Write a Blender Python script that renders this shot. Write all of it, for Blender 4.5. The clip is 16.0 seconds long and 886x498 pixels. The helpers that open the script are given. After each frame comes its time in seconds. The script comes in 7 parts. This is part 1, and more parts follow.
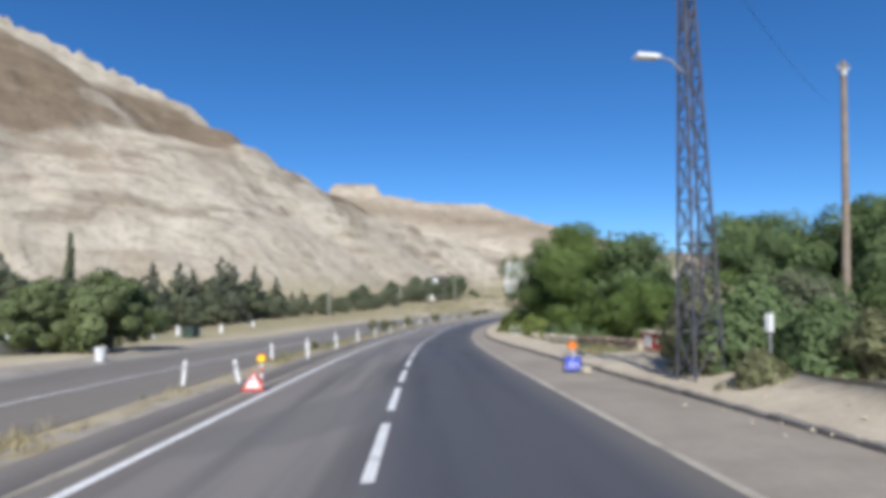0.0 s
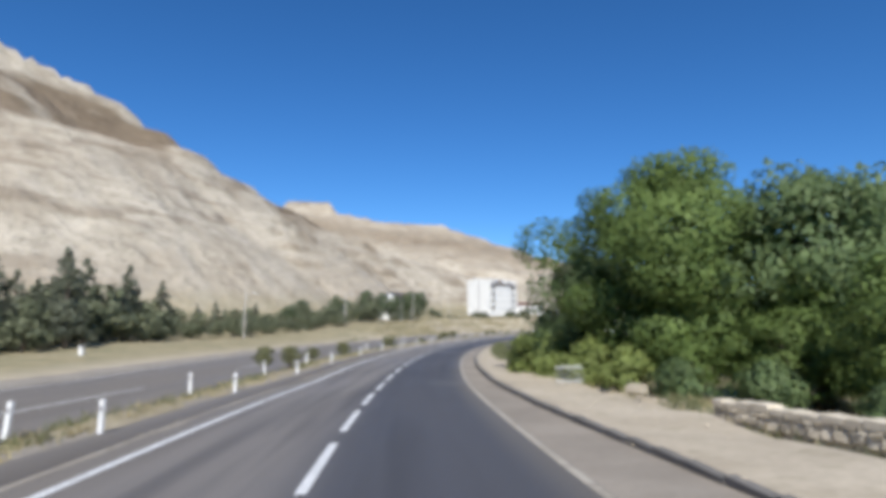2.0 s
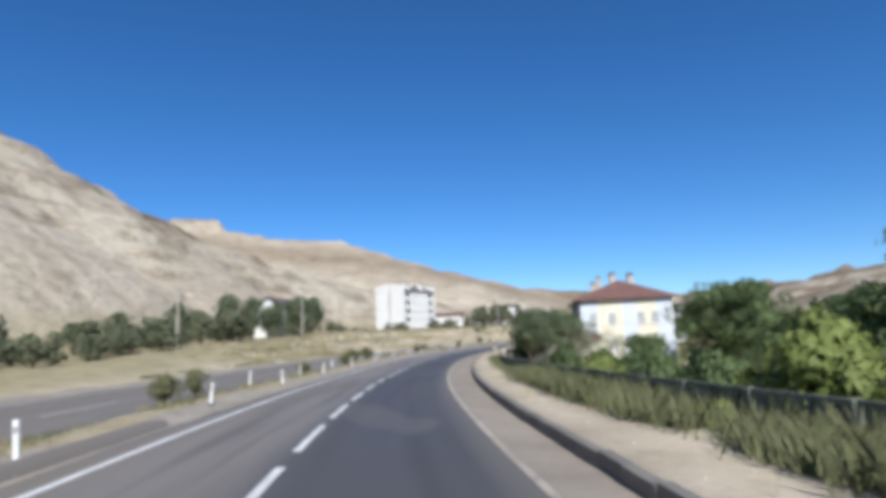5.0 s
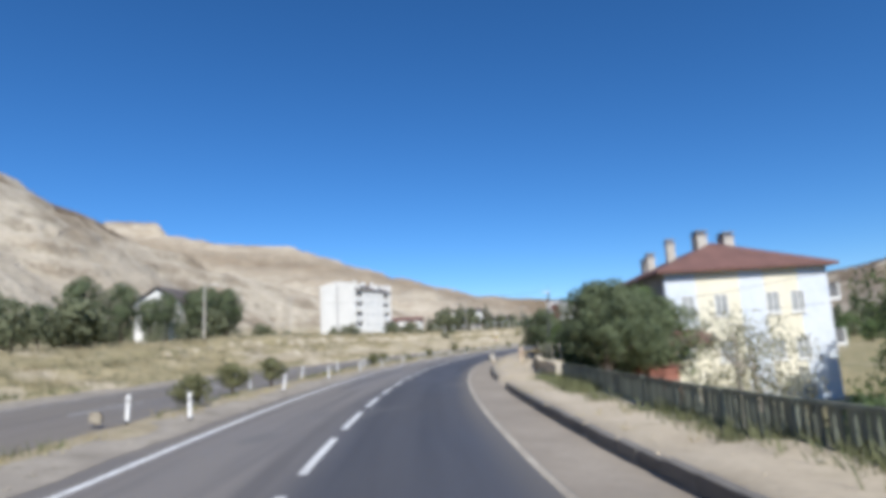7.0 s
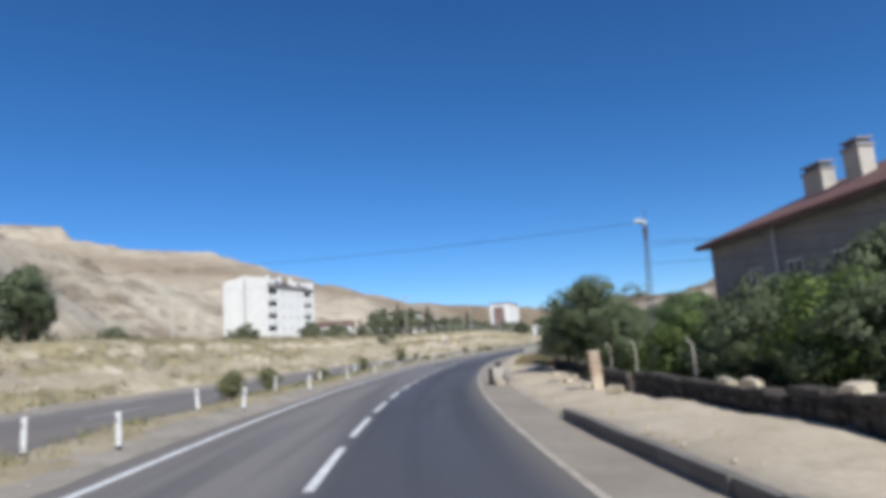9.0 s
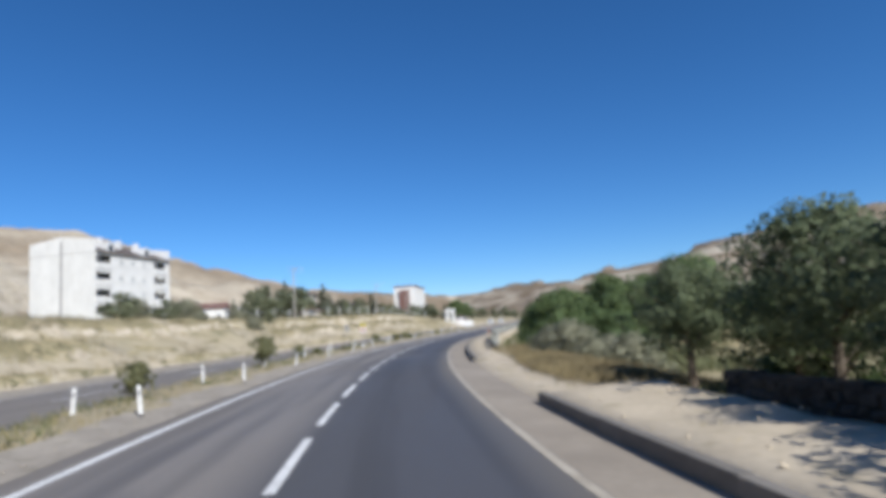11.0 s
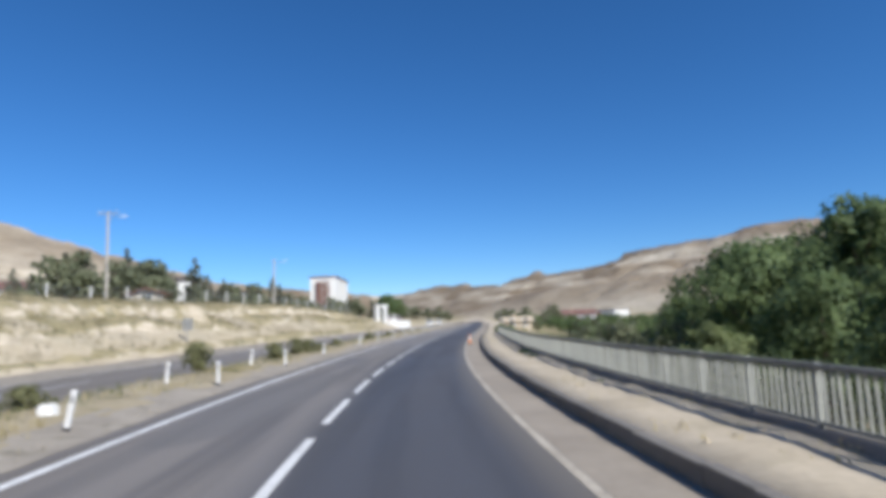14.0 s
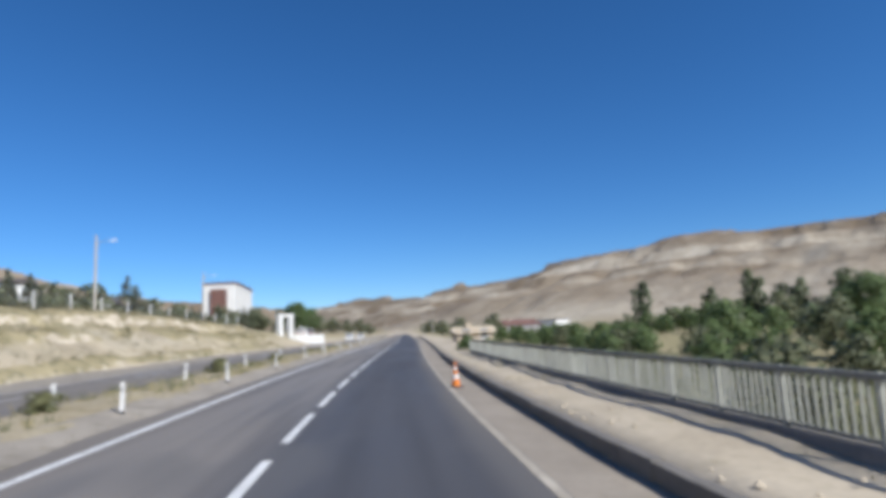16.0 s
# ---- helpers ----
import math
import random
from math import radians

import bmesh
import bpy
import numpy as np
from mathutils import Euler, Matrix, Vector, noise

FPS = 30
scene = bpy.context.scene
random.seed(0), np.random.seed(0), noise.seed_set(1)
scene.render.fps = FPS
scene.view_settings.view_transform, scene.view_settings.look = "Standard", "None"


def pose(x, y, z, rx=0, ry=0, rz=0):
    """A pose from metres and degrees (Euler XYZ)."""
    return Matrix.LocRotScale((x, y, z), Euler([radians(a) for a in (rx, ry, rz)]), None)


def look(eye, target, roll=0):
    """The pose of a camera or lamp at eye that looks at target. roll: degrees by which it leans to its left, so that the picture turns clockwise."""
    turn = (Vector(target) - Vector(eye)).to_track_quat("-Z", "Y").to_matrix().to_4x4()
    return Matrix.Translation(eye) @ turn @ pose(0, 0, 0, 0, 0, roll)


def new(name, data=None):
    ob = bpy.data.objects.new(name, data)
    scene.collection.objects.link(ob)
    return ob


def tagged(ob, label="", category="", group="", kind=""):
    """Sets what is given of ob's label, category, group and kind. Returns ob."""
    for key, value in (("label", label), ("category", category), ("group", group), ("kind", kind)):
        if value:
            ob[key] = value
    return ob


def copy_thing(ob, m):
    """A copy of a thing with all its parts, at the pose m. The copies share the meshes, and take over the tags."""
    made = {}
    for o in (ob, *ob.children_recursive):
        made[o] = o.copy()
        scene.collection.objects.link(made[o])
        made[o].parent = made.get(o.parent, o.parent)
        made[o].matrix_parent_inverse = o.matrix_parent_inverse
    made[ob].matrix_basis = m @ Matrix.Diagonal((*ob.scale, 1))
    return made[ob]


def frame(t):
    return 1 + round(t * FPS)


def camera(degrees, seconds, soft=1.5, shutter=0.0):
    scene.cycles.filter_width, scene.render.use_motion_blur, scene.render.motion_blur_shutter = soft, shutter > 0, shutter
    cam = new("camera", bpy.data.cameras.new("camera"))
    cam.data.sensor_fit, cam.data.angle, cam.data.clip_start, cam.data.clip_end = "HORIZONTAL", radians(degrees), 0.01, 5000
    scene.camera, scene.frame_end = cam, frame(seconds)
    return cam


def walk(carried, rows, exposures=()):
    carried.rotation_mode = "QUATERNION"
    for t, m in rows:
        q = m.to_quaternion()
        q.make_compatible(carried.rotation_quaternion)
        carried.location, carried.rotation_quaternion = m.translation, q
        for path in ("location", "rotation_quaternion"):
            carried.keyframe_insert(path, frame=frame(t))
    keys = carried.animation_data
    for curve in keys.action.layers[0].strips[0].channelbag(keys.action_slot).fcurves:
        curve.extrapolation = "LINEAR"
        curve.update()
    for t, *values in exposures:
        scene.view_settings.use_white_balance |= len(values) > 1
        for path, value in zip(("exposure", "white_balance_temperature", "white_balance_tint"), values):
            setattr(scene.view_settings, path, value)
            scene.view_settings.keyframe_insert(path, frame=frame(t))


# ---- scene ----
cam = camera(72.97, 16.0, soft=5.5, shutter=0.1)
PATH = [
    (0, (0.556, 4.929, 1.543), (0.974, 14.893, 2.283), -0.44),
    (0.5, (0.533, 11.863, 1.293), (1.189, 21.792, 2.284), -1.58),
    (1, (0.644, 18.961, 1.054), (1.539, 28.841, 2.317), 0.20),
    (1.5, (0.962, 26.199, 0.740), (1.910, 36.076, 1.987), 0.96),
    (2, (1.444, 33.550, 0.518), (2.589, 43.422, 1.633), 0.16),
    (2.5, (2.062, 40.990, 0.209), (3.686, 50.731, 1.781), -1.25),
    (3, (2.641, 48.507, -0.088), (4.547, 58.255, 1.067), -3.46),
    (3.5, (3.240, 56.086, -0.433), (5.311, 65.753, 1.070), -0.72),
    (4, (4.101, 63.692, -0.642), (6.455, 73.284, 0.923), -2.14),
    (4.5, (5.112, 71.322, -0.807), (7.675, 80.875, 0.669), -2.38),
    (5, (6.329, 78.953, -0.969), (9.096, 88.462, 0.417), -2.62),
    (5.5, (7.748, 86.569, -1.130), (10.717, 96.029, 0.166), -2.87),
    (6, (9.366, 94.153, -1.291), (12.537, 103.561, -0.086), -3.11),
    (6.5, (11.182, 101.693, -1.452), (14.553, 111.041, -0.337), -3.35),
    (7, (13.106, 109.198, -1.571), (16.622, 118.439, -0.076), -2.91),
    (7.5, (15.165, 116.654, -1.715), (18.944, 125.745, 0.035), -3.02),
    (8, (17.473, 124.018, -1.785), (21.288, 133.103, -0.079), -3.84),
    (8.5, (20.071, 131.261, -1.835), (24.445, 140.147, -0.454), -3.17),
    (9, (22.918, 138.381, -1.939), (27.478, 147.142, -0.377), -3.94),
    (9.5, (25.868, 145.428, -1.961), (30.878, 153.975, -0.602), -3.30),
    (10, (29.105, 152.316, -2.035), (34.685, 160.492, -0.613), -3.50),
    (10.5, (32.529, 159.080, -2.093), (38.321, 167.123, -0.760), -3.83),
    (11, (36.148, 165.715, -2.152), (42.144, 173.621, -0.907), -4.15),
    (11.5, (39.955, 172.218, -2.209), (46.145, 179.987, -1.054), -4.47),
    (12, (43.943, 178.592, -2.216), (50.318, 186.222, -1.149), -4.79),
    (12.5, (48.107, 184.839, -2.220), (54.660, 192.330, -1.243), -5.11),
    (13, (52.501, 190.921, -2.225), (59.149, 198.319, -1.186), -4.61),
    (13.5, (57.020, 196.913, -2.224), (63.886, 204.104, -1.152), -3.53),
    (14, (61.779, 202.730, -2.204), (68.720, 209.827, -0.995), -2.34),
    (14.5, (66.746, 208.399, -2.245), (73.823, 215.291, -0.687), -1.83),
    (15, (71.826, 214.015, -2.238), (79.121, 220.714, -0.859), -2.46),
    (15.5, (77.074, 219.543, -2.283), (84.638, 225.934, -0.894), -2.48),
    (16, (82.395, 225.096, -2.274), (90.208, 231.187, -0.907), -3.14),
]
walk(cam, [(t, look(eye, target, roll)) for t, eye, target, roll in PATH], [(t, e, 6250, 10) for t, e in ((0.0, 0.45), (8.0, 0.45), (9.0, 0.36), (10.0, 0.42), (12.5, 0.28), (13.5, 0.47), (14.5, 0.44), (15.5, 0.38), (16.0, 0.39))])

# ---- light ----
SUN_AZ, SUN_EL = radians(183), radians(41)   # clockwise from +y, height
sun_way = Vector((math.sin(SUN_AZ) * math.cos(SUN_EL), math.cos(SUN_AZ) * math.cos(SUN_EL), math.sin(SUN_EL)))
world = bpy.data.worlds.new("sky")
scene.world = world
world.use_nodes = True
wn = world.node_tree
wn.nodes.clear()
sky = wn.nodes.new("ShaderNodeTexSky")
sky.sky_type, sky.sun_disc = "NISHITA", False
sky.sun_elevation, sky.sun_rotation = SUN_EL, SUN_AZ
sky.altitude, sky.air_density, sky.dust_density, sky.ozone_density = 1500, 1.0, 0.0, 9.0
wbg = wn.nodes.new("ShaderNodeBackground")
wbg.inputs["Strength"].default_value = 0.093
wout = wn.nodes.new("ShaderNodeOutputWorld")
deep = wn.nodes.new("ShaderNodeHueSaturation")                       # the deep blue of dry mountain air
deep.inputs["Saturation"].default_value = 1.12
wn.links.new(sky.outputs[0], deep.inputs["Color"])
wn.links.new(deep.outputs[0], wbg.inputs[0])
wn.links.new(wbg.outputs[0], wout.inputs[0])
sun = new("sun", bpy.data.lights.new("sun", "SUN"))
sun.data.energy, sun.data.angle, sun.data.color = 4.4, radians(0.5), (1.0, 0.95, 0.87)
sun.matrix_world = look(sun_way * 100, (0, 0, 0))


# ---- materials ----
def nodes_of(m):
    m.use_nodes = True
    return m.node_tree, m.node_tree.nodes["Principled BSDF"]


def surface(name, low, high, scale=1.0, rough=0.85, bump=0.3, fine=9.0, third=None, coords="Object", metal=0.0, stretch=(1, 1, 1),
            island=0.0, obj=0.0, bump_dist=0.02, spec=0.3):
    """A two-scale mottled surface: low to high by broad noise, with fine grain, optional stain colour and relief."""
    m = bpy.data.materials.new(name)
    t, b = nodes_of(m)
    co = t.nodes.new("ShaderNodeTexCoord")
    mp = t.nodes.new("ShaderNodeMapping")
    mp.inputs["Scale"].default_value = stretch
    t.links.new(co.outputs[coords], mp.inputs[0])

    def noise_node(s, detail=5.0):
        n = t.nodes.new("ShaderNodeTexNoise")
        n.inputs["Scale"].default_value, n.inputs["Detail"].default_value, n.inputs["Roughness"].default_value = s, detail, 0.62
        t.links.new(mp.outputs[0], n.inputs["Vector"])
        return n

    def mix(fac, a, c):
        x = t.nodes.new("ShaderNodeMix")
        x.data_type = "RGBA"
        for sock, v in ((x.inputs[0], fac), (x.inputs[6], a), (x.inputs[7], c)):
            if hasattr(v, "is_linked"):
                t.links.new(v, sock)
            else:
                sock.default_value = v
        return x.outputs[2]

    def ramp(v, a, c):
        r = t.nodes.new("ShaderNodeMapRange")
        r.inputs[1].default_value, r.inputs[2].default_value = a, c
        t.links.new(v, r.inputs[0])
        return r.outputs[0]

    broad, grain = noise_node(scale), noise_node(scale * fine, 3.0)
    col = mix(ramp(broad.outputs[0], 0.35, 0.65), (*low, 1), (*high, 1))
    col = mix(ramp(grain.outputs[0], 0.3, 0.8), col, mix(0.35, col, (*[v * 0.45 for v in low], 1)))
    if third:
        col = mix(ramp(noise_node(scale * 2.7, 6.0).outputs[0], 0.56, 0.68), col, (*third, 1))
    if island or obj:
        info = t.nodes.new("ShaderNodeNewGeometry" if island else "ShaderNodeObjectInfo")
        v = info.outputs["Random Per Island" if island else "Random"]
        hsv = t.nodes.new("ShaderNodeHueSaturation")
        r = t.nodes.new("ShaderNodeMapRange")
        amount = island or obj
        r.inputs[3].default_value, r.inputs[4].default_value = 1 - amount, 1 + amount
        t.links.new(v, r.inputs[0])
        t.links.new(r.outputs[0], hsv.inputs["Value"])
        t.links.new(col, hsv.inputs["Color"])
        col = hsv.outputs[0]
    t.links.new(col, b.inputs["Base Color"])
    b.inputs["Roughness"].default_value, b.inputs["Metallic"].default_value = rough, metal
    b.inputs["Specular IOR Level"].default_value = spec
    if bump:
        bp = t.nodes.new("ShaderNodeBump")
        bp.inputs["Strength"].default_value, bp.inputs["Distance"].default_value = bump, bump_dist
        t.links.new(grain.outputs[0], bp.inputs["Height"])
        t.links.new(bp.outputs[0], b.inputs["Normal"])
    return m


def leaf_material(name, low, high):
    m = bpy.data.materials.new(name)
    t, b = nodes_of(m)
    geo = t.nodes.new("ShaderNodeNewGeometry")
    mixer = t.nodes.new("ShaderNodeMix")
    mixer.data_type = "RGBA"
    t.links.new(geo.outputs["Random Per Island"], mixer.inputs[0])
    mixer.inputs[6].default_value, mixer.inputs[7].default_value = (*low, 1), (*high, 1)
    co = t.nodes.new("ShaderNodeTexCoord")
    n = t.nodes.new("ShaderNodeTexNoise")
    n.inputs["Scale"].default_value = 0.45
    t.links.new(co.outputs["Object"], n.inputs["Vector"])
    hsv = t.nodes.new("ShaderNodeHueSaturation")
    r = t.nodes.new("ShaderNodeMapRange")
    r.inputs[1].default_value, r.inputs[2].default_value, r.inputs[3].default_value, r.inputs[4].default_value = 0.3, 0.7, 0.8, 1.2
    t.links.new(n.outputs[0], r.inputs[0])
    t.links.new(r.outputs[0], hsv.inputs["Value"])
    t.links.new(mixer.outputs[2], hsv.inputs["Color"])
    t.links.new(hsv.outputs[0], b.inputs["Base Color"])
    b.inputs["Roughness"].default_value = 0.6
    b.inputs["Specular IOR Level"].default_value = 0.28
    tr = t.nodes.new("ShaderNodeBsdfTranslucent")
    t.links.new(hsv.outputs[0], tr.inputs[0])
    ms = t.nodes.new("ShaderNodeMixShader")
    ms.inputs[0].default_value = 0.45
    out = t.nodes["Material Output"]
    t.links.new(b.outputs[0], ms.inputs[1])
    t.links.new(tr.outputs[0], ms.inputs[2])
    t.links.new(ms.outputs[0], out.inputs[0])
    return m


def asphalt_material(name, wear):
    """Road surface laid out by its UV (metres along, metres across): dusty, paler passing lane, dark wheel tracks, patches."""
    m = bpy.data.materials.new(name)
    t, b = nodes_of(m)
    uv = t.nodes.new("ShaderNodeUVMap")
    sep = t.nodes.new("ShaderNodeSeparateXYZ")
    t.links.new(uv.outputs[0], sep.inputs[0])

    def math_node(op, a, c=None):
        n = t.nodes.new("ShaderNodeMath")
        n.operation = op
        for k, v in enumerate((a, c)):
            if v is None:
                continue
            if hasattr(v, "is_linked"):
                t.links.new(v, n.inputs[k])
            else:
                n.inputs[k].default_value = v
        return n.outputs[0]

    def noise_at(scale, stretch, detail=4.0):
        mp = t.nodes.new("ShaderNodeMapping")
        mp.inputs["Scale"].default_value = stretch
        t.links.new(uv.outputs[0], mp.inputs[0])
        n = t.nodes.new("ShaderNodeTexNoise")
        n.inputs["Scale"].default_value, n.inputs["Detail"].default_value = scale, detail
        t.links.new(mp.outputs[0], n.inputs["Vector"])
        return n.outputs[0]

    def ramp(v, a, c, lo=0.0, hi=1.0):
        r = t.nodes.new("ShaderNodeMapRange")
        r.interpolation_type = "SMOOTHSTEP"
        for k, q in ((1, a), (2, c), (3, lo), (4, hi)):
            r.inputs[k].default_value = q
        t.links.new(v, r.inputs[0])
        return r.outputs[0]

    def mix(fac, a, c):
        x = t.nodes.new("ShaderNodeMix")
        x.data_type = "RGBA"
        for sock, v in ((x.inputs[0], fac), (x.inputs[6], a), (x.inputs[7], c)):
            if hasattr(v, "is_linked"):
                t.links.new(v, sock)
            else:
                sock.default_value = v
        return x.outputs[2]

    d, along = sep.outputs[1], sep.outputs[0]
    broad = noise_at(0.35, (0.18, 1, 1))
    wob = math_node("ADD", d, math_node("MULTIPLY", math_node("SUBTRACT", broad, 0.5), 1.2))
    lane = ramp(wob, -0.9, 0.5)                                      # 0 passing lane, 1 driving lane
    dust = mix(wear, (0.066, 0.066, 0.068, 1), (0.235, 0.213, 0.19, 1))
    col = mix(lane, dust, (0.082, 0.082, 0.089, 1))
    streak = ramp(noise_at(1.3, (0.04, 1, 1)), 0.42, 0.7)
    col = mix(math_node("MULTIPLY", streak, 0.5), col, (0.05, 0.049, 0.052, 1))
    patch = ramp(noise_at(0.22, (0.4, 1, 1), 2.0), 0.61, 0.65)
    col = mix(math_node("MULTIPLY", patch, 0.5), col, (0.13, 0.125, 0.12, 1))
    edge = ramp(d, 2.7, 3.5)
    col = mix(math_node("MULTIPLY", edge, math_node("ADD", 0.35, broad)), col, (0.16, 0.145, 0.125, 1))
    edge2 = ramp(d, -2.2, -3.4)
    col = mix(math_node("MULTIPLY", edge2, math_node("ADD", 0.1, broad)), col, (0.20, 0.175, 0.145, 1))
    grain = noise_at(38, (1, 1, 1), 2.0)
    col = mix(ramp(grain, 0.35, 0.75, 0.0, 0.5), col, mix(0.5, col, (0.02, 0.02, 0.022, 1)))
    t.links.new(col, b.inputs["Base Color"])
    t.links.new(ramp(broad, 0.3, 0.7, 0.62, 0.8), b.inputs["Roughness"])
    b.inputs["Specular IOR Level"].default_value = 0.35
    bp = t.nodes.new("ShaderNodeBump")
    bp.inputs["Strength"].default_value, bp.inputs["Distance"].default_value = 0.35, 0.006
    t.links.new(grain, bp.inputs["Height"])
    t.links.new(bp.outputs[0], b.inputs["Normal"])
    return m


def hill_material():
    """Pale tuff slopes with darker scrubby strata, rills running down and dry scrub dots, by place in the world."""
    m = bpy.data.materials.new("terrain")
    t, b = nodes_of(m)
    geo = t.nodes.new("ShaderNodeNewGeometry")
    sep = t.nodes.new("ShaderNodeSeparateXYZ")
    t.links.new(geo.outputs["Position"], sep.inputs[0])
    att = t.nodes.new("ShaderNodeAttribute")
    att.attribute_name = "cover"                                     # x: bare rock, y: dark strata, z: dry grass
    cov = t.nodes.new("ShaderNodeSeparateXYZ")
    t.links.new(att.outputs["Vector"], cov.inputs[0])

    def noise_at(scale, stretch=(1, 1, 1), detail=6.0, dip=(0, 0, 0)):
        mp = t.nodes.new("ShaderNodeMapping")
        mp.inputs["Scale"].default_value = stretch
        mp.inputs["Rotation"].default_value = dip
        t.links.new(geo.outputs["Position"], mp.inputs[0])
        n = t.nodes.new("ShaderNodeTexNoise")
        n.inputs["Scale"].default_value, n.inputs["Detail"].default_value, n.inputs["Roughness"].default_value = scale, detail, 0.65
        t.links.new(mp.outputs[0], n.inputs["Vector"])
        return n.outputs[0]

    def ramp(v, a, c, lo=0.0, hi=1.0):
        r = t.nodes.new("ShaderNodeMapRange")
        for k, q in ((1, a), (2, c), (3, lo), (4, hi)):
            r.inputs[k].default_value = q
        t.links.new(v, r.inputs[0])
        return r.outputs[0]

    def times(a, c):
        n = t.nodes.new("ShaderNodeMath")
        n.operation = "MULTIPLY"
        t.links.new(a, n.inputs[0])
        if hasattr(c, "is_linked"):
            t.links.new(c, n.inputs[1])
        else:
            n.inputs[1].default_value = c
        return n.outputs[0]

    def mix(fac, a, c):
        x = t.nodes.new("ShaderNodeMix")
        x.data_type = "RGBA"
        for sock, v in ((x.inputs[0], fac), (x.inputs[6], a), (x.inputs[7], c)):
            if hasattr(v, "is_linked"):
                t.links.new(v, sock)
            else:
                sock.default_value = v
        return x.outputs[2]

    sand = mix(ramp(noise_at(0.25), 0.35, 0.65), (0.42, 0.355, 0.265, 1), (0.54, 0.465, 0.36, 1))
    grassy = mix(ramp(noise_at(0.6), 0.4, 0.62), (0.34, 0.285, 0.165, 1), (0.20, 0.19, 0.10, 1))
    low = mix(times(cov.outputs[2], ramp(noise_at(0.12), 0.24, 0.42)), sand, grassy)
    rock = mix(ramp(noise_at(0.016), 0.36, 0.62), (0.53, 0.47, 0.37, 1), (0.445, 0.383, 0.297, 1))
    rock = mix(times(ramp(noise_at(0.011, (1, 1, 1.6), 5.0), 0.53, 0.60), 0.75), rock, (0.585, 0.525, 0.42, 1))
    fall = t.nodes.new("ShaderNodeCombineXYZ")                       # along the slope's foot, and down its fall line
    for k, axis in enumerate(((0.050, 0.050, 0.0), (0.0065, -0.0065, -0.007))):
        dot = t.nodes.new("ShaderNodeVectorMath")
        dot.operation = "DOT_PRODUCT"
        dot.inputs[1].default_value = axis
        t.links.new(geo.outputs["Position"], dot.inputs[0])
        t.links.new(dot.outputs["Value"], fall.inputs[k])
    rill = t.nodes.new("ShaderNodeTexNoise")
    rill.inputs["Scale"].default_value, rill.inputs["Detail"].default_value, rill.inputs["Distortion"].default_value = 1.0, 5.0, 0.9
    t.links.new(fall.outputs[0], rill.inputs["Vector"])
    rock = mix(times(ramp(rill.outputs[0], 0.50, 0.66), 0.42), rock, (0.36, 0.305, 0.225, 1))
    rock = mix(times(ramp(rill.outputs[0], 0.47, 0.34), 0.5), rock, (0.60, 0.54, 0.435, 1))
    rock = mix(times(ramp(noise_at(0.04, (1, 1, 4.0)), 0.51, 0.575), 0.28), rock, (0.31, 0.26, 0.19, 1))
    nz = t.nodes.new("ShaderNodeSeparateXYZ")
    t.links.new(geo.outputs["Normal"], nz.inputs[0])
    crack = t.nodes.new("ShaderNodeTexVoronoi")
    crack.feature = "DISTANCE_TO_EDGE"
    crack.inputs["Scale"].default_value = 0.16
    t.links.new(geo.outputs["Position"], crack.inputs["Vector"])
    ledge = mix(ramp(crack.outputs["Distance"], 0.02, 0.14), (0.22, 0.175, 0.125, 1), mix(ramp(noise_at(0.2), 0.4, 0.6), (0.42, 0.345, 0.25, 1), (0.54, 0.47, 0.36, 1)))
    rock = mix(times(ramp(nz.outputs[2], 0.74, 0.60), 0.85), rock, ledge)      # blocky rock on the risers, darkened by slope to stand in for their shade
    layers = times(ramp(noise_at(0.026, (0.7, 0.7, 5.0), 8.0, (0.10, 0.14, 0)), 0.53, 0.575), ramp(noise_at(0.010, (1, 1, 1), 4.0), 0.45, 0.56, 0.05, 0.62))
    rock = mix(layers, rock, (0.25, 0.20, 0.145, 1))
    rock = mix(times(ramp(noise_at(0.13, (1, 1, 1.6)), 0.54, 0.62), 0.38), rock, (0.25, 0.205, 0.15, 1))
    rock = mix(times(ramp(noise_at(0.55, (1, 1, 1.5), 4.0), 0.56, 0.66), 0.55), rock, (0.20, 0.18, 0.12, 1))
    dark = mix(ramp(noise_at(0.06), 0.3, 0.7), (0.155, 0.118, 0.08, 1), (0.26, 0.203, 0.14, 1))
    rock = mix(times(cov.outputs[1], ramp(noise_at(0.05, (1, 1, 2)), 0.22, 0.40)), rock, dark)
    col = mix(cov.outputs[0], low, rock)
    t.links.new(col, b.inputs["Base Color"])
    b.inputs["Roughness"].default_value = 0.95
    b.inputs["Specular IOR Level"].default_value = 0.1
    bp = t.nodes.new("ShaderNodeBump")
    bp.inputs["Strength"].default_value, bp.inputs["Distance"].default_value = 0.85, 4.0
    relief = t.nodes.new("ShaderNodeMath")
    relief.operation = "MULTIPLY_ADD"
    t.links.new(rill.outputs[0], relief.inputs[0])
    relief.inputs[1].default_value = -0.5
    t.links.new(noise_at(0.09, (1, 1, 2.2), 8.0, (0.08, 0.12, 0)), relief.inputs[2])
    t.links.new(times(relief.outputs[0], cov.outputs[0]), bp.inputs["Height"])
    t.links.new(bp.outputs[0], b.inputs["Normal"])
    return m


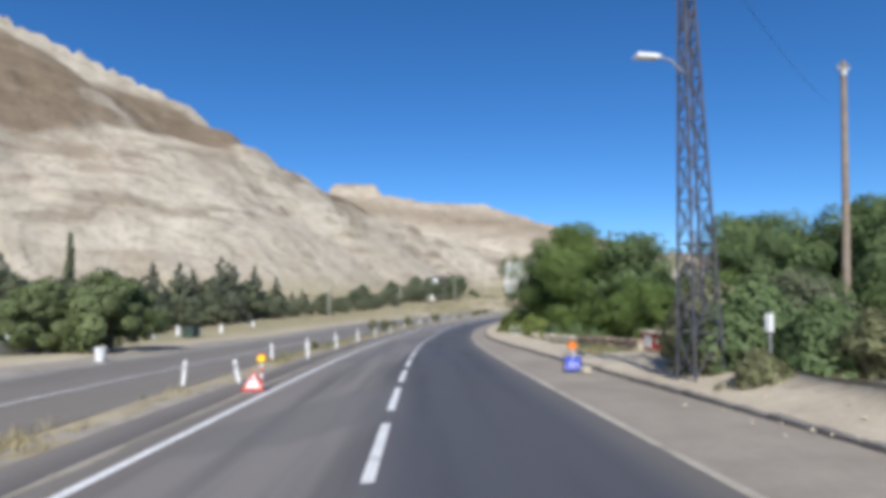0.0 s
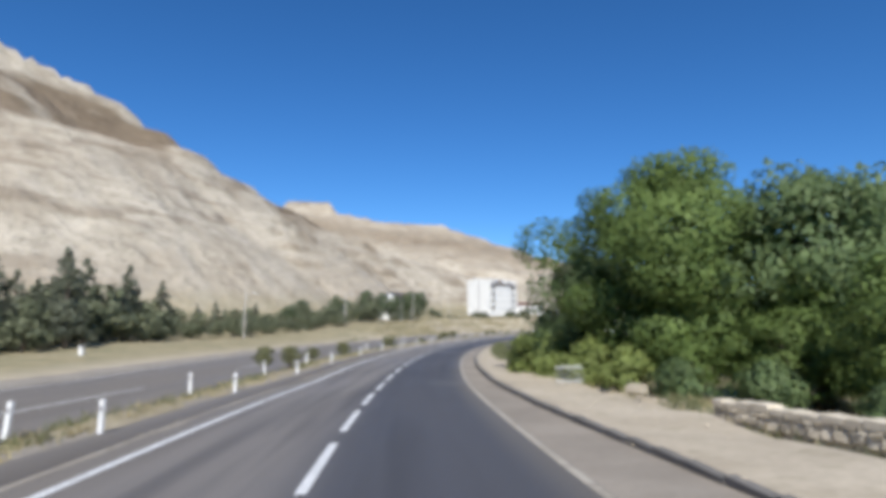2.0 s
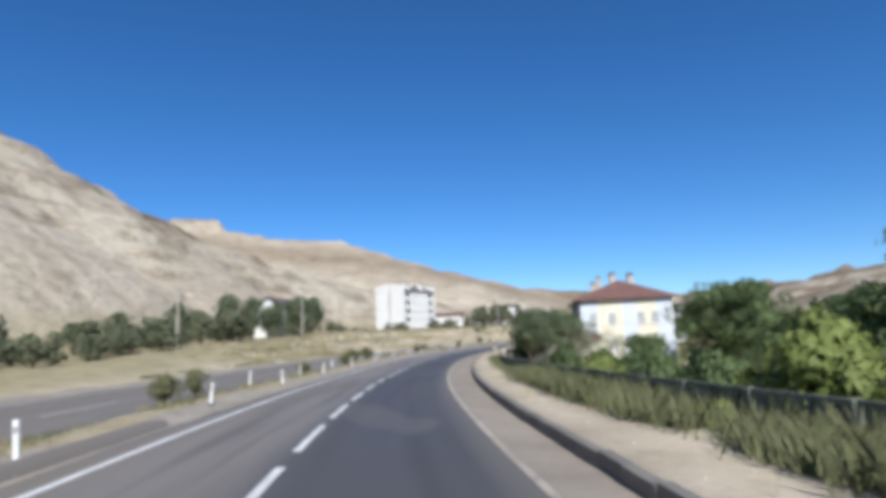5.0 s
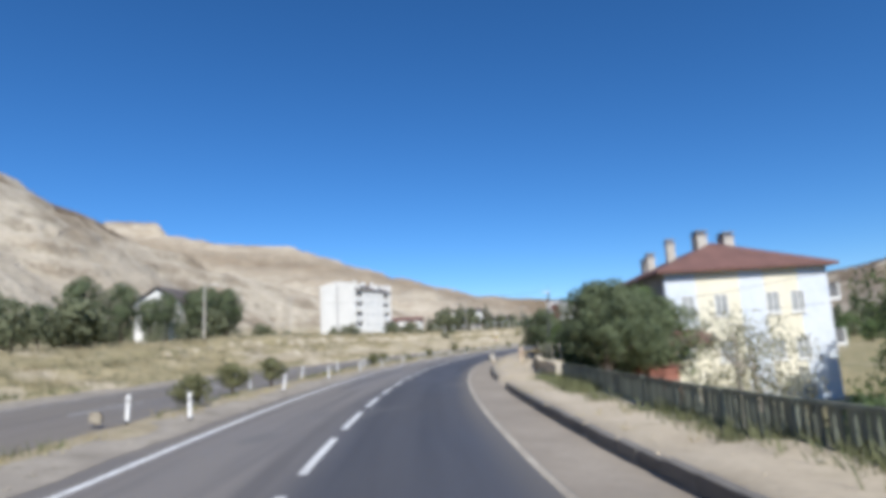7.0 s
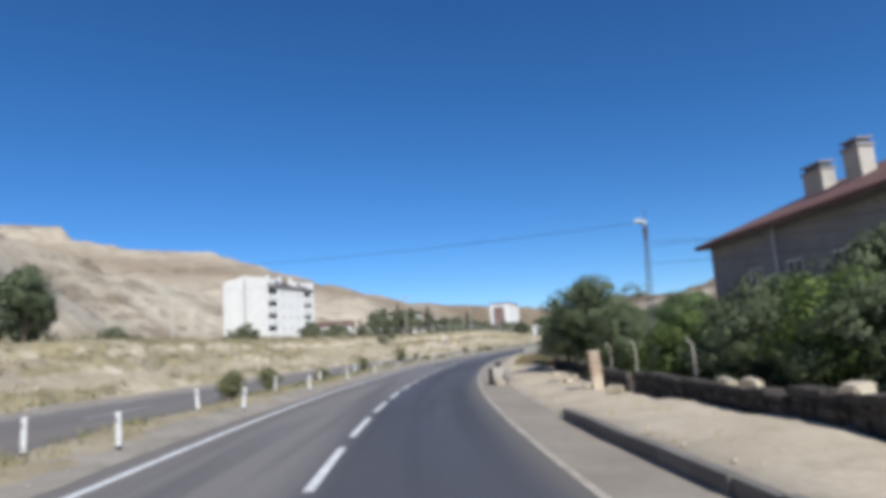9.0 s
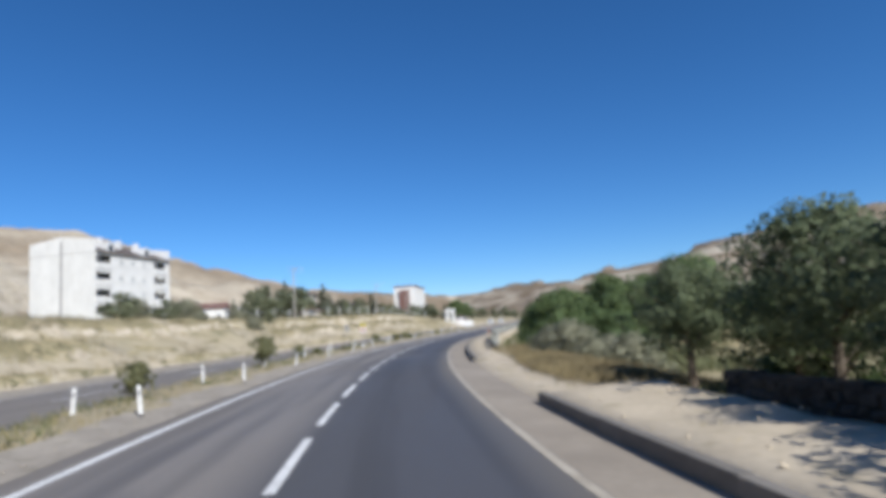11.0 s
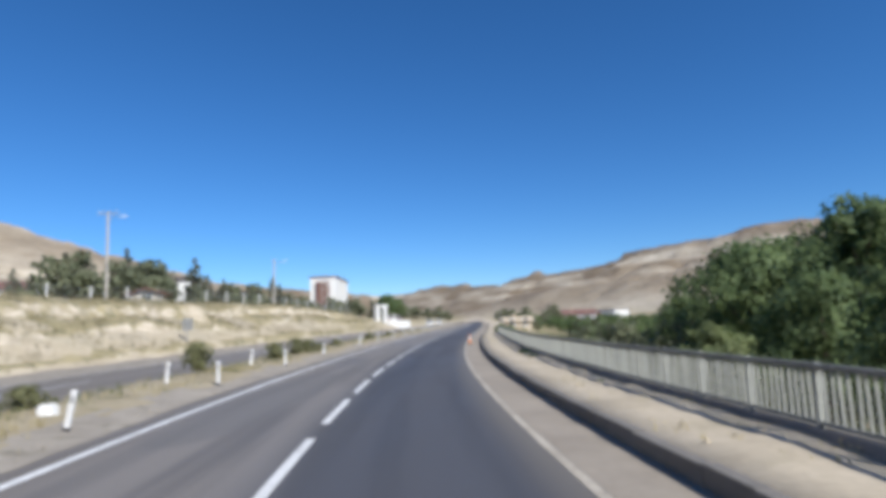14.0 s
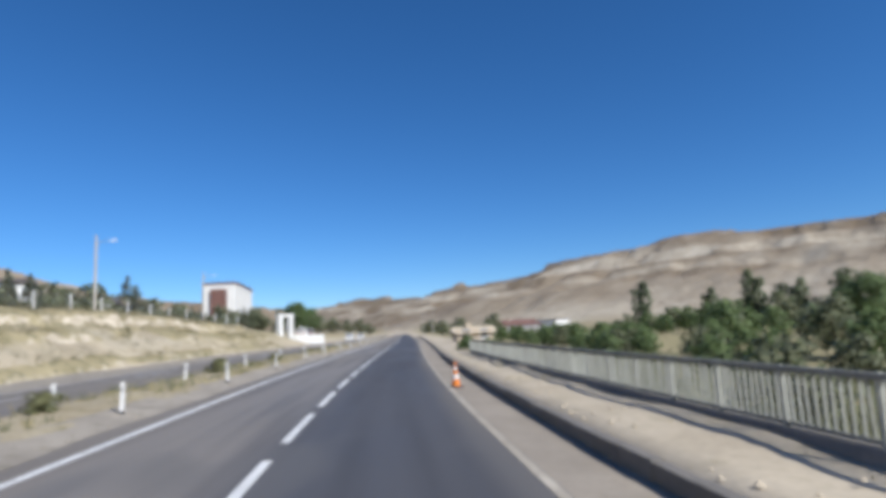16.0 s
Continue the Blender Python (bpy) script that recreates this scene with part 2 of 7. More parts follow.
def bank_material():
    """Cut bank: pale rock where it is steep, dry and olive grass where soil lies."""
    m = bpy.data.materials.new("cut_bank")
    t, b = nodes_of(m)
    geo = t.nodes.new("ShaderNodeNewGeometry")
    sep = t.nodes.new("ShaderNodeSeparateXYZ")
    t.links.new(geo.outputs["Normal"], sep.inputs[0])

    def noise_at(scale, stretch=(1, 1, 1), detail=5.0):
        mp = t.nodes.new("ShaderNodeMapping")
        mp.inputs["Scale"].default_value = stretch
        t.links.new(geo.outputs["Position"], mp.inputs[0])
        n = t.nodes.new("ShaderNodeTexNoise")
        n.inputs["Scale"].default_value, n.inputs["Detail"].default_value = scale, detail
        t.links.new(mp.outputs[0], n.inputs["Vector"])
        return n.outputs[0]

    def ramp(v, a, c):
        r = t.nodes.new("ShaderNodeMapRange")
        r.inputs[1].default_value, r.inputs[2].default_value = a, c
        t.links.new(v, r.inputs[0])
        return r.outputs[0]

    def mix(fac, a, c):
        x = t.nodes.new("ShaderNodeMix")
        x.data_type = "RGBA"
        for sock, v in ((x.inputs[0], fac), (x.inputs[6], a), (x.inputs[7], c)):
            if hasattr(v, "is_linked"):
                t.links.new(v, sock)
            else:
                sock.default_value = v
        return x.outputs[2]

    rock = mix(ramp(noise_at(0.9, (1, 1, 3)), 0.38, 0.62), (0.59, 0.52, 0.41, 1), (0.42, 0.36, 0.27, 1))
    grass = mix(ramp(noise_at(0.35, (1, 1, 2)), 0.38, 0.62), (0.375, 0.32, 0.195, 1), (0.27, 0.235, 0.138, 1))
    grass = mix(ramp(noise_at(1.5, (1, 1, 2), 6.0), 0.52, 0.64), grass, (0.19, 0.175, 0.105, 1))
    soil = mix(ramp(noise_at(0.22), 0.55, 0.66), grass, (0.50, 0.43, 0.32, 1))
    jitter = t.nodes.new("ShaderNodeMath")
    jitter.operation = "MULTIPLY_ADD"
    t.links.new(noise_at(1.1, detail=6.0), jitter.inputs[0])
    jitter.inputs[1].default_value = 0.45
    t.links.new(sep.outputs[2], jitter.inputs[2])
    col = mix(ramp(jitter.outputs[0], 0.86, 0.98), rock, soil)
    col = mix(ramp(noise_at(5.0, detail=3.0), 0.55, 0.75), col, mix(0.4, col, (0.13, 0.105, 0.065, 1)))
    t.links.new(col, b.inputs["Base Color"])
    b.inputs["Roughness"].default_value, b.inputs["Specular IOR Level"].default_value = 0.95, 0.1
    bp = t.nodes.new("ShaderNodeBump")
    bp.inputs["Strength"].default_value, bp.inputs["Distance"].default_value = 0.6, 0.15
    t.links.new(noise_at(2.2), bp.inputs["Height"])
    t.links.new(bp.outputs[0], b.inputs["Normal"])
    return m


BANK = bank_material()
ASPHALT = asphalt_material("asphalt", 0.85)
TERRAIN = hill_material()
SAND = surface("sand", (0.43, 0.365, 0.27), (0.55, 0.475, 0.36), 0.5, 0.95, 0.5, 14, third=(0.36, 0.31, 0.22))
GRAVEL = surface("gravel", (0.27, 0.24, 0.20), (0.38, 0.34, 0.28), 0.8, 0.95, 0.6, 18, third=(0.2, 0.18, 0.14))
SHOULDER = surface("dusty_shoulder", (0.262, 0.226, 0.182), (0.345, 0.30, 0.242), 0.5, 0.9, 0.3, 16)
KERB = surface("kerb_concrete", (0.165, 0.155, 0.14), (0.235, 0.215, 0.19), 0.9, 0.9, 0.4, 12, obj=0.12)
PAINT = surface("road_paint", (0.62, 0.62, 0.60), (0.78, 0.78, 0.76), 1.2, 0.6, 0.15, 14, third=(0.42, 0.41, 0.39))
PAINT_DUSTY = surface("dusty_road_paint", (0.34, 0.30, 0.24), (0.50, 0.45, 0.37), 0.8, 0.8, 0.15, 14, third=(0.25, 0.22, 0.18))
MEDIAN = surface("dry_median", (0.30, 0.25, 0.16), (0.42, 0.36, 0.25), 0.7, 0.95, 0.6, 10, third=(0.20, 0.18, 0.09))
POST_WHITE = surface("post_plastic", (0.74, 0.74, 0.72), (0.82, 0.82, 0.80), 3, 0.5, 0.05, 6, third=(0.6, 0.58, 0.53))
BARK = surface("bark", (0.10, 0.08, 0.06), (0.18, 0.15, 0.12), 4, 0.95, 0.8, 5, stretch=(1, 1, 0.3))
PALE_BARK = surface("pale_bark", (0.34, 0.30, 0.25), (0.45, 0.41, 0.35), 4, 0.9, 0.6, 5, stretch=(1, 1, 0.3))
LEAF = leaf_material("walnut_leaves", (0.105, 0.158, 0.07), (0.195, 0.26, 0.108))
LEAF_WALNUT = leaf_material("sunlit_walnut_leaves", (0.104, 0.16, 0.046), (0.20, 0.27, 0.078))
LEAF_ORCHARD = leaf_material("orchard_leaves", (0.12, 0.155, 0.085), (0.20, 0.24, 0.135))
LEAF_SHRUB = leaf_material("shrub_leaves", (0.185, 0.195, 0.095), (0.30, 0.30, 0.16))
LEAF_YELLOW = leaf_material("sunny_leaves", (0.19, 0.24, 0.07), (0.30, 0.35, 0.115))
# pine needles lightened in colour for the haze over the far belt
LEAF_DARK = leaf_material("pine_needles", (0.13, 0.148, 0.1), (0.21, 0.225, 0.16))
LEAF_GREY = leaf_material("grey_green_leaves", (0.24, 0.245, 0.165), (0.38, 0.375, 0.27))
# olive leaves lightened too, so the colour holds the distance haze
LEAF_DULL = leaf_material("dusty_hazed_leaves", (0.155, 0.178, 0.105), (0.25, 0.268, 0.165))
LEAF_WILLOW = leaf_material("willow_leaves", (0.15, 0.195, 0.085), (0.27, 0.315, 0.145))
DRY_GRASS = leaf_material("dry_grass", (0.34, 0.28, 0.14), (0.50, 0.44, 0.26))
BROWN_GRASS = leaf_material("brown_grass", (0.20, 0.16, 0.085), (0.33, 0.275, 0.155))
GREY_SCRUB = leaf_material("grey_scrub", (0.15, 0.145, 0.085), (0.25, 0.235, 0.15))
STRAW = leaf_material("faded_straw", (0.27, 0.225, 0.125), (0.40, 0.35, 0.22))
GREEN_GRASS = leaf_material("green_weeds", (0.125, 0.142, 0.066), (0.215, 0.225, 0.118))
STEEL = surface("galvanised_steel", (0.38, 0.39, 0.39), (0.50, 0.51, 0.51), 2, 0.5, 0.1, 8, metal=0.6)
RUST_STEEL = surface("painted_lattice_steel", (0.075, 0.075, 0.095), (0.13, 0.125, 0.14), 2, 0.7, 0.2, 6)
CONCRETE = surface("pole_concrete", (0.42, 0.39, 0.34), (0.54, 0.51, 0.46), 1.5, 0.9, 0.3, 10)


# ---- the road's line: s metres along the dashed line, d metres to its right ----
BEND = [1.197, 0.086, -1.051, -2.338, -3.495, -3.348, -3.338, -3.707, -3.825, -4.121, -3.897, -3.703, -3.784, -3.205, -1.863, -0.862,
        -0.236, 0.096, 0.228, 0.244, 0.202, 0.138, 0.069, 0.0]      # per 1000 m, every 20 m from s = -20
SG = np.arange(-120, 901, 1.0)
kk = np.interp(SG, np.arange(-20, 460, 20), BEND) * 1e-3
TH = np.cumsum(kk)
TH -= np.interp(0, SG, TH)
mid = (TH[:-1] + TH[1:]) / 2
RX = np.r_[0, np.cumsum(-np.sin(mid))]
RY = np.r_[0, np.cumsum(np.cos(mid))]
RX -= np.interp(0, SG, RX)
RY -= np.interp(0, SG, RY)


def road_z(s):
    return np.interp(s, [-120, 0, 60, 120, 180, 250, 420, 900], [3.0, 0.0, -2.315, -3.457, -3.927, -3.983, -3.306, -1.5])


def cant(s):
    return np.interp(s, [0, 75, 150, 225, 300, 420], [-0.0413, 0.0074, 0.0307, 0.0158, 0.0386, 0.0])


def at(s, d, z=0.0):
    """The place at s, d and z above the carriageway."""
    th = np.interp(s, SG, TH)
    x = np.interp(s, SG, RX) + np.cos(th) * d
    y = np.interp(s, SG, RY) + np.sin(th) * d
    return np.array([x, y, road_z(s) - cant(s) * np.clip(d, -8, 5) + z])


def heading(s):
    return float(np.degrees(np.interp(s, SG, TH)))


def sd_of(x, y):
    """s and d of places, arrays."""
    x, y = np.ravel(x), np.ravel(y)
    out_s, out_d = np.empty(len(x)), np.empty(len(x))
    for a in range(0, len(x), 4000):
        q = slice(a, a + 4000)
        j = ((x[q, None] - RX[::4]) ** 2 + (y[q, None] - RY[::4]) ** 2).argmin(1) * 4
        dx, dy = x[q] - RX[j], y[q] - RY[j]
        out_s[q] = SG[j] - dx * np.sin(TH[j]) + dy * np.cos(TH[j])
        out_d[q] = dx * np.cos(TH[j]) + dy * np.sin(TH[j])
    return out_s, out_d


def near2(s):
    return np.interp(s, [0, 60, 100, 130, 160, 220, 270, 420], [-6.0, -6.2, -6.15, -6.15, -6.7, -7.6, -7.4, -7.4])


def line2(s):
    return np.interp(s, [0, 30, 60, 130, 160, 225, 420], [-9.25, -9.05, -8.85, -9.2, -9.5, -10.2, -10.0])


def far2(s):
    """Far edge of the opposite carriageway."""
    return np.interp(s, [0, 60, 100, 130, 170, 230, 280, 420], [-13.6, -14.0, -14.4, -14.3, -14.0, -13.3, -12.7, -12.5])


def bank_edge(s):
    """Line from which the bank's foot is set out."""
    return np.interp(s, [0, 60, 130, 250, 420], [-14.0, -14.2, -14.6, -14.4, -14.4])


def kerb_d(s):
    return np.interp(s, [0, 25, 36, 50, 70, 80, 100, 118, 133, 150, 165, 200, 400], [6.0, 5.7, 5.35, 4.8, 4.45, 4.42, 4.7, 5.03, 5.03, 4.9, 4.8, 4.68, 4.68])


def verge_rise(s, d):
    """Height of the sandy verge right of the kerb, over the carriageway."""
    top = np.interp(s, [0, 40, 60, 75, 100, 400], [0.03, 0.06, 0.12, 0.17, 0.21, 0.22])
    k = kerb_d(s)
    gaps = [(137.4, 142.6), (157.0, 171.0), (186.0, 201.8)]
    for a, b in gaps:
        top = top * (1 - 0.85 * np.clip((s - a) / 1.0, 0, 1) * np.clip((b - s) / 1.0, 0, 1))
    mound = 0.45 * np.clip((d - 6.25) / 1.1, 0, 1) * np.clip((29 - s) / 6, 0, 1)
    return np.where(d < k, 0.0, top + 0.02 * np.clip(d - k - 1, 0, 3) + mound)


# ridge crests: x, y, height
NEAR_RIDGE = [(-520, 60, 216), (-420, 170, 199), (-330, 250, 182), (-230, 340, 160), (-146, 404, 126), (-128, 424, 108), (-100, 460, 98),
              (-50, 520, 77), (10, 580, 60), (60, 640, 52), (120, 700, 46), (200, 790, 38), (300, 900, 26), (400, 980, 10)]
FAR_RIDGE = [(-900, 1500, 290), (-500, 1500, 276), (-300, 1490, 262), (-108, 1488, 250), (50, 1430, 219),
             (147, 1374, 204), (300, 1350, 156), (450, 1330, 112), (600, 1350, 90), (900, 1500, 84), (1500, 2000, 124)]
MESA = [(-205, 1488, 280), (-108, 1488, 277)]
RIGHT_RIDGE = [(1500, 2000, 124), (1300, 1500, 106), (1147, 1250, 90), (1000, 1000, 71), (930, 850, 79), (880, 700, 78), (850, 550, 94),
               (830, 400, 98), (800, 250, 92), (760, 60, 98), (700, -150, 105), (600, -500, 100)]


def ridge(x, y, line, slope, full=False):
    """Height under a crest line; full adds the metres along it and below it."""
    best, along, below = np.full(x.shape, -1e9), np.zeros(x.shape), np.zeros(x.shape)
    run = 0.0
    for (ax, ay, az), (bx, by, bz) in zip(line, line[1:]):
        vx, vy = bx - ax, by - ay
        u = np.clip(((x - ax) * vx + (y - ay) * vy) / (vx * vx + vy * vy), 0, 1)
        drop = slope * np.hypot(x - ax - u * vx, y - ay - u * vy)
        h = az + u * (bz - az) - drop
        along, below = np.where(h > best, run + u * math.hypot(vx, vy), along), np.where(h > best, drop, below)
        best = np.maximum(best, h)
        run += math.hypot(vx, vy)
    return (best, along, below) if full else best


def terrace(h, step, sharp):
    """Rock ledges: flat treads and steep risers."""
    k = h / step
    f = k - np.floor(k)
    f = np.clip((f - sharp) / (1 - sharp), 0, 1)
    return step * (np.floor(k) + f * f * (3 - 2 * f))


def noise2(x, y, f, octaves=4):
    return np.array([noise.fractal((a * f, b * f, 3.7), 1.0, 2.1, octaves) for a, b in zip(np.ravel(x), np.ravel(y))]).reshape(np.shape(x))


def plain(x, y):
    """Ground without hills: height, s, d."""
    s, d = sd_of(x, y)
    s, d = s.reshape(np.shape(x)), d.reshape(np.shape(x))
    base = road_z(s)
    bank = np.interp(s, [-60, 60, 110, 150, 180, 272, 304, 350, 420, 600], [0.0, 0.0, 0.6, 2.3, 3.6, 4.1, 4.4, 3.4, 2.5, 2.0])
    far_edge = bank_edge(s)
    left = bank * np.clip((far_edge - 1.6 - d) / 7.5, 0, 1) ** 0.8 + 0.035 * np.clip(-d - 40, 0, 500)
    fall = np.interp(s, [-60, 35, 75, 110, 190, 260, 330, 600], [0.0, 0.2, 1.8, 3.2, 2.6, 2.2, 1.5, 1.0])
    brink, wide = np.interp(s, [201, 208.6, 288, 296], [8.2, 7.2, 7.2, 8.2]), np.interp(s, [201, 208.6, 288, 296], [6, 1.6, 1.6, 6])
    right = verge_rise(s, d) - fall * np.clip((d - brink) / wide, 0, 1) - 0.02 * np.clip(d - 30, 0, 150)
    z = base + np.where(d < 0, left, right)
    under = np.clip(np.minimum(d - far_edge + 1.9, 9.2 - d) / 1.2, 0, 1)
    return z - 0.45 * under, s, d


def strata(h, amp, step):
    return amp * np.sin(h * 2 * np.pi / step) + 0.4 * amp * np.sin(h * 2 * np.pi / (step * 0.41) + 1.3)


def ground_height(x, y):
    x, y = np.asarray(x, float), np.asarray(y, float)
    z, s, d = plain(x, y)
    n1, n2 = noise2(x, y, 1 / 95.0), noise2(x, y, 1 / 28.0, 3)
    n3 = noise2(x, y, 1 / 330.0, 3)
    near, along, below = ridge(x, y, NEAR_RIDGE, 0.70, True)
    rough = np.clip((below - 6) / 26, 0, 1) * np.clip(near / 30, 0, 1)
    rill = noise2(along, below * 0.30, 1 / 26.0, 4)
    big = noise2(along, below * 0.55, 1 / 85.0, 3)
    hn = near + rough * (6.5 * big + 3.2 * (0.4 - np.abs(rill)) + 1.6 * n2) - np.clip((-110 - x) / 30, 0, 1) * 7 * (1 - np.exp(-below / 4.0))
    ledge = np.clip((90 - below + 30 * n3) / 40, 0, 1) * np.clip(near / 40, 0, 1) * np.clip(0.6 + 1.2 * n1, 0, 1)
    hn = hn + 0.75 * ledge * (terrace(hn + 5 * n3 + 3 * n1, 13.0, 0.55) - hn - 5 * n3 - 3 * n1 + 2.0)
    dome = np.exp(-((x + 96) ** 2 + (y - 336) ** 2) / (2 * 15.0 ** 2))          # smooth cream dome on the shoulder
    bench = np.clip((x + 125) / 40, 0, 1) * np.clip((below - 14) / 12, 0, 1) * np.clip((120 - below + 40 * n1) / 35, 0, 1) * np.clip(0.7 + 1.5 * n2 + n3, 0, 1) * (1 - dome)
    tilt = 4 * n3 + 3 * n1 + 0.03 * along
    hn = hn + 0.85 * bench * (terrace(hn + tilt, 8.5, 0.58) - hn - tilt + 1.5) + 7.0 * dome
    fr, _, fall_f = ridge(x, y, FAR_RIDGE, 0.36, True)
    hf = fr + np.clip(fr / 60, 0, 1) * (12 * n1 + 4 * n2) * np.clip(fall_f / 30, 0, 1) + np.clip(fr / 60, 0, 1) * strata(fr + 20 * n3, 3.0, 34)
    hf = np.maximum(hf, ridge(x, y, MESA, 1.5) + 2 * n2)
    rr = ridge(x, y, RIGHT_RIDGE, 0.30)
    hr = rr + np.clip((rr + 10) / 50, 0, 1) * (5 * n1 + 3 * n2 + strata(rr + 16 * n3 + 8 * n1, 2.2, 26))
    hr = hr + 0.7 * np.clip((rr - 20) / 30, 0, 1) * (terrace(hr + 9 * n3, 14.0, 0.6) - hr - 9 * n3 + 1.5)
    hill = np.maximum(np.maximum(hn, hf), hr)
    soft_ = np.clip((hill - z + 4) / 8, 0, 1)
    out = np.where(hill > z + 4, hill, z * (1 - soft_ ** 2) + np.maximum(hill, z) * soft_ ** 2)
    off = np.clip((np.abs(d + 3) - 16) / 14, 0, 1)
    out = out + off * 0.5 * n2
    return out, hill - z, (near, below), s, d


def spread(*bands):
    """Grid lines: bands of (start, end, step)."""
    return np.unique(np.concatenate([np.arange(a, b, c) for a, b, c in bands]))


def part(name, bm, material, parent=None, label="", smooth=False):
    """Links a bmesh, or (verts, faces), as one mesh object."""
    me = bpy.data.meshes.new(name)
    if isinstance(bm, tuple):
        me.from_pydata(*([list(map(tuple, bm[0])), [], [list(map(int, f)) for f in bm[1]]]))
    else:
        bm.to_mesh(me)
        bm.free()
    for one in material if isinstance(material, (list, tuple)) else [material]:
        me.materials.append(one)
    if smooth:
        me.shade_smooth()
    ob = new(name, me)
    if parent:
        ob.parent = parent
    if label:
        ob["label"] = label
    return ob


def base(name, m, label, category, group="", kind=""):
    ob = new(name)
    ob.matrix_world = m
    ob.empty_display_size = 0.3
    return tagged(ob, label, category, group, kind)


def here(s, d, z=0.0, turn=0.0, scale=1.0):
    """Pose on the carriageway's level, turned with the road (+y along it)."""
    x, y, h = at(s, d, z)
    return pose(x, y, h, 0, 0, heading(s) + turn) @ Matrix.Scale(scale, 4)


def ground_at(x, y):
    return float(ground_height(np.array([x]), np.array([y]))[0][0])


def on_ground(s, d, turn=0.0, scale=1.0, sink=0.05):
    x, y, _ = at(s, d)
    return pose(x, y, ground_at(x, y) - sink, 0, 0, heading(s) + turn) @ Matrix.Scale(scale, 4)


# ---- ground ----
gx = spread((-4200, -1200, 300), (-1200, -560, 32), (-560, -70, 4.6), (-70, 190, 2.6), (190, 420, 9), (420, 1300, 17), (1300, 4300, 300))
gy = spread((-1500, -60, 120), (-60, 340, 2.6), (340, 900, 5.5), (900, 1650, 15), (1650, 4900, 250))
GX, GY = np.meshgrid(gx, gy)
GZ, over, (near_h, below_h), gs, gd = ground_height(GX, GY)
nx, ny = len(gx), len(gy)
idx = np.arange(nx * ny).reshape(ny, nx)
quads = np.stack([idx[:-1, :-1], idx[:-1, 1:], idx[1:, 1:], idx[1:, :-1]], -1).reshape(-1, 4)
gm = bpy.data.meshes.new("ground")
gm.from_pydata(np.stack([GX.ravel(), GY.ravel(), GZ.ravel()], -1).tolist(), [], quads.tolist())
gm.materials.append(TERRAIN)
cover = gm.attributes.new("cover", "FLOAT_VECTOR", "POINT")
rockiness = np.clip((over + 1) / 9, 0, 1)
cut = np.clip(1 - np.abs((bank_edge(gs) - 5.5) - gd) / 3.2, 0, 1) * np.clip((gs - 135) / 25, 0, 1) * np.clip((345 - gs) / 30, 0, 1)
rockiness = np.maximum(rockiness, cut * np.clip(0.55 + 1.6 * noise2(GX, GY, 1 / 7.0, 3), 0, 0.95))
b_wob = below_h + 17 * noise2(GX, GY, 1 / 60.0, 5)
deep = np.interp(GX, [-400, -150, -110, -40, 60], [112, 96, 36, 16, 10])       # scree below the crest, thinning along the ridge
band = 1.8 * np.clip((b_wob - 0.13 * deep) / 5, 0, 1) * np.clip((deep - b_wob) / 14, 0, 1) * (near_h > 12)
band = np.maximum(band, 0.8 * np.clip(1 - np.abs(b_wob - 1.65 * deep - 14) / 7, 0, 1) * (near_h > 30))
patch = noise2(GX, GY, 1 / 34.0, 4)
band = band * np.clip(1.2 + 2.6 * noise2(GX * 0.6 + 90, GY + GX * 0.5, 1 / 30.0, 4), 0.12, 1)      # pale tongues through the scree
band = band * (1 - np.exp(-(((GX + 96) ** 2 + (GY - 336) ** 2) / 24.0 ** 2) ** 2))
band = np.maximum(band, np.clip(patch * 5 - 1.1, 0, 0.6) * np.clip((b_wob - 25) / 15, 0, 1) * np.clip((105 - b_wob) / 30, 0, 1) * (near_h > 10))
far_dark = np.clip((GY - 850) / 250, 0, 1) * np.clip(1 - np.abs(GZ - 170 + GX * 0.2) / 60, 0, 1) * 0.8
rbelow = ridge(GX, GY, RIGHT_RIDGE, 0.30, True)[2]
rw = rbelow + 14 * noise2(GX, GY, 1 / 150.0, 3)
right_dark = np.clip((GX - 500) / 150, 0, 1) * np.clip(0.95 - 1.0 * np.clip(1.3 - np.abs(rw - 25) / 6, 0, 1) - 0.9 * np.clip(1.3 - np.abs(rw - 46) / 5, 0, 1)
                                                      + 0.5 * patch, 0, 1)
dark_cover = np.clip(np.maximum(np.maximum(band, far_dark), right_dark), 0, 1)
grass_cover = np.clip(np.where(gd < 0, 0.85, 1.0) + 0 * gd, 0, 1) * np.clip((np.abs(gd + 3) - 12) / 6, 0, 1)
cover.data.foreach_set("vector", np.stack([rockiness.ravel(), dark_cover.ravel(), grass_cover.ravel()], -1).ravel().astype(np.float32))
gm.shade_smooth()
tagged(new("ground", gm), "dry pale valley floor rising to bare eroded tuff hills", "ground", kind="structure")


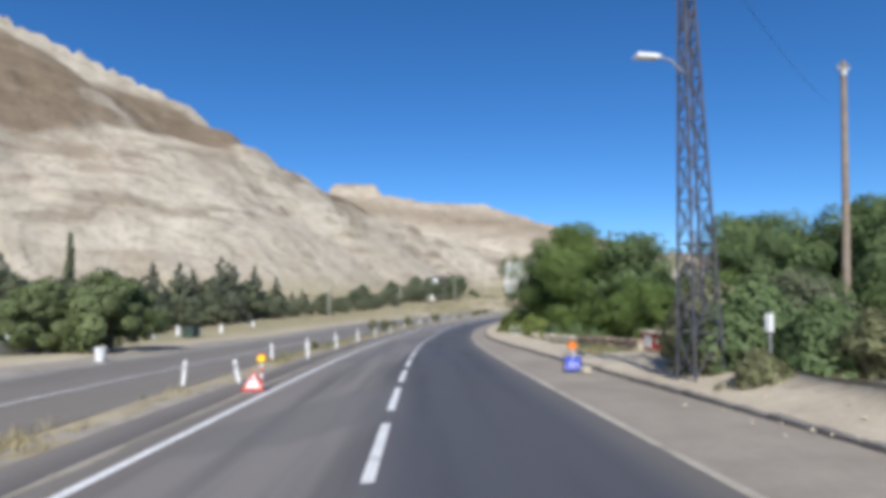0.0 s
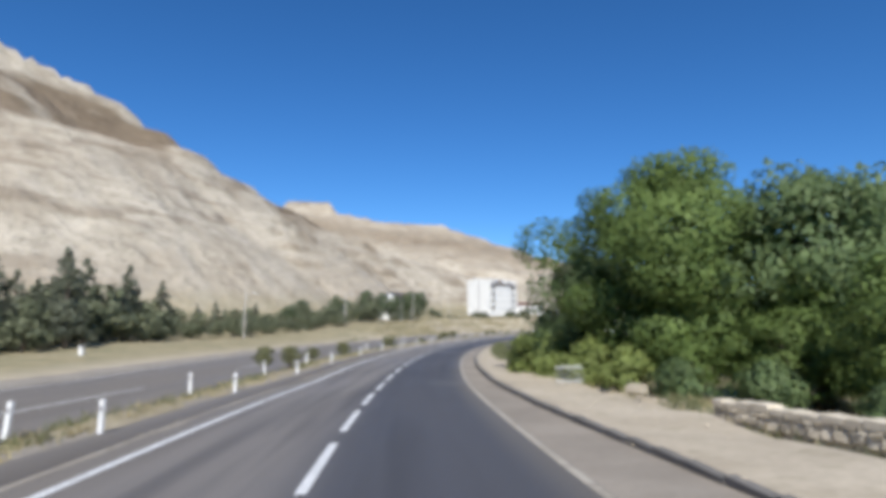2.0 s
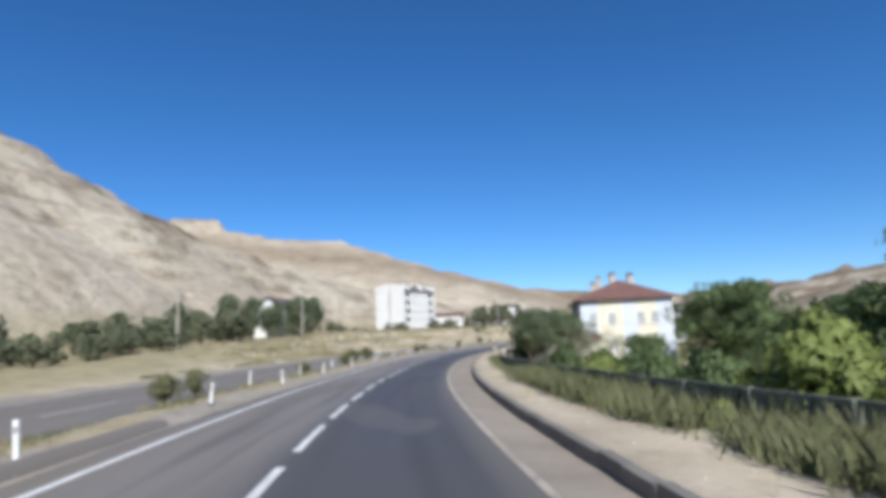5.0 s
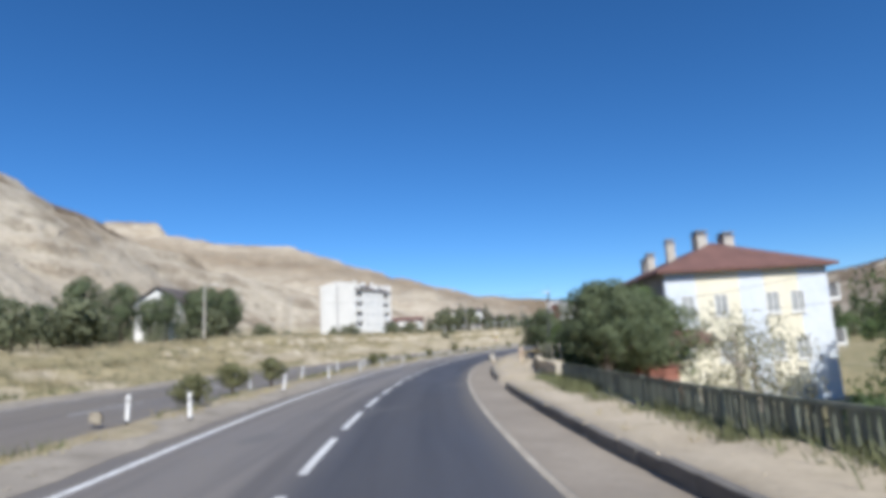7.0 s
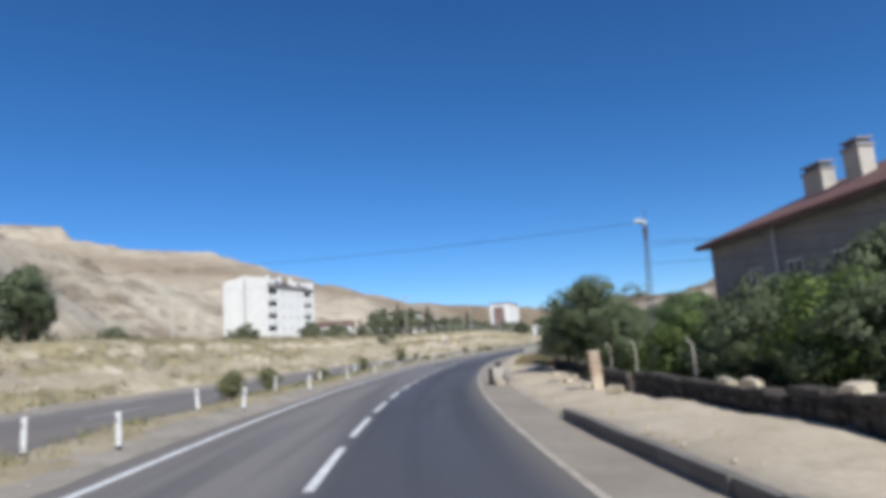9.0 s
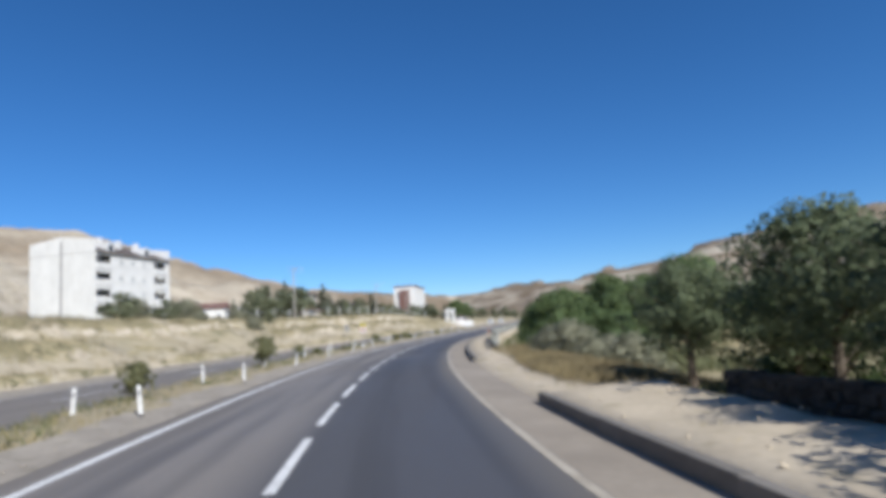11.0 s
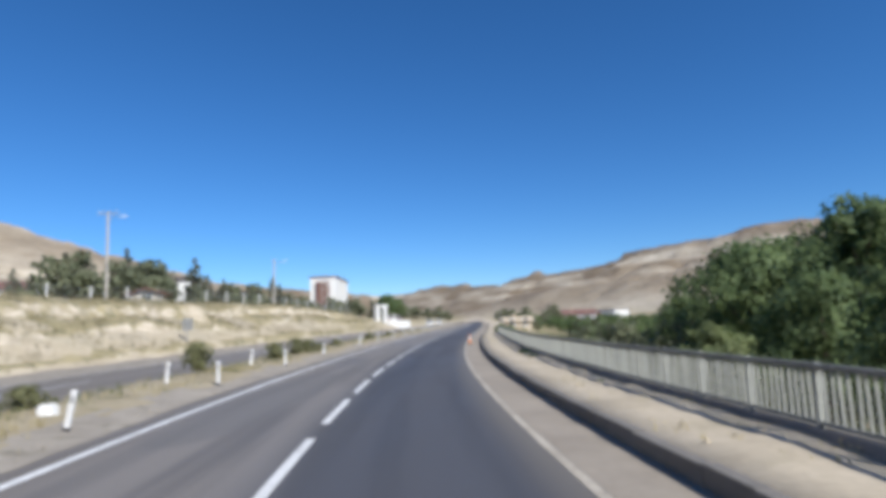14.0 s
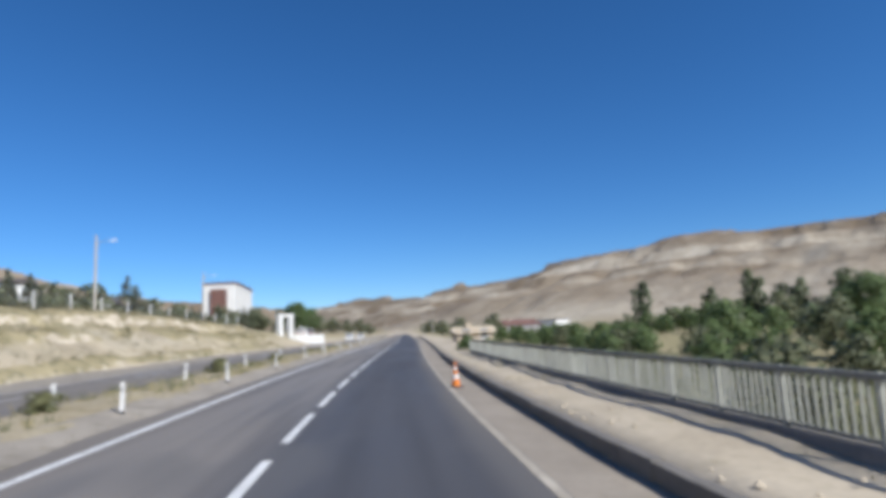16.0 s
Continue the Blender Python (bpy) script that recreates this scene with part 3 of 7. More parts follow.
def strip(name, ss, edges, zs, material, label, category, kind="structure", parent=None):
    """A band along the road: edges and zs are lists of arrays (or numbers) over ss, from left to right. UV is metres along and across."""
    cols = []
    for e, z in zip(edges, zs):
        cols.append(at(ss, np.broadcast_to(e, ss.shape), np.broadcast_to(z, ss.shape)).T)
    n, k = len(ss), len(cols)
    verts = np.stack(cols, 1).reshape(-1, 3)
    ids = np.arange(n * k).reshape(n, k)
    faces = np.stack([ids[:-1, :-1], ids[:-1, 1:], ids[1:, 1:], ids[1:, :-1]], -1).reshape(-1, 4)
    me = bpy.data.meshes.new(name)
    me.from_pydata(verts.tolist(), [], faces.tolist())
    uv = me.uv_layers.new(name="UVMap")
    coords = np.stack([np.repeat(ss, k), np.stack([np.broadcast_to(e, ss.shape) for e in edges], 1).ravel()], -1)
    loops = np.empty(len(me.loops), np.int32)
    me.loops.foreach_get("vertex_index", loops)
    uv.data.foreach_set("uv", coords[loops].ravel().astype(np.float32))
    me.materials.append(material)
    me.shade_smooth()
    ob = new(name, me)
    if parent:
        ob.parent = parent
    if label:
        tagged(ob, label, category, kind=kind)
    return ob


def wiggle(ss, amp, f, seed):
    return np.array([amp * noise.fractal((q * f, seed * 7.3, 0.5), 1.0, 2.0, 3) for q in ss])


LONG = np.arange(-60, 620.1, 2.0)
FINE = np.arange(-20, 430.1, 0.6)
strip("road", LONG, [-4.2, -3.4, -1.7, 0.0, 1.8, 3.45, 3.62], [0.0] * 7, ASPHALT, "worn grey asphalt carriageway of two lanes, dusty at its edges", "road")
strip("opposite_road", LONG, [far2(LONG), line2(LONG), near2(LONG)], [0.0, 0.02, 0.0], ASPHALT, "dark asphalt opposite carriageway beyond the median", "road")
left_line = np.interp(FINE, [0, 30, 70, 120, 160, 230, 262], [-3.25, -3.2, -3.02, -3.08, -3.18, -3.18, -3.06])
strip("edge_line_left", FINE, [left_line - 0.085, left_line + 0.085], [0.006] * 2, PAINT, "white painted edge line along the road", "road marking")
strip("edge_line_right", FINE, [3.46, 3.60], [0.006] * 2, PAINT_DUSTY, "faded dusty edge line along the road", "road marking")
strip("edge_line_opposite", FINE, [far2(FINE) + 0.45, far2(FINE) + 0.58], [0.012] * 2, PAINT, "white edge line of the opposite carriageway", "road marking")
strip("shoulder", FINE, [3.62, kerb_d(FINE) * 0.5 + 1.8, kerb_d(FINE) + 0.3], [0.0, -0.02, -0.03], SHOULDER, "brown dusty paved shoulder", "shoulder")
bump = wiggle(FINE, 0.07, 0.5, 1)
VERGE_EDGE = np.interp(FINE, [188, 196, 203, 208.6, 240, 265, 288, 294], [7.6, 6.8, 6.7, 6.95, 7.2, 7.25, 6.95, 7.6]) + wiggle(FINE, 0.5, 0.25, 2) * np.interp(FINE, [203, 208.6, 288, 294], [1, 0, 0, 1])
strip("verge", FINE, [kerb_d(FINE) + 0.04, kerb_d(FINE) + 0.16, kerb_d(FINE) + 0.8, kerb_d(FINE) + 1.9, VERGE_EDGE, VERGE_EDGE + np.interp(FINE, [203, 208.6, 288, 294], [1.9, 0.35, 0.35, 1.9])],
      [-0.08 + 0 * FINE, verge_rise(FINE, kerb_d(FINE) + 0.3) - 0.02, verge_rise(FINE, kerb_d(FINE) + 0.8) + bump,
       verge_rise(FINE, kerb_d(FINE) + 1.9) + wiggle(FINE, 0.14, 0.35, 3), verge_rise(FINE, np.full(FINE.shape, 7.6)) + wiggle(FINE, 0.14, 0.4, 4) * np.interp(FINE, [203, 208.6], [1, 0.2]),
       np.interp(FINE, [203, 208.6, 288, 294], [-0.6, -2.4, -2.4, -0.6])], SAND, "pale sandy verge behind the kerb", "verge")
strip("median", FINE, [near2(FINE) - 0.05, near2(FINE) + 0.5, near2(FINE) * 0.5 - 2.1, -4.75 + wiggle(FINE, 0.25, 0.3, 5), -4.1],
      [-0.03 + 0 * FINE, 0.10 + wiggle(FINE, 0.08, 0.6, 6), 0.16 + wiggle(FINE, 0.12, 0.5, 7), 0.10 + wiggle(FINE, 0.08, 0.6, 8), -0.01 + 0 * FINE],
      MEDIAN, "median of dry grass and bare earth between the carriageways", "median")
strip("gravel_margin", FINE, [-4.95 + wiggle(FINE, 0.25, 0.25, 9), -4.3, -3.72 + wiggle(FINE, 0.12, 0.4, 10)], [0.135 + 0 * FINE, 0.05 + 0 * FINE, 0.007 + 0 * FINE],
      GRAVEL, "grey gravel margin beside the median", "gravel")
strip("far_margin", FINE, [bank_edge(FINE) - 3.4, bank_edge(FINE) - 1.6 + wiggle(FINE, 0.3, 0.2, 11), far2(FINE) + 0.2 + wiggle(FINE, 0.15, 0.3, 12)],
      [-0.45 + 0 * FINE, 0.10 + wiggle(FINE, 0.08, 0.3, 13), 0.012 + 0 * FINE], GRAVEL, "pale gravel margin of the opposite carriageway", "gravel")
bank_s = np.arange(128, 352, 0.6)
bank_off = np.r_[1.5, np.linspace(2.2, 11.6, 27), 12.6]


def bank_lift(ss, o):
    """Height of the cut bank over the carriageway, o metres beyond its foot line: straw slopes broken by one or two rock steps."""
    ss = np.asarray(ss, float)
    o = np.broadcast_to(np.asarray(o, float), ss.shape)
    top = np.interp(ss, [-60, 60, 110, 150, 180, 272, 304, 350, 420], [0.0, 0.0, 0.6, 2.3, 3.6, 4.1, 4.4, 3.4, 2.5])
    lump = np.array([noise.fractal((a * 0.16, b * 0.30, 9.1), 1.0, 2.0, 5) for a, b in zip(ss, o)])
    crag = np.array([noise.fractal((a * 0.55, b * 0.75, 4.1), 1.0, 2.0, 4) for a, b in zip(ss, o)])
    shift = np.array([noise.fractal((a * 0.06, 4.2, 1.0), 1.0, 2.0, 3) for a in ss])
    u = np.clip((o - 1.6) / 7.5, 0, 1)
    step1 = np.clip((u - 0.34 - 0.14 * shift - 0.06 * crag) / 0.05, 0, 1)
    step2 = np.clip((u - 0.70 - 0.12 * shift + 0.07 * crag) / 0.05, 0, 1)
    w1 = np.clip(0.55 + 0.9 * lump, 0.1, 1.0)
    z = top * (u ** 0.85 * (1 - 0.26 * w1 - 0.18) + 0.26 * w1 * step1 + 0.18 * step2)
    z = z + np.clip(3 * u, 0, 1) * (0.16 * lump + 0.10 * crag) + 0.12
    return z - 0.9 * np.clip((142 - ss) / 12, 0, 1) - 0.9 * np.clip((ss - 338) / 12, 0, 1)


bank_z = [bank_lift(bank_s, o) - (0.9 if o in (bank_off[0], bank_off[-1]) else 0.0) for o in bank_off]
strip("cut_bank", bank_s, [bank_edge(bank_s) - o for o in bank_off[::-1]], bank_z[::-1], BANK, "cut bank of pale rock ledges and dry grass beyond the opposite carriageway", "bank")
berm = np.arange(-40, 96, 1.5)
strip("asphalt_berm", berm, [-4.5, -4.35, -3.95, -3.85], [0.1, 0.17, 0.15, 0.003], ASPHALT, "low dark asphalt berm along the median", "kerb")

# lane dashes, each its own piece
dash_set = base("lane_line", Matrix(), "broken white line between the two lanes", "road marking", kind="structure")
for q in range(-4, 84):
    s0 = (q + 0.307) * 4.943
    ss = np.array([s0, s0 + 1.2, s0 + 2.4, s0 + 3.55])
    strip("dash", ss, [-0.075, 0.075], [0.007] * 2, PAINT, "", "", parent=dash_set)
dash_two = base("opposite_lane_line", Matrix(), "broken white line of the opposite carriageway", "road marking", kind="structure")
solid_s = np.arange(0, 58, 1.0)
strip("solid_line", solid_s, [line2(solid_s) - 0.06, line2(solid_s) + 0.06], [0.03] * 2, PAINT, "", "", parent=dash_two)
for q in range(6, 38):
    s0 = 4 + q * 10.5
    ss = np.array([s0, s0 + 2.2, s0 + 4.5])
    strip("dash", ss, [line2(ss) - 0.06, line2(ss) + 0.06], [0.03] * 2, PAINT, "", "", parent=dash_two)


# ---- building kit ----
class Shape:
    """Collects boxes, tubes and faces into one mesh."""

    def __init__(self):
        self.v, self.f = [], []

    def add(self, verts, faces):
        k = len(self.v)
        self.v += [tuple(map(float, q)) for q in verts]
        self.f += [[k + i for i in f] for f in faces]
        return self

    def box(self, x0, x1, y0, y1, z0, z1, m=None, taper=0.0, bevel=0.0):
        t = taper
        pts = [(x0, y0, z0), (x1, y0, z0), (x1, y1, z0), (x0, y1, z0),
               (x0 + t, y0 + t, z1), (x1 - t, y0 + t, z1), (x1 - t, y1 - t, z1), (x0 + t, y1 - t, z1)]
        faces = [(3, 2, 1, 0), (4, 5, 6, 7), (0, 1, 5, 4), (1, 2, 6, 5), (2, 3, 7, 6), (3, 0, 4, 7)]
        if bevel:
            b = bevel
            pts = [(x0, y0, z0), (x1, y0, z0), (x1, y1, z0), (x0, y1, z0), (x0, y0, z1 - b), (x1, y0, z1 - b), (x1, y1, z1 - b), (x0, y1, z1 - b),
                   (x0 + b, y0 + b, z1), (x1 - b, y0 + b, z1), (x1 - b, y1 - b, z1), (x0 + b, y1 - b, z1)]
            faces = [(3, 2, 1, 0), (0, 1, 5, 4), (1, 2, 6, 5), (2, 3, 7, 6), (3, 0, 4, 7), (4, 5, 9, 8), (5, 6, 10, 9), (6, 7, 11, 10), (7, 4, 8, 11), (8, 9, 10, 11)]
        if m is not None:
            pts = [m @ Vector(q) for q in pts]
        return self.add(pts, faces)

    def tube(self, points, radii, sides=6, cap=True):
        pts = [Vector(q) for q in points]
        rings = []
        for i, q in enumerate(pts):
            way = (pts[min(i + 1, len(pts) - 1)] - pts[max(i - 1, 0)]).normalized()
            a = way.cross(Vector((0.31, 0.93, 0.17))).normalized()
            b = way.cross(a)
            r = radii[i] if hasattr(radii, "__len__") else radii
            rings.append([q + r * (math.cos(2 * math.pi * k / sides) * a + math.sin(2 * math.pi * k / sides) * b) for k in range(sides)])
        faces = []
        for i in range(len(pts) - 1):
            for k in range(sides):
                n = (k + 1) % sides
                faces.append((i * sides + k, i * sides + n, (i + 1) * sides + n, (i + 1) * sides + k))
        if cap:
            faces += [tuple(range(sides))[::-1], tuple((len(pts) - 1) * sides + k for k in range(sides))]
        return self.add([q for r in rings for q in r], faces)

    def cone(self, z0, z1, r0, r1, sides=16, x=0.0, y=0.0):
        return self.tube([(x, y, z0), (x, y, z1)], [r0, r1], sides)

    def done(self, name, material, parent=None, label="", smooth=False):
        return part(name, (self.v, self.f), material, parent, label, smooth)


def leaves(rng, centres, radii, count, size, flat=0.75, droop=0.0):
    """Many small leaf blades scattered round clump centres, facing outwards and up: vertices, faces and soft normals."""
    centres, radii = np.asarray(centres, float), np.asarray(radii, float)
    w = radii ** 2
    pick = rng.choice(len(centres), count, p=w / w.sum())
    way = rng.normal(size=(count, 3))
    way /= np.linalg.norm(way, axis=1)[:, None]
    r = radii[pick] * rng.uniform(0.25, 1.0, count) ** 0.40
    c = centres[pick] + way * r[:, None] * [1, 1, flat]
    c[:, 2] -= droop * rng.uniform(0, 1, count)
    a = rng.normal(size=(count, 3))
    a /= np.linalg.norm(a, axis=1)[:, None]
    out = c - centres.mean(0)
    out /= np.linalg.norm(out, axis=1)[:, None] + 1e-9
    soft = 0.55 * way + 0.6 * out + 0.25 * rng.normal(size=(count, 3)) + [0, 0, 0.15]
    soft /= np.linalg.norm(soft, axis=1)[:, None] + 1e-9
    tilt = soft + 0.45 * rng.normal(size=(count, 3))
    a -= tilt * ((a * tilt).sum(1) / (tilt * tilt).sum(1))[:, None]
    a /= np.linalg.norm(a, axis=1)[:, None] + 1e-9
    b = np.cross(tilt, a)
    b /= np.linalg.norm(b, axis=1)[:, None] + 1e-9
    s = size * rng.uniform(0.6, 1.35, count)[:, None]
    v = np.stack([c - a * s, c - b * s * 0.5, c + a * s, c + b * s * 0.5], 1).reshape(-1, 3)
    return v, np.arange(count * 4).reshape(-1, 4), np.repeat(soft, 4, 0)


def mesh_of(name, v, f, material):
    me = bpy.data.meshes.new(name)
    me.vertices.add(len(v))
    me.vertices.foreach_set("co", np.asarray(v, np.float32).ravel())
    me.loops.add(len(f) * 4)
    me.loops.foreach_set("vertex_index", np.asarray(f, np.int32).ravel())
    me.polygons.add(len(f))
    me.polygons.foreach_set("loop_start", np.arange(0, len(f) * 4, 4, dtype=np.int32))
    me.update(calc_edges=True)
    me.materials.append(material)
    return me


def plant(name, seed, height, radius, trunk, kind, count, size, leaf, bark, label, category, group):
    """A tree or bush at the origin: trunk with limbs, and a crown of leaf clumps. It is the pattern from which copies are set out."""
    rng = np.random.default_rng(seed)
    root = base(name, Matrix(), label, category, group)
    cs, rs = [], []
    crown = height - trunk
    n = {"round": 90, "pine": 110, "poplar": 60}.get(kind, 44)
    for i in range(n):
        if kind == "round":
            u = rng.uniform(0, 1)
            zc = trunk + crown * (0.08 + 0.84 * u)
            reach = radius * math.sqrt(max(0.05, 1 - (1.55 * u - 0.62) ** 2)) * rng.uniform(0.15, 0.95)
            rc = radius * rng.uniform(0.12, 0.30)
            reach *= rng.uniform(0.9, 1.18)
        elif kind == "pine":
            u = rng.uniform(0, 1) ** 1.3
            zc = trunk + crown * (0.02 + 0.95 * u)
            reach = radius * (1 - u) ** 0.8 * rng.uniform(0.4, 1.0)
            rc = radius * (0.09 + 0.15 * (1 - u))
        elif kind == "poplar":
            u = i / n
            zc = trunk + crown * (0.02 + 0.93 * u)
            reach = radius * rng.uniform(0, 0.45) * (1 - 0.6 * u)
            rc = radius * (0.5 - 0.3 * u) * rng.uniform(0.6, 1.1)
        else:
            u = rng.uniform(0, 1)
            zc = height * (0.12 + 0.72 * u)
            reach = radius * math.sqrt(max(0.05, 1 - (u * 1.05) ** 2)) * rng.uniform(0.2, 0.9)
            rc = radius * rng.uniform(0.16, 0.36)
        ang = i * 2.4 + rng.uniform(-0.7, 0.7)
        cs.append((reach * math.cos(ang), reach * math.sin(ang), min(zc, height - rc * 0.5)))
        rs.append(rc)
    wood = Shape()
    thick = 0.022 * height + 0.04
    if kind != "bush":
        lean = rng.normal(size=2) * 0.03 * height
        top = (lean[0], lean[1], height * 0.8)
        wood.tube([(0, 0, -0.25), (lean[0] * 0.2, lean[1] * 0.2, trunk * 0.55), (lean[0] * 0.5, lean[1] * 0.5, max(trunk, 0.3 * height)), top],
                  [thick * 1.35, thick, thick * 0.8, thick * 0.15], 8)
    for (x, y, z), r in list(zip(cs, rs))[:26 if count > 4000 else 9]:
        z0 = max(0.1, min(z - 0.45 * math.hypot(x, y) - 0.1 * height, height * 0.6)) if kind != "bush" else 0.0
        mx = (x * 0.5, y * 0.5, z0 + (z - z0) * 0.55)
        wood.tube([(0, 0, z0), mx, (x, y, z)], [thick * 0.26, thick * 0.16, thick * 0.05], 5)
    wood.done("trunk" if kind != "bush" else "stem", bark, root)
    v, f, soft = leaves(rng, cs, rs, count, size, 0.8 if kind == "round" else 0.9)
    me = mesh_of("crown", v, f, leaf)
    me.normals_split_custom_set_from_vertices(soft.tolist())
    new("crown", me).parent = root
    return root


PATTERNS = {}


def pattern(key, *args):
    PATTERNS[key] = [args, None]


def set_out(key, s, d, scale=1.0, turn=0.0, tall=1.0, label=""):
    """Sets one plant out by road coordinates, on the ground there."""
    args, first = PATTERNS[key]
    x, y, _ = at(s, d)
    m = pose(x, y, ground_at(x, y) - 0.08, 0, 0, turn) @ Matrix.Diagonal((scale, scale, scale * tall, 1))
    if first is None:
        PATTERNS[key][1] = ob = plant(*args)
        ob.matrix_world = m
    else:
        ob = copy_thing(first, Matrix())
        ob.matrix_world = m
    if label:
        ob["label"] = label
    return ob


def tufts(name, spots, rng, blades, height, spread_, material, label, category):
    """Grass or weeds as one mesh: blades leaning out from each spot (x, y, z, scale)."""
    spots = np.asarray(spots, float)
    n = len(spots)
    k = np.repeat(np.arange(n), blades)
    p = spots[k]
    ang = rng.uniform(0, 2 * np.pi, len(k))
    lean = rng.uniform(0.15, 0.9, len(k))
    h = height * p[:, 3] * rng.uniform(0.5, 1.15, len(k))
    o = rng.normal(size=(len(k), 2)) * spread_ * p[:, 3:4]
    foot = np.stack([p[:, 0] + o[:, 0], p[:, 1] + o[:, 1], p[:, 2] - 0.04], -1)
    side = np.stack([-np.sin(ang), np.cos(ang), 0 * ang], -1) * (0.010 + 0.016 * height)
    tip = foot + np.stack([np.cos(ang) * lean * h * 0.7, np.sin(ang) * lean * h * 0.7, h], -1)
    midp = (foot + tip) / 2 + np.stack([0 * h, 0 * h, 0.12 * h], -1)
    view_side = np.cross(side, tip - foot) @ np.array([-0.4, -0.9, 0.0])      # faces wound towards the camera's side, where the upturned normals read as lit
    side = np.where(view_side[:, None] < 0, -side, side)
    v = np.stack([foot - side, foot + side, midp + side * 0.7, tip], 1).reshape(-1, 3)
    me = mesh_of(name, v, np.arange(len(k) * 4).reshape(-1, 4), material)
    # normals leaned upwards, so upright blades take light like open ground
    soft = np.array([-0.15, -0.45, 0.8]) + 0.35 * rng.normal(size=(len(k), 3))
    soft /= np.linalg.norm(soft, axis=1)[:, None]
    me.normals_split_custom_set_from_vertices(np.repeat(soft, 4, 0).tolist())
    return tagged(new(name, me), label, category, kind="stuff")


pattern("walnut", "walnut_tree", 11, 10.8, 6.4, 0.9, "round", 62000, 0.112, LEAF_WALNUT, BARK, "large leafy green walnut tree beside the sandy verge", "tree", "roadside trees")
pattern("farwalnut", "walnut_tree", 24, 10.8, 6.4, 1.6, "round", 22000, 0.18, LEAF, BARK, "large leafy green walnut tree behind the roadside hedge", "tree", "roadside trees")
pattern("broad", "broadleaf_tree", 12, 7.0, 3.6, 1.2, "round", 9000, 0.135, LEAF, BARK, "dense green broadleaf tree on the roadside", "tree", "roadside trees")
pattern("broad2", "broadleaf_tree", 13, 7.0, 3.2, 1.4, "round", 9000, 0.135, LEAF, BARK, "dense green broadleaf tree on the roadside", "tree", "roadside trees")
pattern("orchard", "orchard_tree", 33, 7.2, 3.5, 1.8, "round", 9500, 0.12, LEAF_ORCHARD, BARK, "feathery dusty green orchard tree over its own shade", "tree", "roadside trees")
pattern("fresh", "young_tree", 14, 5.0, 2.6, 0.7, "round", 9500, 0.104, LEAF_WALNUT, BARK, "young green leafy tree on the verge", "tree", "roadside trees")
pattern("dull", "dusty_tree", 15, 6.0, 2.8, 1.0, "round", 5000, 0.155, LEAF_DULL, BARK, "dusty olive-green tree beyond the road", "tree", "valley trees")
pattern("pine", "pine_tree", 16, 9.0, 2.6, 0.9, "pine", 3600, 0.2, LEAF_DARK, BARK, "dark green pine tree beyond the opposite carriageway", "tree", "pine trees")
pattern("fartree", "valley_tree", 25, 6.5, 3.2, 0.6, "round", 800, 0.385, LEAF, BARK, "leafy green tree in the valley", "tree", "valley trees")
pattern("fardull", "valley_tree", 26, 6.0, 3.0, 0.5, "round", 800, 0.365, LEAF_DULL, BARK, "dusty olive-green tree in the valley", "tree", "valley trees")
pattern("thinpoplar", "poplar_tree", 27, 10.5, 2.3, 0.3, "round", 1700, 0.30, LEAF_ORCHARD, BARK, "broad dark green poplar tree in the valley", "tree", "poplar trees")
pattern("poplar", "poplar_tree", 17, 13.0, 1.25, 1.2, "poplar", 3600, 0.2, LEAF_DULL, BARK, "tall slender poplar tree", "tree", "poplar trees")
pattern("willow", "willow_tree", 18, 4.2, 2.3, 0.1, "round", 11000, 0.13, LEAF_WILLOW, BARK, "round drooping green tree at the parking place", "tree", "roadside trees")
pattern("sparse", "bare_tree", 19, 6.2, 3.0, 1.1, "round", 1500, 0.11, LEAF_GREY, PALE_BARK, "thin pale tree with few leaves before the apartment house", "tree", "roadside trees")
pattern("bush", "median_shrub", 20, 2.0, 0.80, 0.75, "round", 3600, 0.056, LEAF_SHRUB, BARK, "dusty olive round-topped shrub on a short stem on the median", "shrub", "median shrubs")
pattern("greenbush", "bush", 21, 1.7, 1.5, 0.0, "bush", 2800, 0.112, LEAF, BARK, "dense green bush at the edge of the verge", "bush", "verge bushes")
pattern("dustbush", "bush", 27, 2.2, 1.5, 0.0, "bush", 4200, 0.09, LEAF_SHRUB, BARK, "dusty olive bush in the brush round the mast", "bush", "verge bushes")
pattern("yellowbush", "bush", 22, 2.3, 1.6, 0.0, "bush", 3800, 0.124, LEAF_YELLOW, BARK, "sunlit yellow-green bush at the edge of the verge", "bush", "verge bushes")
pattern("greybush", "bush", 23, 1.7, 1.5, 0.0, "bush", 5200, 0.072, LEAF_GREY, PALE_BARK, "pale grey-green dry bush beyond the sandy verge", "bush", "grey bushes")


# ---- buildings ----
def wall_material(name, low, high, stain):
    return surface(name, low, high, 0.5, 0.9, 0.15, 10, third=stain)


RENDER_CREAM = wall_material("cream_render", (0.76, 0.72, 0.57), (0.82, 0.78, 0.64), (0.66, 0.62, 0.49))
RENDER_BLUE = wall_material("pale_blue_render", (0.64, 0.70, 0.77), (0.73, 0.77, 0.82), (0.52, 0.58, 0.66))
RENDER_WHITE = wall_material("white_render", (0.72, 0.72, 0.70), (0.82, 0.82, 0.80), (0.62, 0.61, 0.58))
# grey for plain render, and for walls coloured dark because they lie in shade
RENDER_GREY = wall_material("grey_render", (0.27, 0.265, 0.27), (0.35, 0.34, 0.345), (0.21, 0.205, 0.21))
RENDER_TAN = wall_material("tan_render", (0.52, 0.44, 0.33), (0.62, 0.53, 0.41), (0.42, 0.35, 0.26))
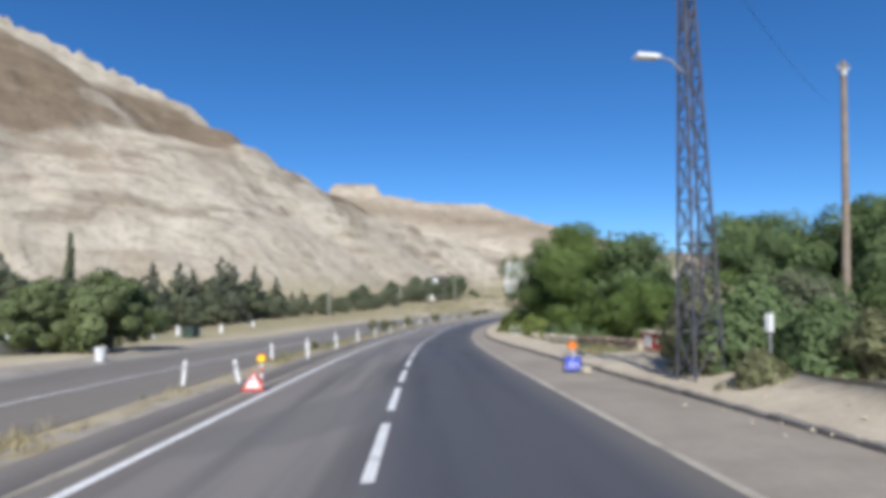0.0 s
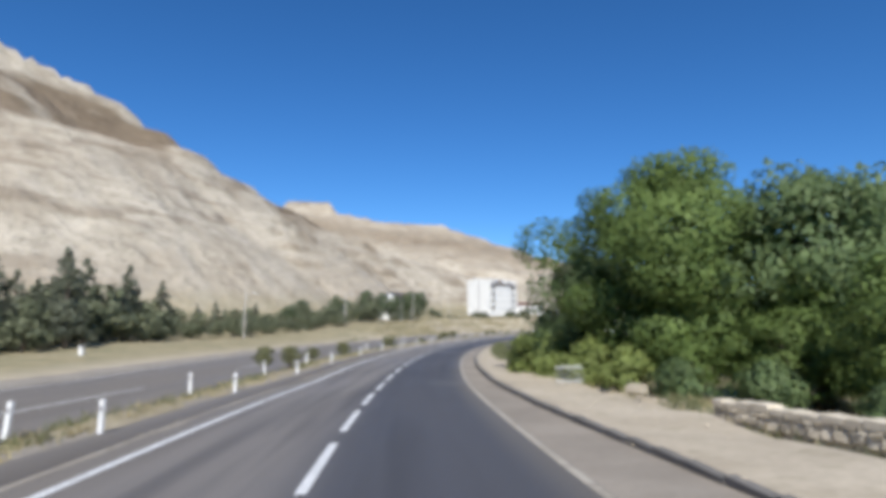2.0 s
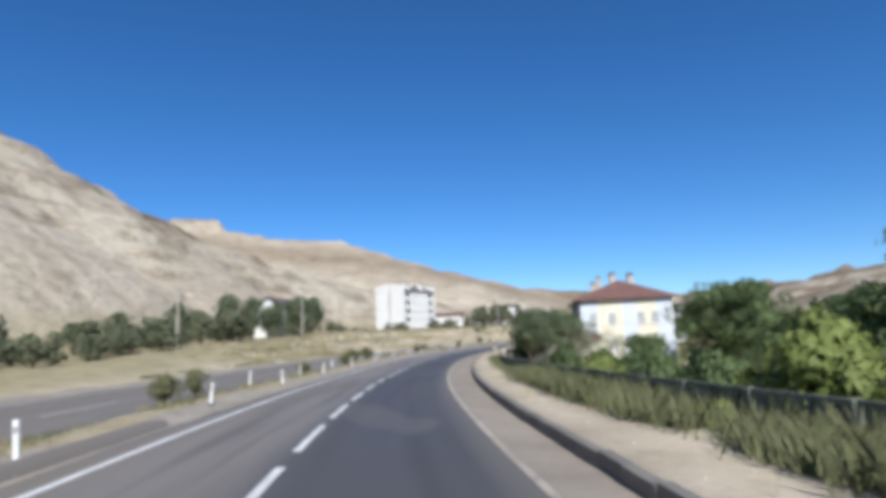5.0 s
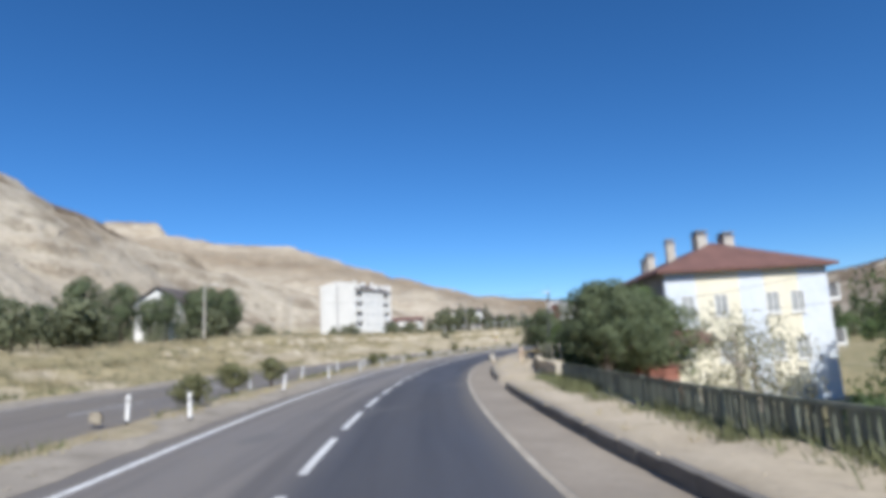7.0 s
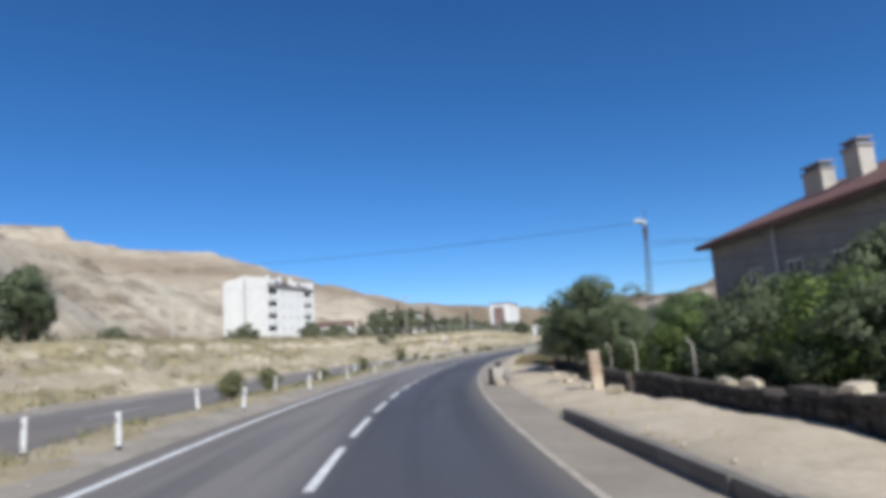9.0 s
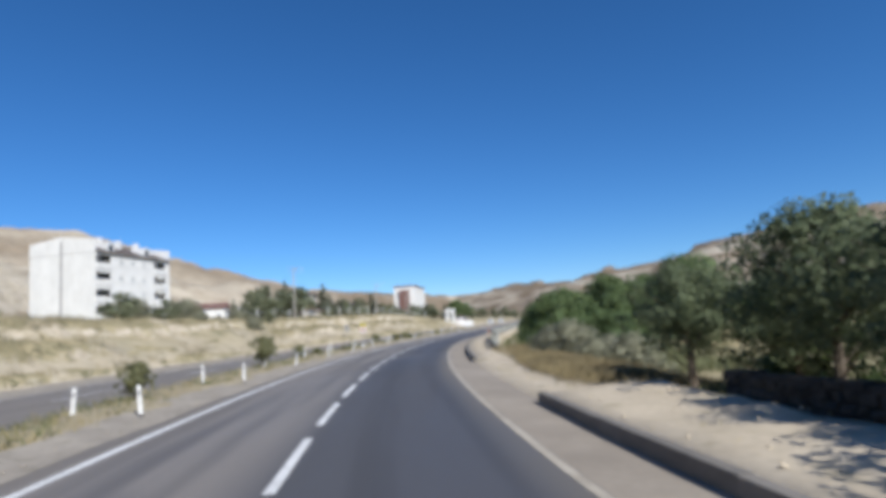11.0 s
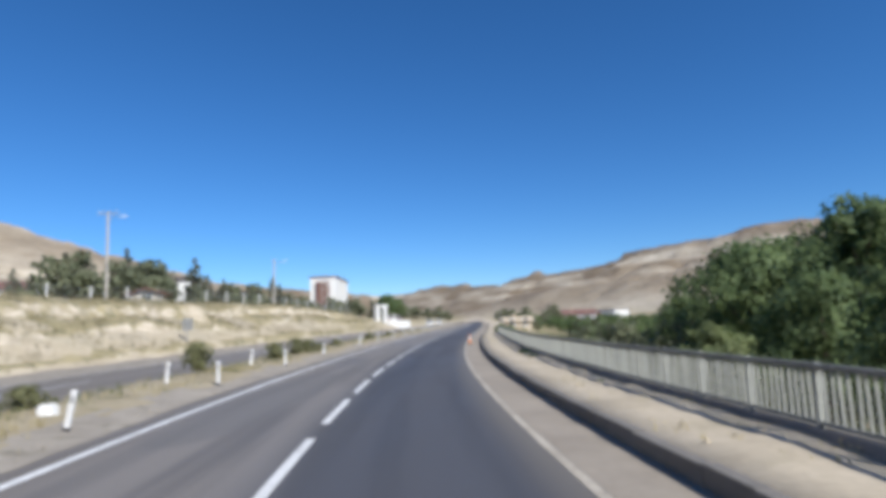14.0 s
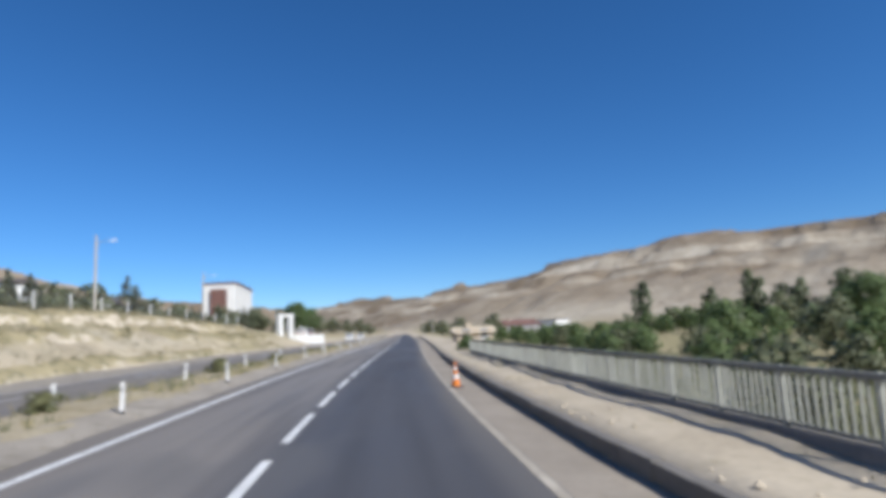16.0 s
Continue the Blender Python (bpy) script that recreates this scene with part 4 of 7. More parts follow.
RENDER_STONE = wall_material("grey_stone_render", (0.47, 0.44, 0.39), (0.56, 0.53, 0.47), (0.38, 0.36, 0.32))
ROOF_TILE = surface("red_roof_tiles", (0.155, 0.085, 0.073), (0.215, 0.115, 0.097), 0.8, 0.85, 0.5, 8, third=(0.11, 0.06, 0.05))
ROOF_DARK = surface("dark_roof", (0.09, 0.075, 0.07), (0.15, 0.13, 0.12), 0.8, 0.85, 0.4, 8)
RED_PAINT = surface("red_paint", (0.42, 0.05, 0.035), (0.55, 0.08, 0.05), 1.0, 0.6, 0.1, 8, third=(0.34, 0.06, 0.05))
RED_FADED = surface("faded_red_sheeting", (0.27, 0.11, 0.08), (0.36, 0.16, 0.12), 1.0, 0.7, 0.2, 8, third=(0.2, 0.09, 0.07))
FRAME_WHITE = surface("window_frame_paint", (0.72, 0.72, 0.70), (0.80, 0.80, 0.78), 2, 0.5, 0.05, 6)
BRICK = surface("brick", (0.44, 0.33, 0.24), (0.54, 0.42, 0.31), 3, 0.9, 0.4, 6, obj=0.25)
GLASS = bpy.data.materials.new("window_glass")
_, gl = nodes_of(GLASS)
gl.inputs["Base Color"].default_value, gl.inputs["Roughness"].default_value = (0.035, 0.045, 0.055, 1), 0.08
gl.inputs["Specular IOR Level"].default_value = 0.6

CURTAIN = surface("curtained_pane", (0.34, 0.36, 0.37), (0.48, 0.50, 0.50), 1.2, 0.15, 0.0, 4, spec=0.6)


def window(parent, m, w, h, depth=0.10, pane=None):
    """A window in a wall: frame, sill and two panes. m: pose with +x along the wall and -y outwards, at the sill's middle."""
    fr = Shape()
    t = 0.07
    fr.box(-w / 2, w / 2, -0.03, depth, 0, t, m).box(-w / 2, w / 2, -0.03, depth, h - t, h, m)
    fr.box(-w / 2, -w / 2 + t, -0.028, depth, t, h - t, m).box(w / 2 - t, w / 2, -0.028, depth, t, h - t, m)
    fr.box(-t / 2, t / 2, -0.026, depth, t, h - t, m)
    ob = fr.done("window", FRAME_WHITE, parent)
    for a, b in ((-w / 2 + t, -t / 2), (t / 2, w / 2 - t)):
        Shape().box(a, b, 0.035, 0.06, t, h - t, m).done("pane", pane or GLASS, ob)
    Shape().box(-w / 2 - 0.08, w / 2 + 0.08, -0.12, -0.032, -0.09, 0.0, m).done("sill", RENDER_WHITE, ob)
    return ob


def holed_wall(length, z0, z1, openings, thick, m, shape=None):
    """A wall from x = 0 to length, with openings (x0, x1, za, zb) through it; outer face at y = 0."""
    xs = sorted({0.0, length, *[q for o in openings for q in o[:2]]})
    zs = sorted({z0, z1, *[q for o in openings for q in o[2:]]})
    nx_, nz_ = len(xs), len(zs)
    solid = {(i, k) for i in range(nx_ - 1) for k in range(nz_ - 1)
             if not any(o[0] < (xs[i] + xs[i + 1]) / 2 < o[1] and o[2] < (zs[k] + zs[k + 1]) / 2 < o[3] for o in openings)}
    used, verts, faces = {}, [], []

    def v(i, k, back):
        if (i, k, back) not in used:
            used[i, k, back] = len(verts)
            verts.append(m @ Vector((xs[i], thick * back, zs[k])))
        return used[i, k, back]

    for i, k in solid:
        faces.append((v(i, k, 0), v(i + 1, k, 0), v(i + 1, k + 1, 0), v(i, k + 1, 0)))
        faces.append((v(i, k + 1, 1), v(i + 1, k + 1, 1), v(i + 1, k, 1), v(i, k, 1)))
        for di, dk, (a, b) in ((-1, 0, ((i, k + 1), (i, k))), (1, 0, ((i + 1, k), (i + 1, k + 1))), (0, -1, ((i, k), (i + 1, k))), (0, 1, ((i + 1, k + 1), (i, k + 1)))):
            if (i + di, k + dk) not in solid:
                faces.append((v(*b, 0), v(*a, 0), v(*a, 1), v(*b, 1)))
    return (shape or Shape()).add(verts, faces)


def u_wall(w, l, z0, z1, t=0.25):
    """The other three walls of a house, in one piece."""
    plan = [(0, t), (0, l), (w, l), (w, t), (w - t, t), (w - t, l - t), (t, l - t), (t, t)]
    n = len(plan)
    faces = [(0, 1, 6, 7), (1, 2, 5, 6), (2, 3, 4, 5)]
    return Shape().add([(x, y, z) for z in (z0, z1) for x, y in plan],
                       [f[::-1] for f in faces] + [tuple(n + q for q in f) for f in faces] + [((k + 1) % n, k, n + k, n + (k + 1) % n) for k in range(n)])


def hip_roof(name, w, l, z, rise, over, material, parent, m, ridge_frac=0.5):
    a, b = w / 2 + over, l / 2 + over
    r = max(0.05, b - a)
    pts = [(-a, -b, z), (a, -b, z), (a, b, z), (-a, b, z), (0, -r, z + rise), (0, r, z + rise),
           (-a, -b, z - 0.18), (a, -b, z - 0.18), (a, b, z - 0.18), (-a, b, z - 0.18)]
    faces = [(0, 1, 4), (1, 2, 5, 4), (2, 3, 5), (3, 0, 4, 5), (9, 8, 7, 6), (0, 6, 7, 1), (1, 7, 8, 2), (2, 8, 9, 3), (3, 9, 6, 0)]
    return Shape().add([m @ Vector(q) for q in pts], faces).done(name, material, parent)


def chimney(parent, m, w, l, h):
    ob = Shape().box(-w / 2, w / 2, -l / 2, l / 2, -0.9, h, m).done("chimney", RENDER_STONE, parent)
    cap = Shape().box(-w / 2 - 0.06, w / 2 + 0.06, -l / 2 - 0.06, l / 2 + 0.06, h, h + 0.1, m)
    for k in range(3):
        y = -l / 2 + l * (k + 0.5) / 3
        cap.box(-w / 2 + 0.05, w / 2 - 0.05, y - 0.06, y + 0.06, h + 0.1, h + 0.3, m)
    cap.box(-w / 2 - 0.04, w / 2 + 0.04, -l / 2 - 0.04, l / 2 + 0.04, h + 0.3, h + 0.37, m)
    cap.done("chimney_cap", RENDER_GREY, ob)


def apartment_house():
    """Three storeys, cream and pale blue stripes on the end wall, red hip roof with chimneys. Local x along the end wall, y along the long side."""
    c1, c2 = Vector((40.0, 140.2, 0)), Vector((48.94, 135.99, 0))
    along = (c2 - c1).normalized()
    W, LEN, EAVE, FOOT = 10.0, 20.6, 1.9, -7.2
    turn = math.degrees(math.atan2(along.y, along.x))
    m0 = pose(c1.x, c1.y, 0, 0, 0, turn)
    root = base("apartment_house", m0, "three-storey apartment house, cream and pale blue walls, red tiled hip roof", "apartment house")
    local = Matrix()
    stripes = [(0.0, 1.9, RENDER_BLUE), (1.9, 4.6, RENDER_CREAM), (4.6, 6.1, RENDER_BLUE), (6.1, 8.2, RENDER_CREAM), (8.2, W, RENDER_BLUE)]
    floors = (-0.95, -3.85, -6.75)
    spots = (1.35, 3.4, 6.55, 8.05)
    w_open = [(x - 0.42, x + 0.42, z, z + 1.35) for x in spots for z in floors]
    for xa, xb, mat in stripes:
        opens = [(max(o[0], xa), min(o[1], xb), o[2], o[3]) for o in w_open if o[0] < xb and o[1] > xa]
        opens = [(a - xa, b - xa, c, e) for a, b, c, e in opens]
        holed_wall(xb - xa, FOOT, EAVE, opens, 0.3, pose(xa, 0, 0), None).done("end_wall", mat, root)
    for x in spots:
        for z in floors:
            window(root, pose(x, 0.02, z), 0.84, 1.35, pane=CURTAIN)
    side_open = [(y - 0.5, y + 0.5, z, z + 1.35) for y in (2.6, 5.4, 8.3, 11.2, 14.0, 16.8) for z in floors]
    ms = pose(0, LEN, 0, 0, 0, -90)
    # side and back walls take the dark grey, putting their shade into the colour
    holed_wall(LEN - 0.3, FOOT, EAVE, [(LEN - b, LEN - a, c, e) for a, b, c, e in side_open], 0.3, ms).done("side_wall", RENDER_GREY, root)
    for y in (2.6, 5.4, 8.3, 11.2, 14.0, 16.8):
        for z in floors:
            window(root, pose(0.02, y, z, 0, 0, -90), 1.0, 1.35)
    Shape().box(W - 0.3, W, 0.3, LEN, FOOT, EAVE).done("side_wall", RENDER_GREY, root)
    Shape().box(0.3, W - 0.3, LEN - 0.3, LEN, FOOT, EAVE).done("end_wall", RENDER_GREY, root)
    Shape().box(0.3, W - 0.3, 0.3, LEN - 0.3, EAVE - 0.25, EAVE - 0.02).done("ceiling_slab", RENDER_GREY, root)
    hip_roof("roof", W, LEN, EAVE + 0.16, 2.35, 0.55, ROOF_TILE, root, pose(W / 2, LEN / 2, 0))
    for x, y, w, l, h in ((4.4, 5.6, 0.7, 1.3, 5.0), (3.0, 8.2, 0.6, 0.6, 4.9), (2.7, 13.2, 0.6, 0.9, 4.5), (3.1, 16.2, 0.6, 1.3, 4.4), (6.6, 6.5, 0.7, 1.4, 4.9)):
        chimney(root, pose(x, y, 0), w, l, h)
    Shape().box(-0.42, -0.30, -0.4, LEN + 0.4, EAVE - 0.06, EAVE + 0.08).done("gutter", STEEL, root)
    for y in (6.9, 15.0):
        Shape().tube([(-0.1, y, EAVE - 0.05), (-0.1, y, FOOT)], 0.06, 8).done("drainpipe", FRAME_WHITE, root)
    Shape().box(W + 0.02, W + 1.2, 1.0, 3.6, -3.2, -3.0).box(W + 1.1, W + 1.2, 1.0, 3.6, -3.0, -2.1).done("balcony", RENDER_WHITE, root)
    Shape().box(W + 0.02, W + 1.2, 1.0, 3.6, -0.3, -0.1).box(W + 1.1, W + 1.2, 1.0, 3.6, -0.1, 0.8).done("balcony", RENDER_WHITE, root)
    return root


apartment_house()


def porch():
    root = base("porch", pose(37.6, 137.6, -3.6, 0, 0, -20), "small cream porch with a red tiled roof beside the apartments", "porch")
    holed_wall(2.6, -3.4, 1.1, [(0.6, 1.5, 0.1, 0.8)], 0.2, Matrix()).done("wall", RENDER_CREAM, root)
    Shape().box(0, 0.2, 0.2, 2.0, -3.4, 1.1).box(2.4, 2.6, 0.2, 2.0, -3.4, 1.1).done("back_wall", RENDER_CREAM, root)
    Shape().add([(-0.3, -0.4, 1.1), (2.9, -0.4, 1.1), (2.9, 2.3, 1.8), (-0.3, 2.3, 1.8), (-0.3, -0.4, 1.22), (2.9, -0.4, 1.22), (2.9, 2.3, 1.92), (-0.3, 2.3, 1.92)],
                [(3, 2, 1, 0), (4, 5, 6, 7), (0, 1, 5, 4), (1, 2, 6, 5), (2, 3, 7, 6), (3, 0, 4, 7)]).done("roof", ROOF_TILE, root)


porch()


def red_shed():
    root = base("red_shed", pose(34.4, 136.4, -4.35, 0, 0, -20), "low shed covered with faded red sheeting behind the fence", "shed")
    Shape().box(0, 2.2, 0, 1.6, -1.6, 0.75, taper=0.05).done("body", RED_FADED, root)
    Shape().box(-0.1, 2.3, -0.1, 1.7, 0.75, 0.83).done("roof", ROOF_TILE, root)


red_shed()


def block_of_flats(name, m, w, l, h, storeys, label):
    """White block with a blank gable end (local x = 0) and a long face (y = 0) that has two columns of deep balconies; dark pitched roof over the top floor.
    Local corner at the origin, x along the face with the balconies, y along the gable."""
    root = base(name, m, label, "apartment block")
    eave = h - 2.3
    step = eave / storeys
    bays = ((0.35, 3.7), (w - 4.4, w - 1.1))
    gaps = [(a, b, step * q + 1.1, step * q + 2.25) for a, b in bays for q in range(storeys)]
    small = [(w * f - 0.45, w * f + 0.45, step * q + 0.95, step * q + 2.05) for f in (0.32, 0.47, 0.62) for q in range(storeys)]
    holed_wall(w, -3.0, eave, gaps + small, 0.25, Matrix()).done("wall", RENDER_WHITE, root)
    for a, b, c, e in small:
        window(root, pose((a + b) / 2, 0.02, c), b - a, e - c, pane=CURTAIN)
    for a, b in bays:
        Shape().box(a, b, 1.5, 1.6, -1.0, eave).done("recess_wall", RENDER_GREY, root)
        for q in range(storeys):
            Shape().box(a, b, 0.25, 1.5, step * q - 0.08, step * q + 0.08).done("balcony_floor", RENDER_GREY, root)
            Shape().box(a - 0.1, b + 0.1, -0.14, -0.004, step * q + 0.1, step * q + 1.0).done("balcony", RENDER_WHITE, root)
            Shape().box(a + 0.5, a + 1.5, 1.44, 1.495, step * q + 0.15, step * q + 2.2).done("balcony_door", GLASS, root)
    u_wall(w, l, -3.0, eave).done("back_wall", RENDER_WHITE, root)
    for x0, x1 in ((-0.06, 0.24), (w - 0.24, w + 0.06)):                    # gables that rise past the eaves
        pts = [(0.0, eave), (0.0, h - 0.25), (l / 2, h + 0.55), (l, h - 0.25), (l, eave)]
        n = len(pts)
        Shape().add([(x, a, b) for x in (x0, x1) for a, b in pts],
                    [tuple(range(n))[::-1], tuple(range(n, 2 * n))] + [(k, (k + 1) % n, n + (k + 1) % n, n + k) for k in range(n)]).done("gable", RENDER_WHITE, root)
    Shape().box(-0.08, -0.062, l * 0.49, l * 0.52, -1.0, h - 0.3).done("wall_rib", RENDER_GREY, root)
    Shape().add([(0.24, -0.35, eave - 0.1), (w - 0.24, -0.35, eave - 0.1), (w - 0.24, l / 2, h + 0.3), (0.24, l / 2, h + 0.3), (w - 0.24, l + 0.35, eave - 0.1), (0.24, l + 0.35, eave - 0.1),
                 (0.24, -0.35, eave + 0.08), (w - 0.24, -0.35, eave + 0.08), (w - 0.24, l / 2, h + 0.48), (0.24, l / 2, h + 0.48), (w - 0.24, l + 0.35, eave + 0.08), (0.24, l + 0.35, eave + 0.08)],
                [(6, 7, 8, 9), (9, 8, 10, 11), (3, 2, 1, 0), (5, 4, 2, 3), (0, 1, 7, 6), (4, 5, 11, 10)]).done("roof", ROOF_DARK, root)
    for f in (0.28, 0.52, 0.76):
        Shape().box(w * f, w * f + 0.7, l * 0.3, l * 0.3 + 0.7, eave, h + 1.0).done("chimney", RENDER_WHITE, root)
    for f in (0.2, 0.68):
        dormer = Shape().box(w * f, w * f + 1.8, 0.9, 3.4, eave + 0.3, h - 0.2).done("dormer", RENDER_WHITE, root)
        Shape().box(w * f + 0.4, w * f + 1.4, 0.86, 0.896, eave + 0.7, h - 0.6).done("dormer_window", GLASS, dormer)
    return root


def z_on(x, y):
    return ground_at(x, y)


# five-storey white block on the bank, its corner towards the road
block_of_flats("white_block", pose(49.0, 274.5, 2.39, 0, 0, 43), 19.0, 12.0, 13.31, 4, "white five-storey apartment block with dark balconies on the bank")


def long_house(name, x, y, turn, w, l, h, rise, wall, roof, label, rows=1, cols=5, foot=-2.0, z=None):
    root = base(name, pose(x, y, z_on(x, y) if z is None else z, 0, 0, turn), label, "house")
    opens = [(w * (k + 0.5) / cols - 0.5, w * (k + 0.5) / cols + 0.5, 0.9 + 2.9 * q, 2.1 + 2.9 * q) for k in range(cols) for q in range(rows)]
    holed_wall(w, foot, h, opens, 0.25, Matrix()).done("wall", wall, root)
    for a, b, c, e in opens:
        window(root, pose((a + b) / 2, 0.02, c), b - a, e - c)
    u_wall(w, l, foot, h).done("back_wall", wall, root)
    if rise:
        o = 0.45
        Shape().add([(-o, -o, h), (w + o, -o, h), (w + o, l + o, h), (-o, l + o, h), (-o, l / 2, h + rise), (w + o, l / 2, h + rise)],
                    [(0, 1, 5, 4), (2, 3, 4, 5), (1, 2, 5), (3, 0, 4), (3, 2, 1, 0)]).done("roof", roof, root)
        Shape().box(w * 0.3, w * 0.3 + 0.6, l * 0.3, l * 0.3 + 0.6, h, h + rise + 0.5).done("chimney", RENDER_TAN, root)
    else:
        Shape().box(-0.2, w + 0.2, -0.2, l + 0.2, h, h + 0.25).done("roof", roof, root)
    return root


def gable_house(name, x, y, turn, w, l, h, rise, wall, roof, label):
    """A house whose gable end faces -y."""
    root = base(name, pose(x, y, z_on(x, y), 0, 0, turn), label, "house")
    holed_wall(w, -2, h, [(w * 0.5 - 0.5, w * 0.5 + 0.5, 0.9, 2.1)], 0.25, Matrix()).done("wall", wall, root)
    window(root, pose(w * 0.5, 0.02, 0.9), 1.0, 1.2)
    Shape().add([(0, 0, h), (w, 0, h), (w / 2, 0, h + rise), (0, 0.25, h), (w, 0.25, h), (w / 2, 0.25, h + rise)],
                [(0, 1, 2), (5, 4, 3), (0, 2, 5, 3), (1, 4, 5, 2)]).done("gable", wall, root)
    u_wall(w, l, -2, h).done("back_wall", wall, root)
    o = 0.5
    k = rise / (w / 2)
    Shape().add([(-o, -o, h - o * k), (w / 2, -o, h + rise), (w + o, -o, h - o * k), (-o, l + o, h - o * k), (w / 2, l + o, h + rise), (w + o, l + o, h - o * k),
                 (-o, -o, h - o * k + 0.15), (w / 2, -o, h + rise + 0.15), (w + o, -o, h - o * k + 0.15), (-o, l + o, h - o * k + 0.15), (w / 2, l + o, h + rise + 0.15), (w + o, l + o, h - o * k + 0.15)],
                [(6, 7, 10, 9), (7, 8, 11, 10), (0, 3, 4, 1), (1, 4, 5, 2), (0, 1, 7, 6), (1, 2, 8, 7), (0, 6, 9, 3), (2, 5, 11, 8), (3, 9, 10, 4), (4, 10, 11, 5)]).done("roof", roof, root)
    return root


gable_house("white_gable_house", 3.2, 194.9, -24, 6.0, 9.0, 5.4, 1.9, RENDER_WHITE, ROOF_DARK, "white house with a dark gable roof among trees")
long_house("low_brown_house", 67.0, 325.5, -25, 17.0, 8.0, 3.6, 1.6, RENDER_WHITE, ROOF_TILE, "long low white house with a brown tiled roof on the bank", 1, 6)
long_house("far_white_house", 108.5, 352.0, -30, 12.0, 9.0, 8.6, 1.4, RENDER_WHITE, ROOF_DARK, "far white two-storey house with a dark roof on the slope", 2, 4)
long_house("far_white_house", 122.0, 341.0, -30, 9.0, 8.0, 5.6, 1.4, RENDER_WHITE, ROOF_DARK, "far white house with a dark roof on the slope", 1, 3)


def school_block():
    """Tall white block with upright window bays, and a darker box standing in for a tree."""
    root = base("white_hall_block", pose(186.0, 386.0, 6.0, 0, 0, 47), "large white block with upright window bays and a brown box standing for a tree", "public building")
    w, l, h = 30.0, 9.5, 9.6
    opens = [(5 + 2.6 * k, 6.1 + 2.6 * k, 1.0, 8.2) for k in range(9)]
    holed_wall(w, -5, h, opens, 0.4, Matrix()).done("wall", RENDER_WHITE, root)
    for p0, p1, c, e in opens:
        Shape().box(p0, p1, 0.2, 0.26, c, e).done("window", GLASS, root)
    u_wall(w, l, -5, h, 0.4).done("back_wall", RENDER_WHITE, root)
    Shape().box(-0.3, w + 0.3, -0.3, l + 0.3, h, h + 0.5).done("roof_edge", ROOF_TILE, root)
    # plain brown box added in place of the dark tree before this wall
    Shape().box(-1.0, -0.02, 2.6, 7.2, -5, h * 0.84).done("stair_bay", ROOF_TILE, root)


school_block()


def gate_sign():
    root = base("entrance_gate", pose(147.5, 313.0, -2.6, 0, 0, 10), "white entrance gate of two tall pillars with a cross beam", "gate")
    for x in (0.0, 2.6):
        Shape().box(x, x + 0.9, 0, 0.9, -0.4, 4.5, bevel=0.05).done("pillar", RENDER_WHITE, root)
    Shape().box(-0.15, 3.65, -0.1, 1.0, 4.5, 4.95).done("beam", RENDER_WHITE, root)
    wall = base("garden_wall", pose(151.2, 313.6, -2.6, 0, 0, 18), "low white wall running on from the entrance gate", "wall")
    for k in range(4):
        Shape().box(k * 2.5, k * 2.5 + 2.46, 0, 0.25, -0.6, 1.1).done("panel", RENDER_WHITE, wall)
        Shape().box(k * 2.5 - 0.02, k * 2.5 + 2.48, -0.05, 0.30, 1.1, 1.18).done("coping", RENDER_TAN, wall)


gate_sign()
gable_house("guard_hut", 82.0, 270.5, -28, 3.2, 3.0, 1.9, 0.5, RENDER_STONE, ROOF_TILE, "small grey guard hut with a brown roof on the bank")
# the villa's grey walls hold the shade under its roof in their colour
long_house("villa", 268.0, 344.5, -18, 19.0, 10.0, 3.3, 2.2, RENDER_GREY, ROOF_TILE, "long villa with a dark red roof in the valley", 1, 5, z=-4.6)
long_house("white_pavilion", 287.5, 333.0, 5, 14.0, 8.0, 4.6, 0.0, RENDER_WHITE, ROOF_DARK, "white flat-roofed pavilion beside the villa", 1, 4, z=-4.6)
long_house("farm_house", 142.5, 270.5, -45, 4.6, 4.0, 1.6, 0.8, RENDER_TAN, RENDER_TAN, "low tan hut with a pale tan roof beside the road", 1, 2, foot=-3.0, z=-4.2)


def villa_sightline(s, d):
    """True on the sightlines from the road to the villa, where plants are kept low so it shows."""
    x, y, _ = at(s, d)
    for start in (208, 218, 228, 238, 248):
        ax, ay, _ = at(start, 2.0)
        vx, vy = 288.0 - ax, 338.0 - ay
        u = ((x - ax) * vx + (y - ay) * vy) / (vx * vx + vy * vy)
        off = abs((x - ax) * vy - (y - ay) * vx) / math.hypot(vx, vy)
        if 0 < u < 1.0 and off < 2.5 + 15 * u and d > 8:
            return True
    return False


